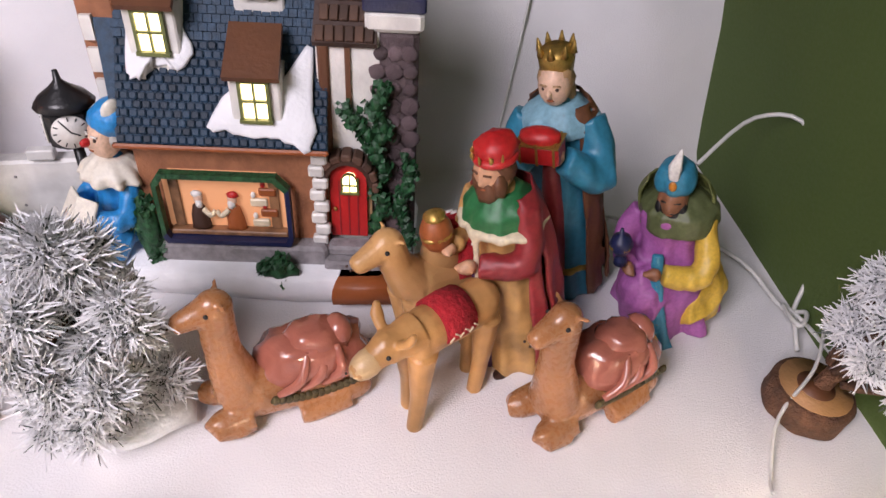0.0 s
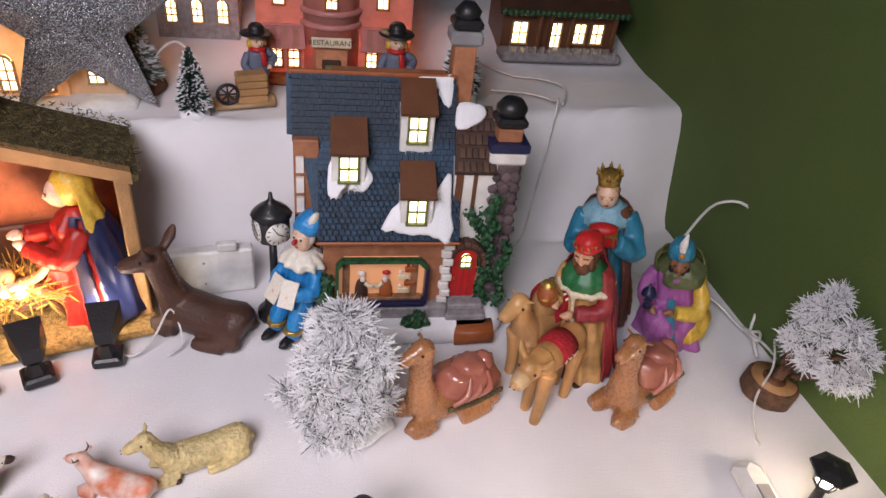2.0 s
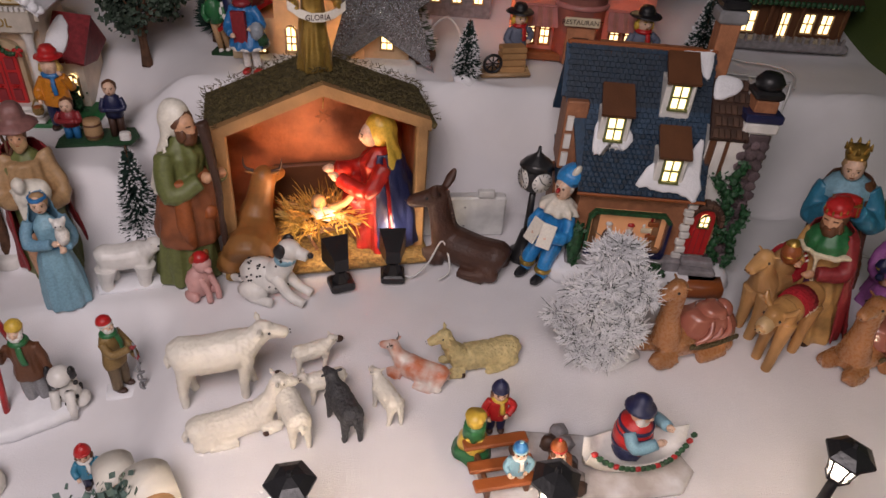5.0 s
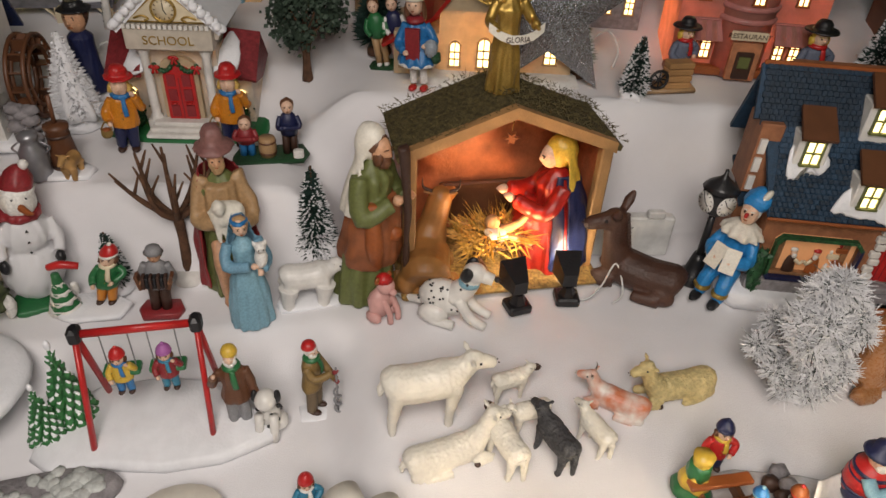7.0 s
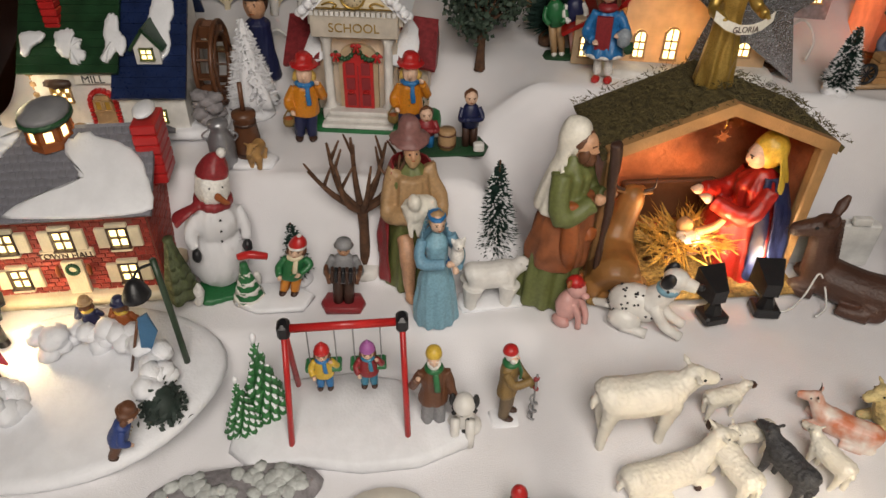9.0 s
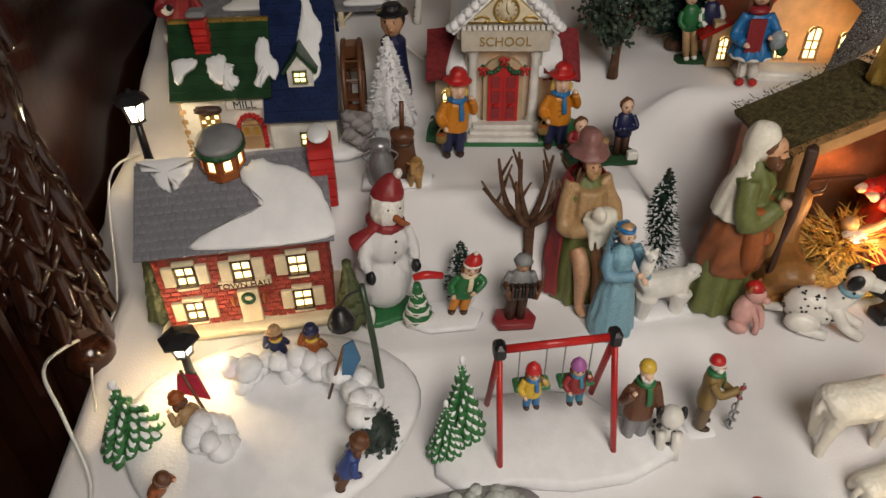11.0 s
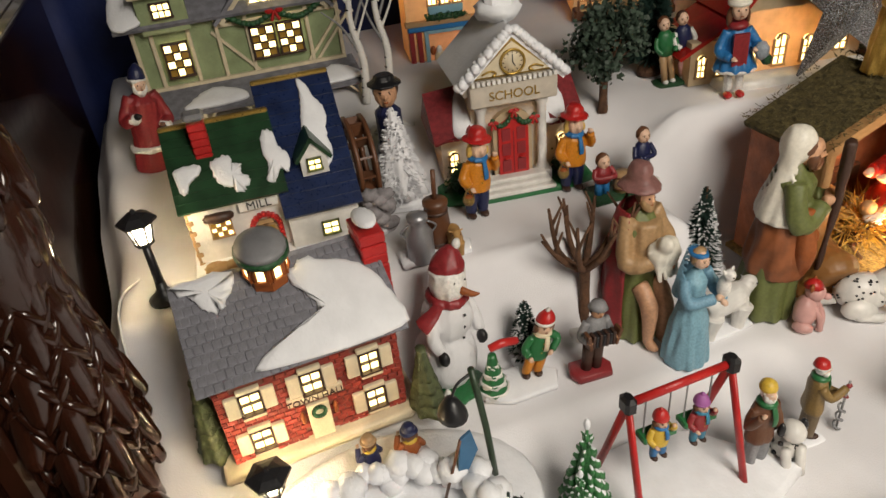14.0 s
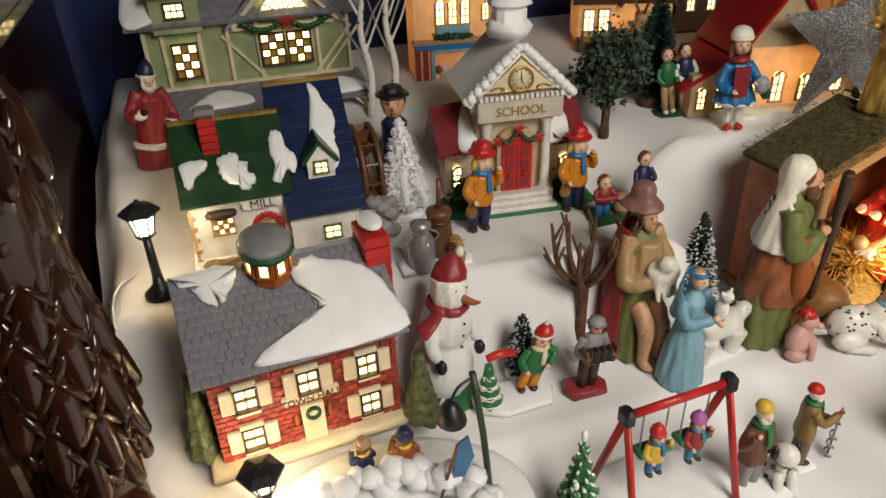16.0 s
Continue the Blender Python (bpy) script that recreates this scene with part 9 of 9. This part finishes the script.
def skating_pond():
    g = thing("sleigh_scene", (0, 0, 0), 0, "winter scene of a santa in a white boat with children", "winter scene")
    out = [(-0.137, 0.252), (-0.125, 0.215), (-0.09, 0.198), (-0.05, 0.205), (-0.02, 0.200), (0.018, 0.198), (0.036, 0.214), (0.032, 0.238), (0.0, 0.245), (-0.04, 0.262), (-0.09, 0.275), (-0.13, 0.272)]
    s = Shape()
    s.plate(out, 0, 0.008, C("pond_white", (0.66, 0.66, 0.68), 0.12, 0.3, scale=40, second=(0.42, 0.38, 0.36)))
    part("base", s, g, "glossy base with stones")
    s = Shape()
    rings = []
    for u in [k / 10 for k in range(11)]:
        w, z = 0.019 * math.sin(math.pi * (0.14 + 0.78 * u)) , 0.009 + 0.010 * (2 * u - 1) ** 4
        x = -0.055 + 0.085 * u
        rings.append([(x, 0.226 + w * c, z + 0.022 * max(0, abs(c) ** 2)) for c in (-1, -0.8, -0.5, 0, 0.5, 0.8, 1)] + [(x, 0.226 + 0.85 * w * c, z + 0.020 * max(0.2, abs(c) ** 2) + 0.002) for c in (1, 0.5, 0, -0.5, -1)])
    s.rings(rings, white)
    part("boat", s, g, "white rowing boat")
    s = Shape()
    for k in range(22):
        u = k / 21
        s.ball((-0.053 + 0.082 * u, 0.226 - 0.0195 * math.sin(math.pi * (0.14 + 0.78 * u)), 0.030 + 0.010 * (2 * u - 1) ** 4), (0.003, 0.0022, 0.0022), leaf if k % 4 else red, seg=7, lumps=0.3)
    part("garland", s, g, "green garland along the boat")
    s = Shape()
    for k in range(3):
        s.box((-0.115, 0.222 + 0.016 * k, 0.018 + 0.006 * (k == 2)), (0.05, 0.010, 0.004), rust, bevel=0.001)
    for x in (-0.13, -0.1):
        s.box((x, 0.238, 0.012), (0.004, 0.04, 0.012), brown, bevel=0.001)
    part("bench", s, g, "brown wooden bench")
    s = Shape()
    for j in range(4):
        s.lathe([(0.016 - 0.0035 * j, 0), (0.008, 0.012)], yellow if j % 2 else green, (-0.13, 0.262, 0.008 + 0.009 * j), 14, 6, 0.1)
    part("small_fir", s, g, "green and yellow striped fir")
    s = Shape()
    for k in range(8):
        s.ball((-0.065 + 0.006 * math.sin(k * 3), 0.212 + 0.007 * k, 0.012 + 0.003 * (k % 3)), (0.008, 0.007, 0.007), stone if k % 2 else umber, lumps=0.4, seg=10)
    part("rocks", s, g, "grey rocks at the pond edge")
    put_figure("child_figurine", child(red, navy, navy, yellow, brown, basket=False, cap=navy, lift=False), -0.107, 0.278, 0.056, "child figurine in red coat and blue cap on the bench", -10, z=0.010, group="pond children")
    put_figure("child_figurine", child(sky, white, blue, white, brown, basket=False, cap=sky, lift=False), -0.108, 0.225, 0.046, "small child figurine in pale blue on the bench", -10, z=0.014, group="pond children")
    put_figure("child_figurine", child(rust, white, rust, white, brown, basket=False, cap=red, lift=False), -0.080, 0.222, 0.050, "small child figurine in rust and white beside the boat", 20, z=0.010, group="pond children")
    put_figure("child_figurine", child(white, white, white, red, blond, basket=False, cap=white, lift=False), -0.085, 0.205, 0.040, "small white clad child figurine at the pond edge", 20, z=0.008, group="pond children")
    s = Shape()
    s.ball((0, 0, 0.18), (0.28, 0.22, 0.2), navy, lumps=0.1)
    s.lathe([(0.24, 0.2), (0.25, 0.4), (0.2, 0.6), (0.08, 0.68)], red, (0, 0, 0), 20)
    for k in range(4):
        s.lathe([(0.252 - 0.01 * k, 0.24 + 0.1 * k), (0.256 - 0.01 * k, 0.27 + 0.1 * k), (0.25 - 0.01 * k, 0.29 + 0.1 * k)], navy, (0, 0, 0), 20)
    face(s, 0.76, 0.13, -0.02, beard=white, tone=pale)
    s.lathe([(0.2, 0), (0.18, 0.03), (0.12, 0.05), (0.11, 0.15), (0.03, 0.2)], navy, (0, 0.01, 0.84), 18)
    arm(s, -1, sky, (-0.1, -0.32, 0.5), (-0.28, -0.14, 0.44), (0.2, 0, 0.56), 0.08, pale)
    arm(s, 1, sky, (0.14, -0.34, 0.62), (0.3, -0.16, 0.5), (0.2, 0, 0.56), 0.08, pale)
    put_figure("santa_figurine", s, -0.014, 0.234, 0.060, "bearded sailor santa figurine in striped sleeves in the boat", 40, z=0.016)


skating_pond()


def horse_sleigh():
    g = thing("horse_sleigh", (-0.032, -0.024, 0), -4, "white horse pulling a golden green sleigh on snowy base", "horse sleigh")
    s = Shape()
    s.plate([(0.205, 0.145), (0.212, 0.128), (0.25, 0.118), (0.33, 0.118), (0.38, 0.125), (0.385, 0.155), (0.33, 0.165), (0.25, 0.165), (0.215, 0.16)], 0, 0.010, snow)
    part("base", s, g, "snowy base")
    s = Shape()
    beast(s, C("horse_grey", (0.52, 0.50, 0.50), 0.35, 0.3, scale=40), 0.058, 0.074, 0.032, 0.0125, 0.5, 0.024, 0.0042, False, 0.007, tail=0.02, mane=grey)
    s.tube([(-0.03, -0.012, 0.045), (0.0, -0.016, 0.034), (0.035, -0.015, 0.04)], 0.001, brown, 6)
    s.v = [(x + 0.252, y + 0.142, z + 0.009) for x, y, z in s.v]
    part("horse", s, g, "grey white trotting horse")
    s = Shape()
    s.slab([(0.285, 0.026), (0.29, 0.05), (0.31, 0.042), (0.335, 0.042), (0.35, 0.064), (0.36, 0.064), (0.352, 0.03), (0.34, 0.02), (0.295, 0.02)], 0.126, 0.158, C("sleigh_green", (0.10, 0.12, 0.03), 0.3))
    for y in (0.124, 0.16):
        s.tube([(0.28, y, 0.03), (0.285, y, 0.014), (0.32, y, 0.012), (0.36, y, 0.014)], 0.0014, gold, 6)
        s.tube([(0.29, y, 0.05), (0.31, y, 0.042), (0.335, y, 0.042), (0.352, y, 0.064)], 0.0016, gold, 6)
    part("sleigh", s, g, "green sleigh with gold trim")
    s = Shape()
    robe(s, red, 0.74, 0.24, 0.16, 5, 0.05)
    face(s, 0.82, 0.11, -0.02, beard=white, tone=pale)
    s.lathe([(0.12, 0), (0.11, 0.06), (0.03, 0.18)], red, (0, 0, 0.88), 14)
    s.lathe([(0.125, 0), (0.135, 0.025), (0.12, 0.05)], white, (0, 0, 0.875), 14)
    put_figure("santa_figurine", s, 0.307, 0.094, 0.058, "santa figurine in red riding the sleigh", 60, z=0.035)


horse_sleigh()


def brick_path():
    s = Shape()
    deep = C("path_joint", (0.03, 0.008, 0.008), 0.8)
    s.box((0.15, 0.03, 0.0025), (0.50, 0.252, 0.004), deep)
    base = solid("pavement", s, (0, 0, 0), "dark red brick path mat laid on the cloth", "brick path", -8, kind="structure")
    b = Shape()
    b.box((0, 0, 0.0012), (0.0148, 0.0072, 0.0022), surface("path_brick", (0.13, 0.02, 0.02), 0.6, 0.3, 80, 0.4, 600, per_piece=0.3), bevel=0.0008)
    me = b.mesh("brick")
    for j in range(14):
        for i in range(21):
            part("brick", me, base, at=pose(-0.09 + i * 0.0156 + 0.0078 * (j % 2), 0.152 - j * 0.008, 0.0045))
    rest = Shape()
    for j in range(32):
        for i in range(32):
            if j < 14 and i < 21:
                continue
            x, y = -0.09 + i * 0.0156 + 0.0078 * (j % 2), 0.152 - j * 0.008
            if x < 0.39 and y > -0.09:
                rest.box((x, y, 0.0057), (0.0148, 0.0072, 0.0022), MATS["path_brick"])
    part("brick_rest", rest, base, kind="stuff")


brick_path()


def wires():
    def run(name, pts, r, label, mat=None):
        s = Shape()
        s.tube(pts, r, mat or cable, 6, 5)
        solid(name, s, (0, 0, 0), label, "cable", group="white cables")
    def g(x, y, up=0.002):
        return (x, y, ground(x, y) + up)
    run("power_cable", [(0.384, 0.410, 0.08), (0.435, 0.428, 0.10), (0.461, 0.403, 0.10), (0.455, 0.356, 0.04), (0.435, 0.335, 0.005), (0.421, 0.319, 0.01), (0.412, 0.302, 0.004)], 0.0016, "white cable looping down past the kneeling king")
    run("power_cable", [g(0.350, 0.471), g(0.404, 0.431, 0.006), g(0.425, 0.383, 0.01), g(0.431, 0.341), g(0.433, 0.324, 0.012), g(0.418, 0.313, 0.014), g(0.425, 0.336, 0.01), g(0.436, 0.318), g(0.430, 0.266), g(0.419, 0.197)], 0.0016, "white cable knotted beside the wooden slice")
    run("power_cable", [(0.416, 0.296, 0.03), (0.388, 0.270, 0.028), (0.359, 0.255, 0.012), g(0.339, 0.230), g(0.328, 0.217, 0.008)], 0.0011, "thin white lead to the plug adaptor")
    run("power_cable", [g(0.279, 0.652, 0.003), g(0.319, 0.637), g(0.338, 0.612), g(0.329, 0.589), g(0.300, 0.563), g(0.281, 0.547)], 0.0012, "thin white lead on the shelf slope")
    run("power_cable", [g(0.296, 0.744), g(0.325, 0.694), g(0.359, 0.674), g(0.374, 0.643), g(0.344, 0.600)], 0.0010, "thin white lead beside the brown lodge")
    run("power_cable", [g(0.358, 0.459), g(0.340, 0.472, 0.02), g(0.320, 0.480, 0.004), g(0.301, 0.487)], 0.0014, "white lead behind the kings")
    run("power_cable", [g(-0.157, 0.509, 0.012), g(-0.137, 0.488), g(-0.116, 0.494, 0.012), g(-0.098, 0.507, 0.03), g(-0.093, 0.489, 0.006), g(-0.107, 0.479)], 0.0010, "thin lead of the floodlight curling by the donkey")
    run("power_cable", [(-0.920, 0.555, 0.006), (-0.932, 0.510, 0.03), (-0.928, 0.463, 0.05), (-0.907, 0.427, 0.035), (-0.887, 0.390, 0.004), (-0.881, 0.344, 0.004)], 0.0015, "white cable looping over the edge of the cloth")
    run("power_cable", [g(-0.902, 0.720), g(-0.919, 0.670), g(-0.921, 0.601), g(-0.925, 0.532), g(-0.903, 0.461)], 0.0012, "white lead running down from the mill lamp")
    run("power_cable", [g(0.077, 0.146), g(0.059, 0.157, 0.02), g(0.062, 0.144), g(0.047, 0.139)], 0.0008, "thin lamp lead beside the brick path")
    run("power_cable", [g(0.145, 0.144), g(0.175, 0.146), g(0.197, 0.154), g(0.225, 0.146)], 0.0008, "thin lamp lead near the horse")
    run("power_cable", [g(-0.630, 0.828), (-0.639, 0.829, 0.135), (-0.621, 0.833, 0.15), (-0.598, 0.825, 0.135), g(-0.596, 0.825)], 0.0016, "white cable arch behind the white tree")
    run("power_cable", [g(-0.065, 0.730), (-0.069, 0.740, 0.17), (-0.047, 0.746, 0.185), (-0.031, 0.741, 0.165), g(-0.038, 0.733)], 0.0014, "white cable loop on the upper shelf")
    t = thing("plug_adaptor", (0.290, 0.182, 0.0), -20, "white plastic plug adaptor lying on the cloth", "plug adaptor")
    s = Shape()
    s.box((0, 0, 0.009), (0.024, 0.052, 0.018), cable, bevel=0.006)
    part("body", s, t)
    s = Shape()
    s.box((0, -0.008, 0.0185), (0.010, 0.014, 0.002), grey, bevel=0.0005)
    part("switch", s, t)
    t = thing("socket_box", (-0.062, 0.556, 0.0), -7, "white plastic switch box behind the donkey", "socket box")
    s = Shape()
    s.box((0, 0.006, 0.025), (0.092, 0.014, 0.05), cable, bevel=0.002)
    part("body", s, t)
    s = Shape()
    s.box((0.022, -0.001, 0.056), (0.018, 0.008, 0.008), cable, bevel=0.001)
    part("plug", s, t)
    for x, z in ((0.0, 0.038), (0.0, 0.014)):
        s = Shape()
        s.ball((x, -0.0012, z), (0.0012, 0.0006, 0.0012), grey, seg=6)
        part("screw", s, t)


wires()


def front_row():
    """Things at the front rim of the table."""
    t = thing("log_planter", (-0.385, 0.235, 0.0), 20, "pale log slices with a green frosted brush tree", "log ornament")
    for x, y, z, r in ((0.0, 0.0, 0.016, 0.016), (0.03, 0.014, 0.018, 0.018), (0.014, 0.04, 0.014, 0.014)):
        s = Shape()
        s.tube([(x, y - 0.014, z), (x, y + 0.014, z)], r, wool, 18, 1)
        s.tube([(x, y - 0.0148, z), (x, y - 0.0142, z)], r * 0.78, light_wood, 18, 1)
        s.tube([(x, y - 0.0152, z), (x, y - 0.0146, z)], r * 0.3, brown, 14, 1)
        part("log_slice", s, t)
    s = leaf_clump(t, [(-0.03 + 0.004 * k, 0.01 + 0.002 * (k % 3), 0.02 + 0.003 * (k % 4)) for k in range(14)], 0.006, 500, 4, C("frosty_green", (0.12, 0.2, 0.17), 0.7, 0.6), spread=0.006)
    part("brush_tree", s, t, "frosted green brush branches")
    s = child(teal, navy, red, white, brown, basket=False, cap=red, lift=False)
    put_figure("child_figurine", s, -0.4147, 0.3105, 0.0487, "child figurine in teal coat and red cap near the table rim", 10)
    s = Shape()
    s.plate([(0.03 * math.cos(a), 0.02 * math.sin(a)) for a in [k * 0.35 for k in range(18)]], 0, 0.012, wool)
    put_figure("stone_ornament", s, -0.5098, 0.3203, 1.0812, "cream rounded stone ornament on the cloth", cat="ornament")
    ledge = thing("stone_ledge", (-0.622, 0.342, ground(-0.622, 0.342) - 0.002), 6, "grey cobbled stone pond ledge on the cloth", "ornament", scale=1.08)
    rnd = random.Random(6)
    s = Shape()
    s.plate([(0.06 * math.cos(a) * (1 + 0.06 * math.sin(5 * a)), 0.026 * math.sin(a) * (1 + 0.1 * math.sin(3 * a))) for a in [k * 0.2094 for k in range(30)]], 0, 0.012, stone)
    part("base", s, ledge)
    s = Shape()
    s.ball((0, 0, 0), (0.006, 0.005, 0.003), C("pale_stone", (0.5, 0.52, 0.5), 0.8, 0.3, scale=200, per_piece=0.2), seg=8, lumps=0.4)
    me = s.mesh("cobble")
    for k in range(60):
        a, q = rnd.uniform(0, 6.28), math.sqrt(rnd.random())
        part("cobble", me, ledge, at=pose(0.052 * q * math.cos(a), 0.021 * q * math.sin(a), 0.0115, 0, 0, rnd.uniform(0, 360)) @ Matrix.Scale(rnd.uniform(0.8, 1.15), 4))
    s = child(olive, orange, umber, yellow, umber, basket=False, lift=True)
    put_figure("musician_figurine", s, -0.069, 0.139, 0.050, "musician figurine in olive coat on the brick path", 30, z=0.004)


front_row()
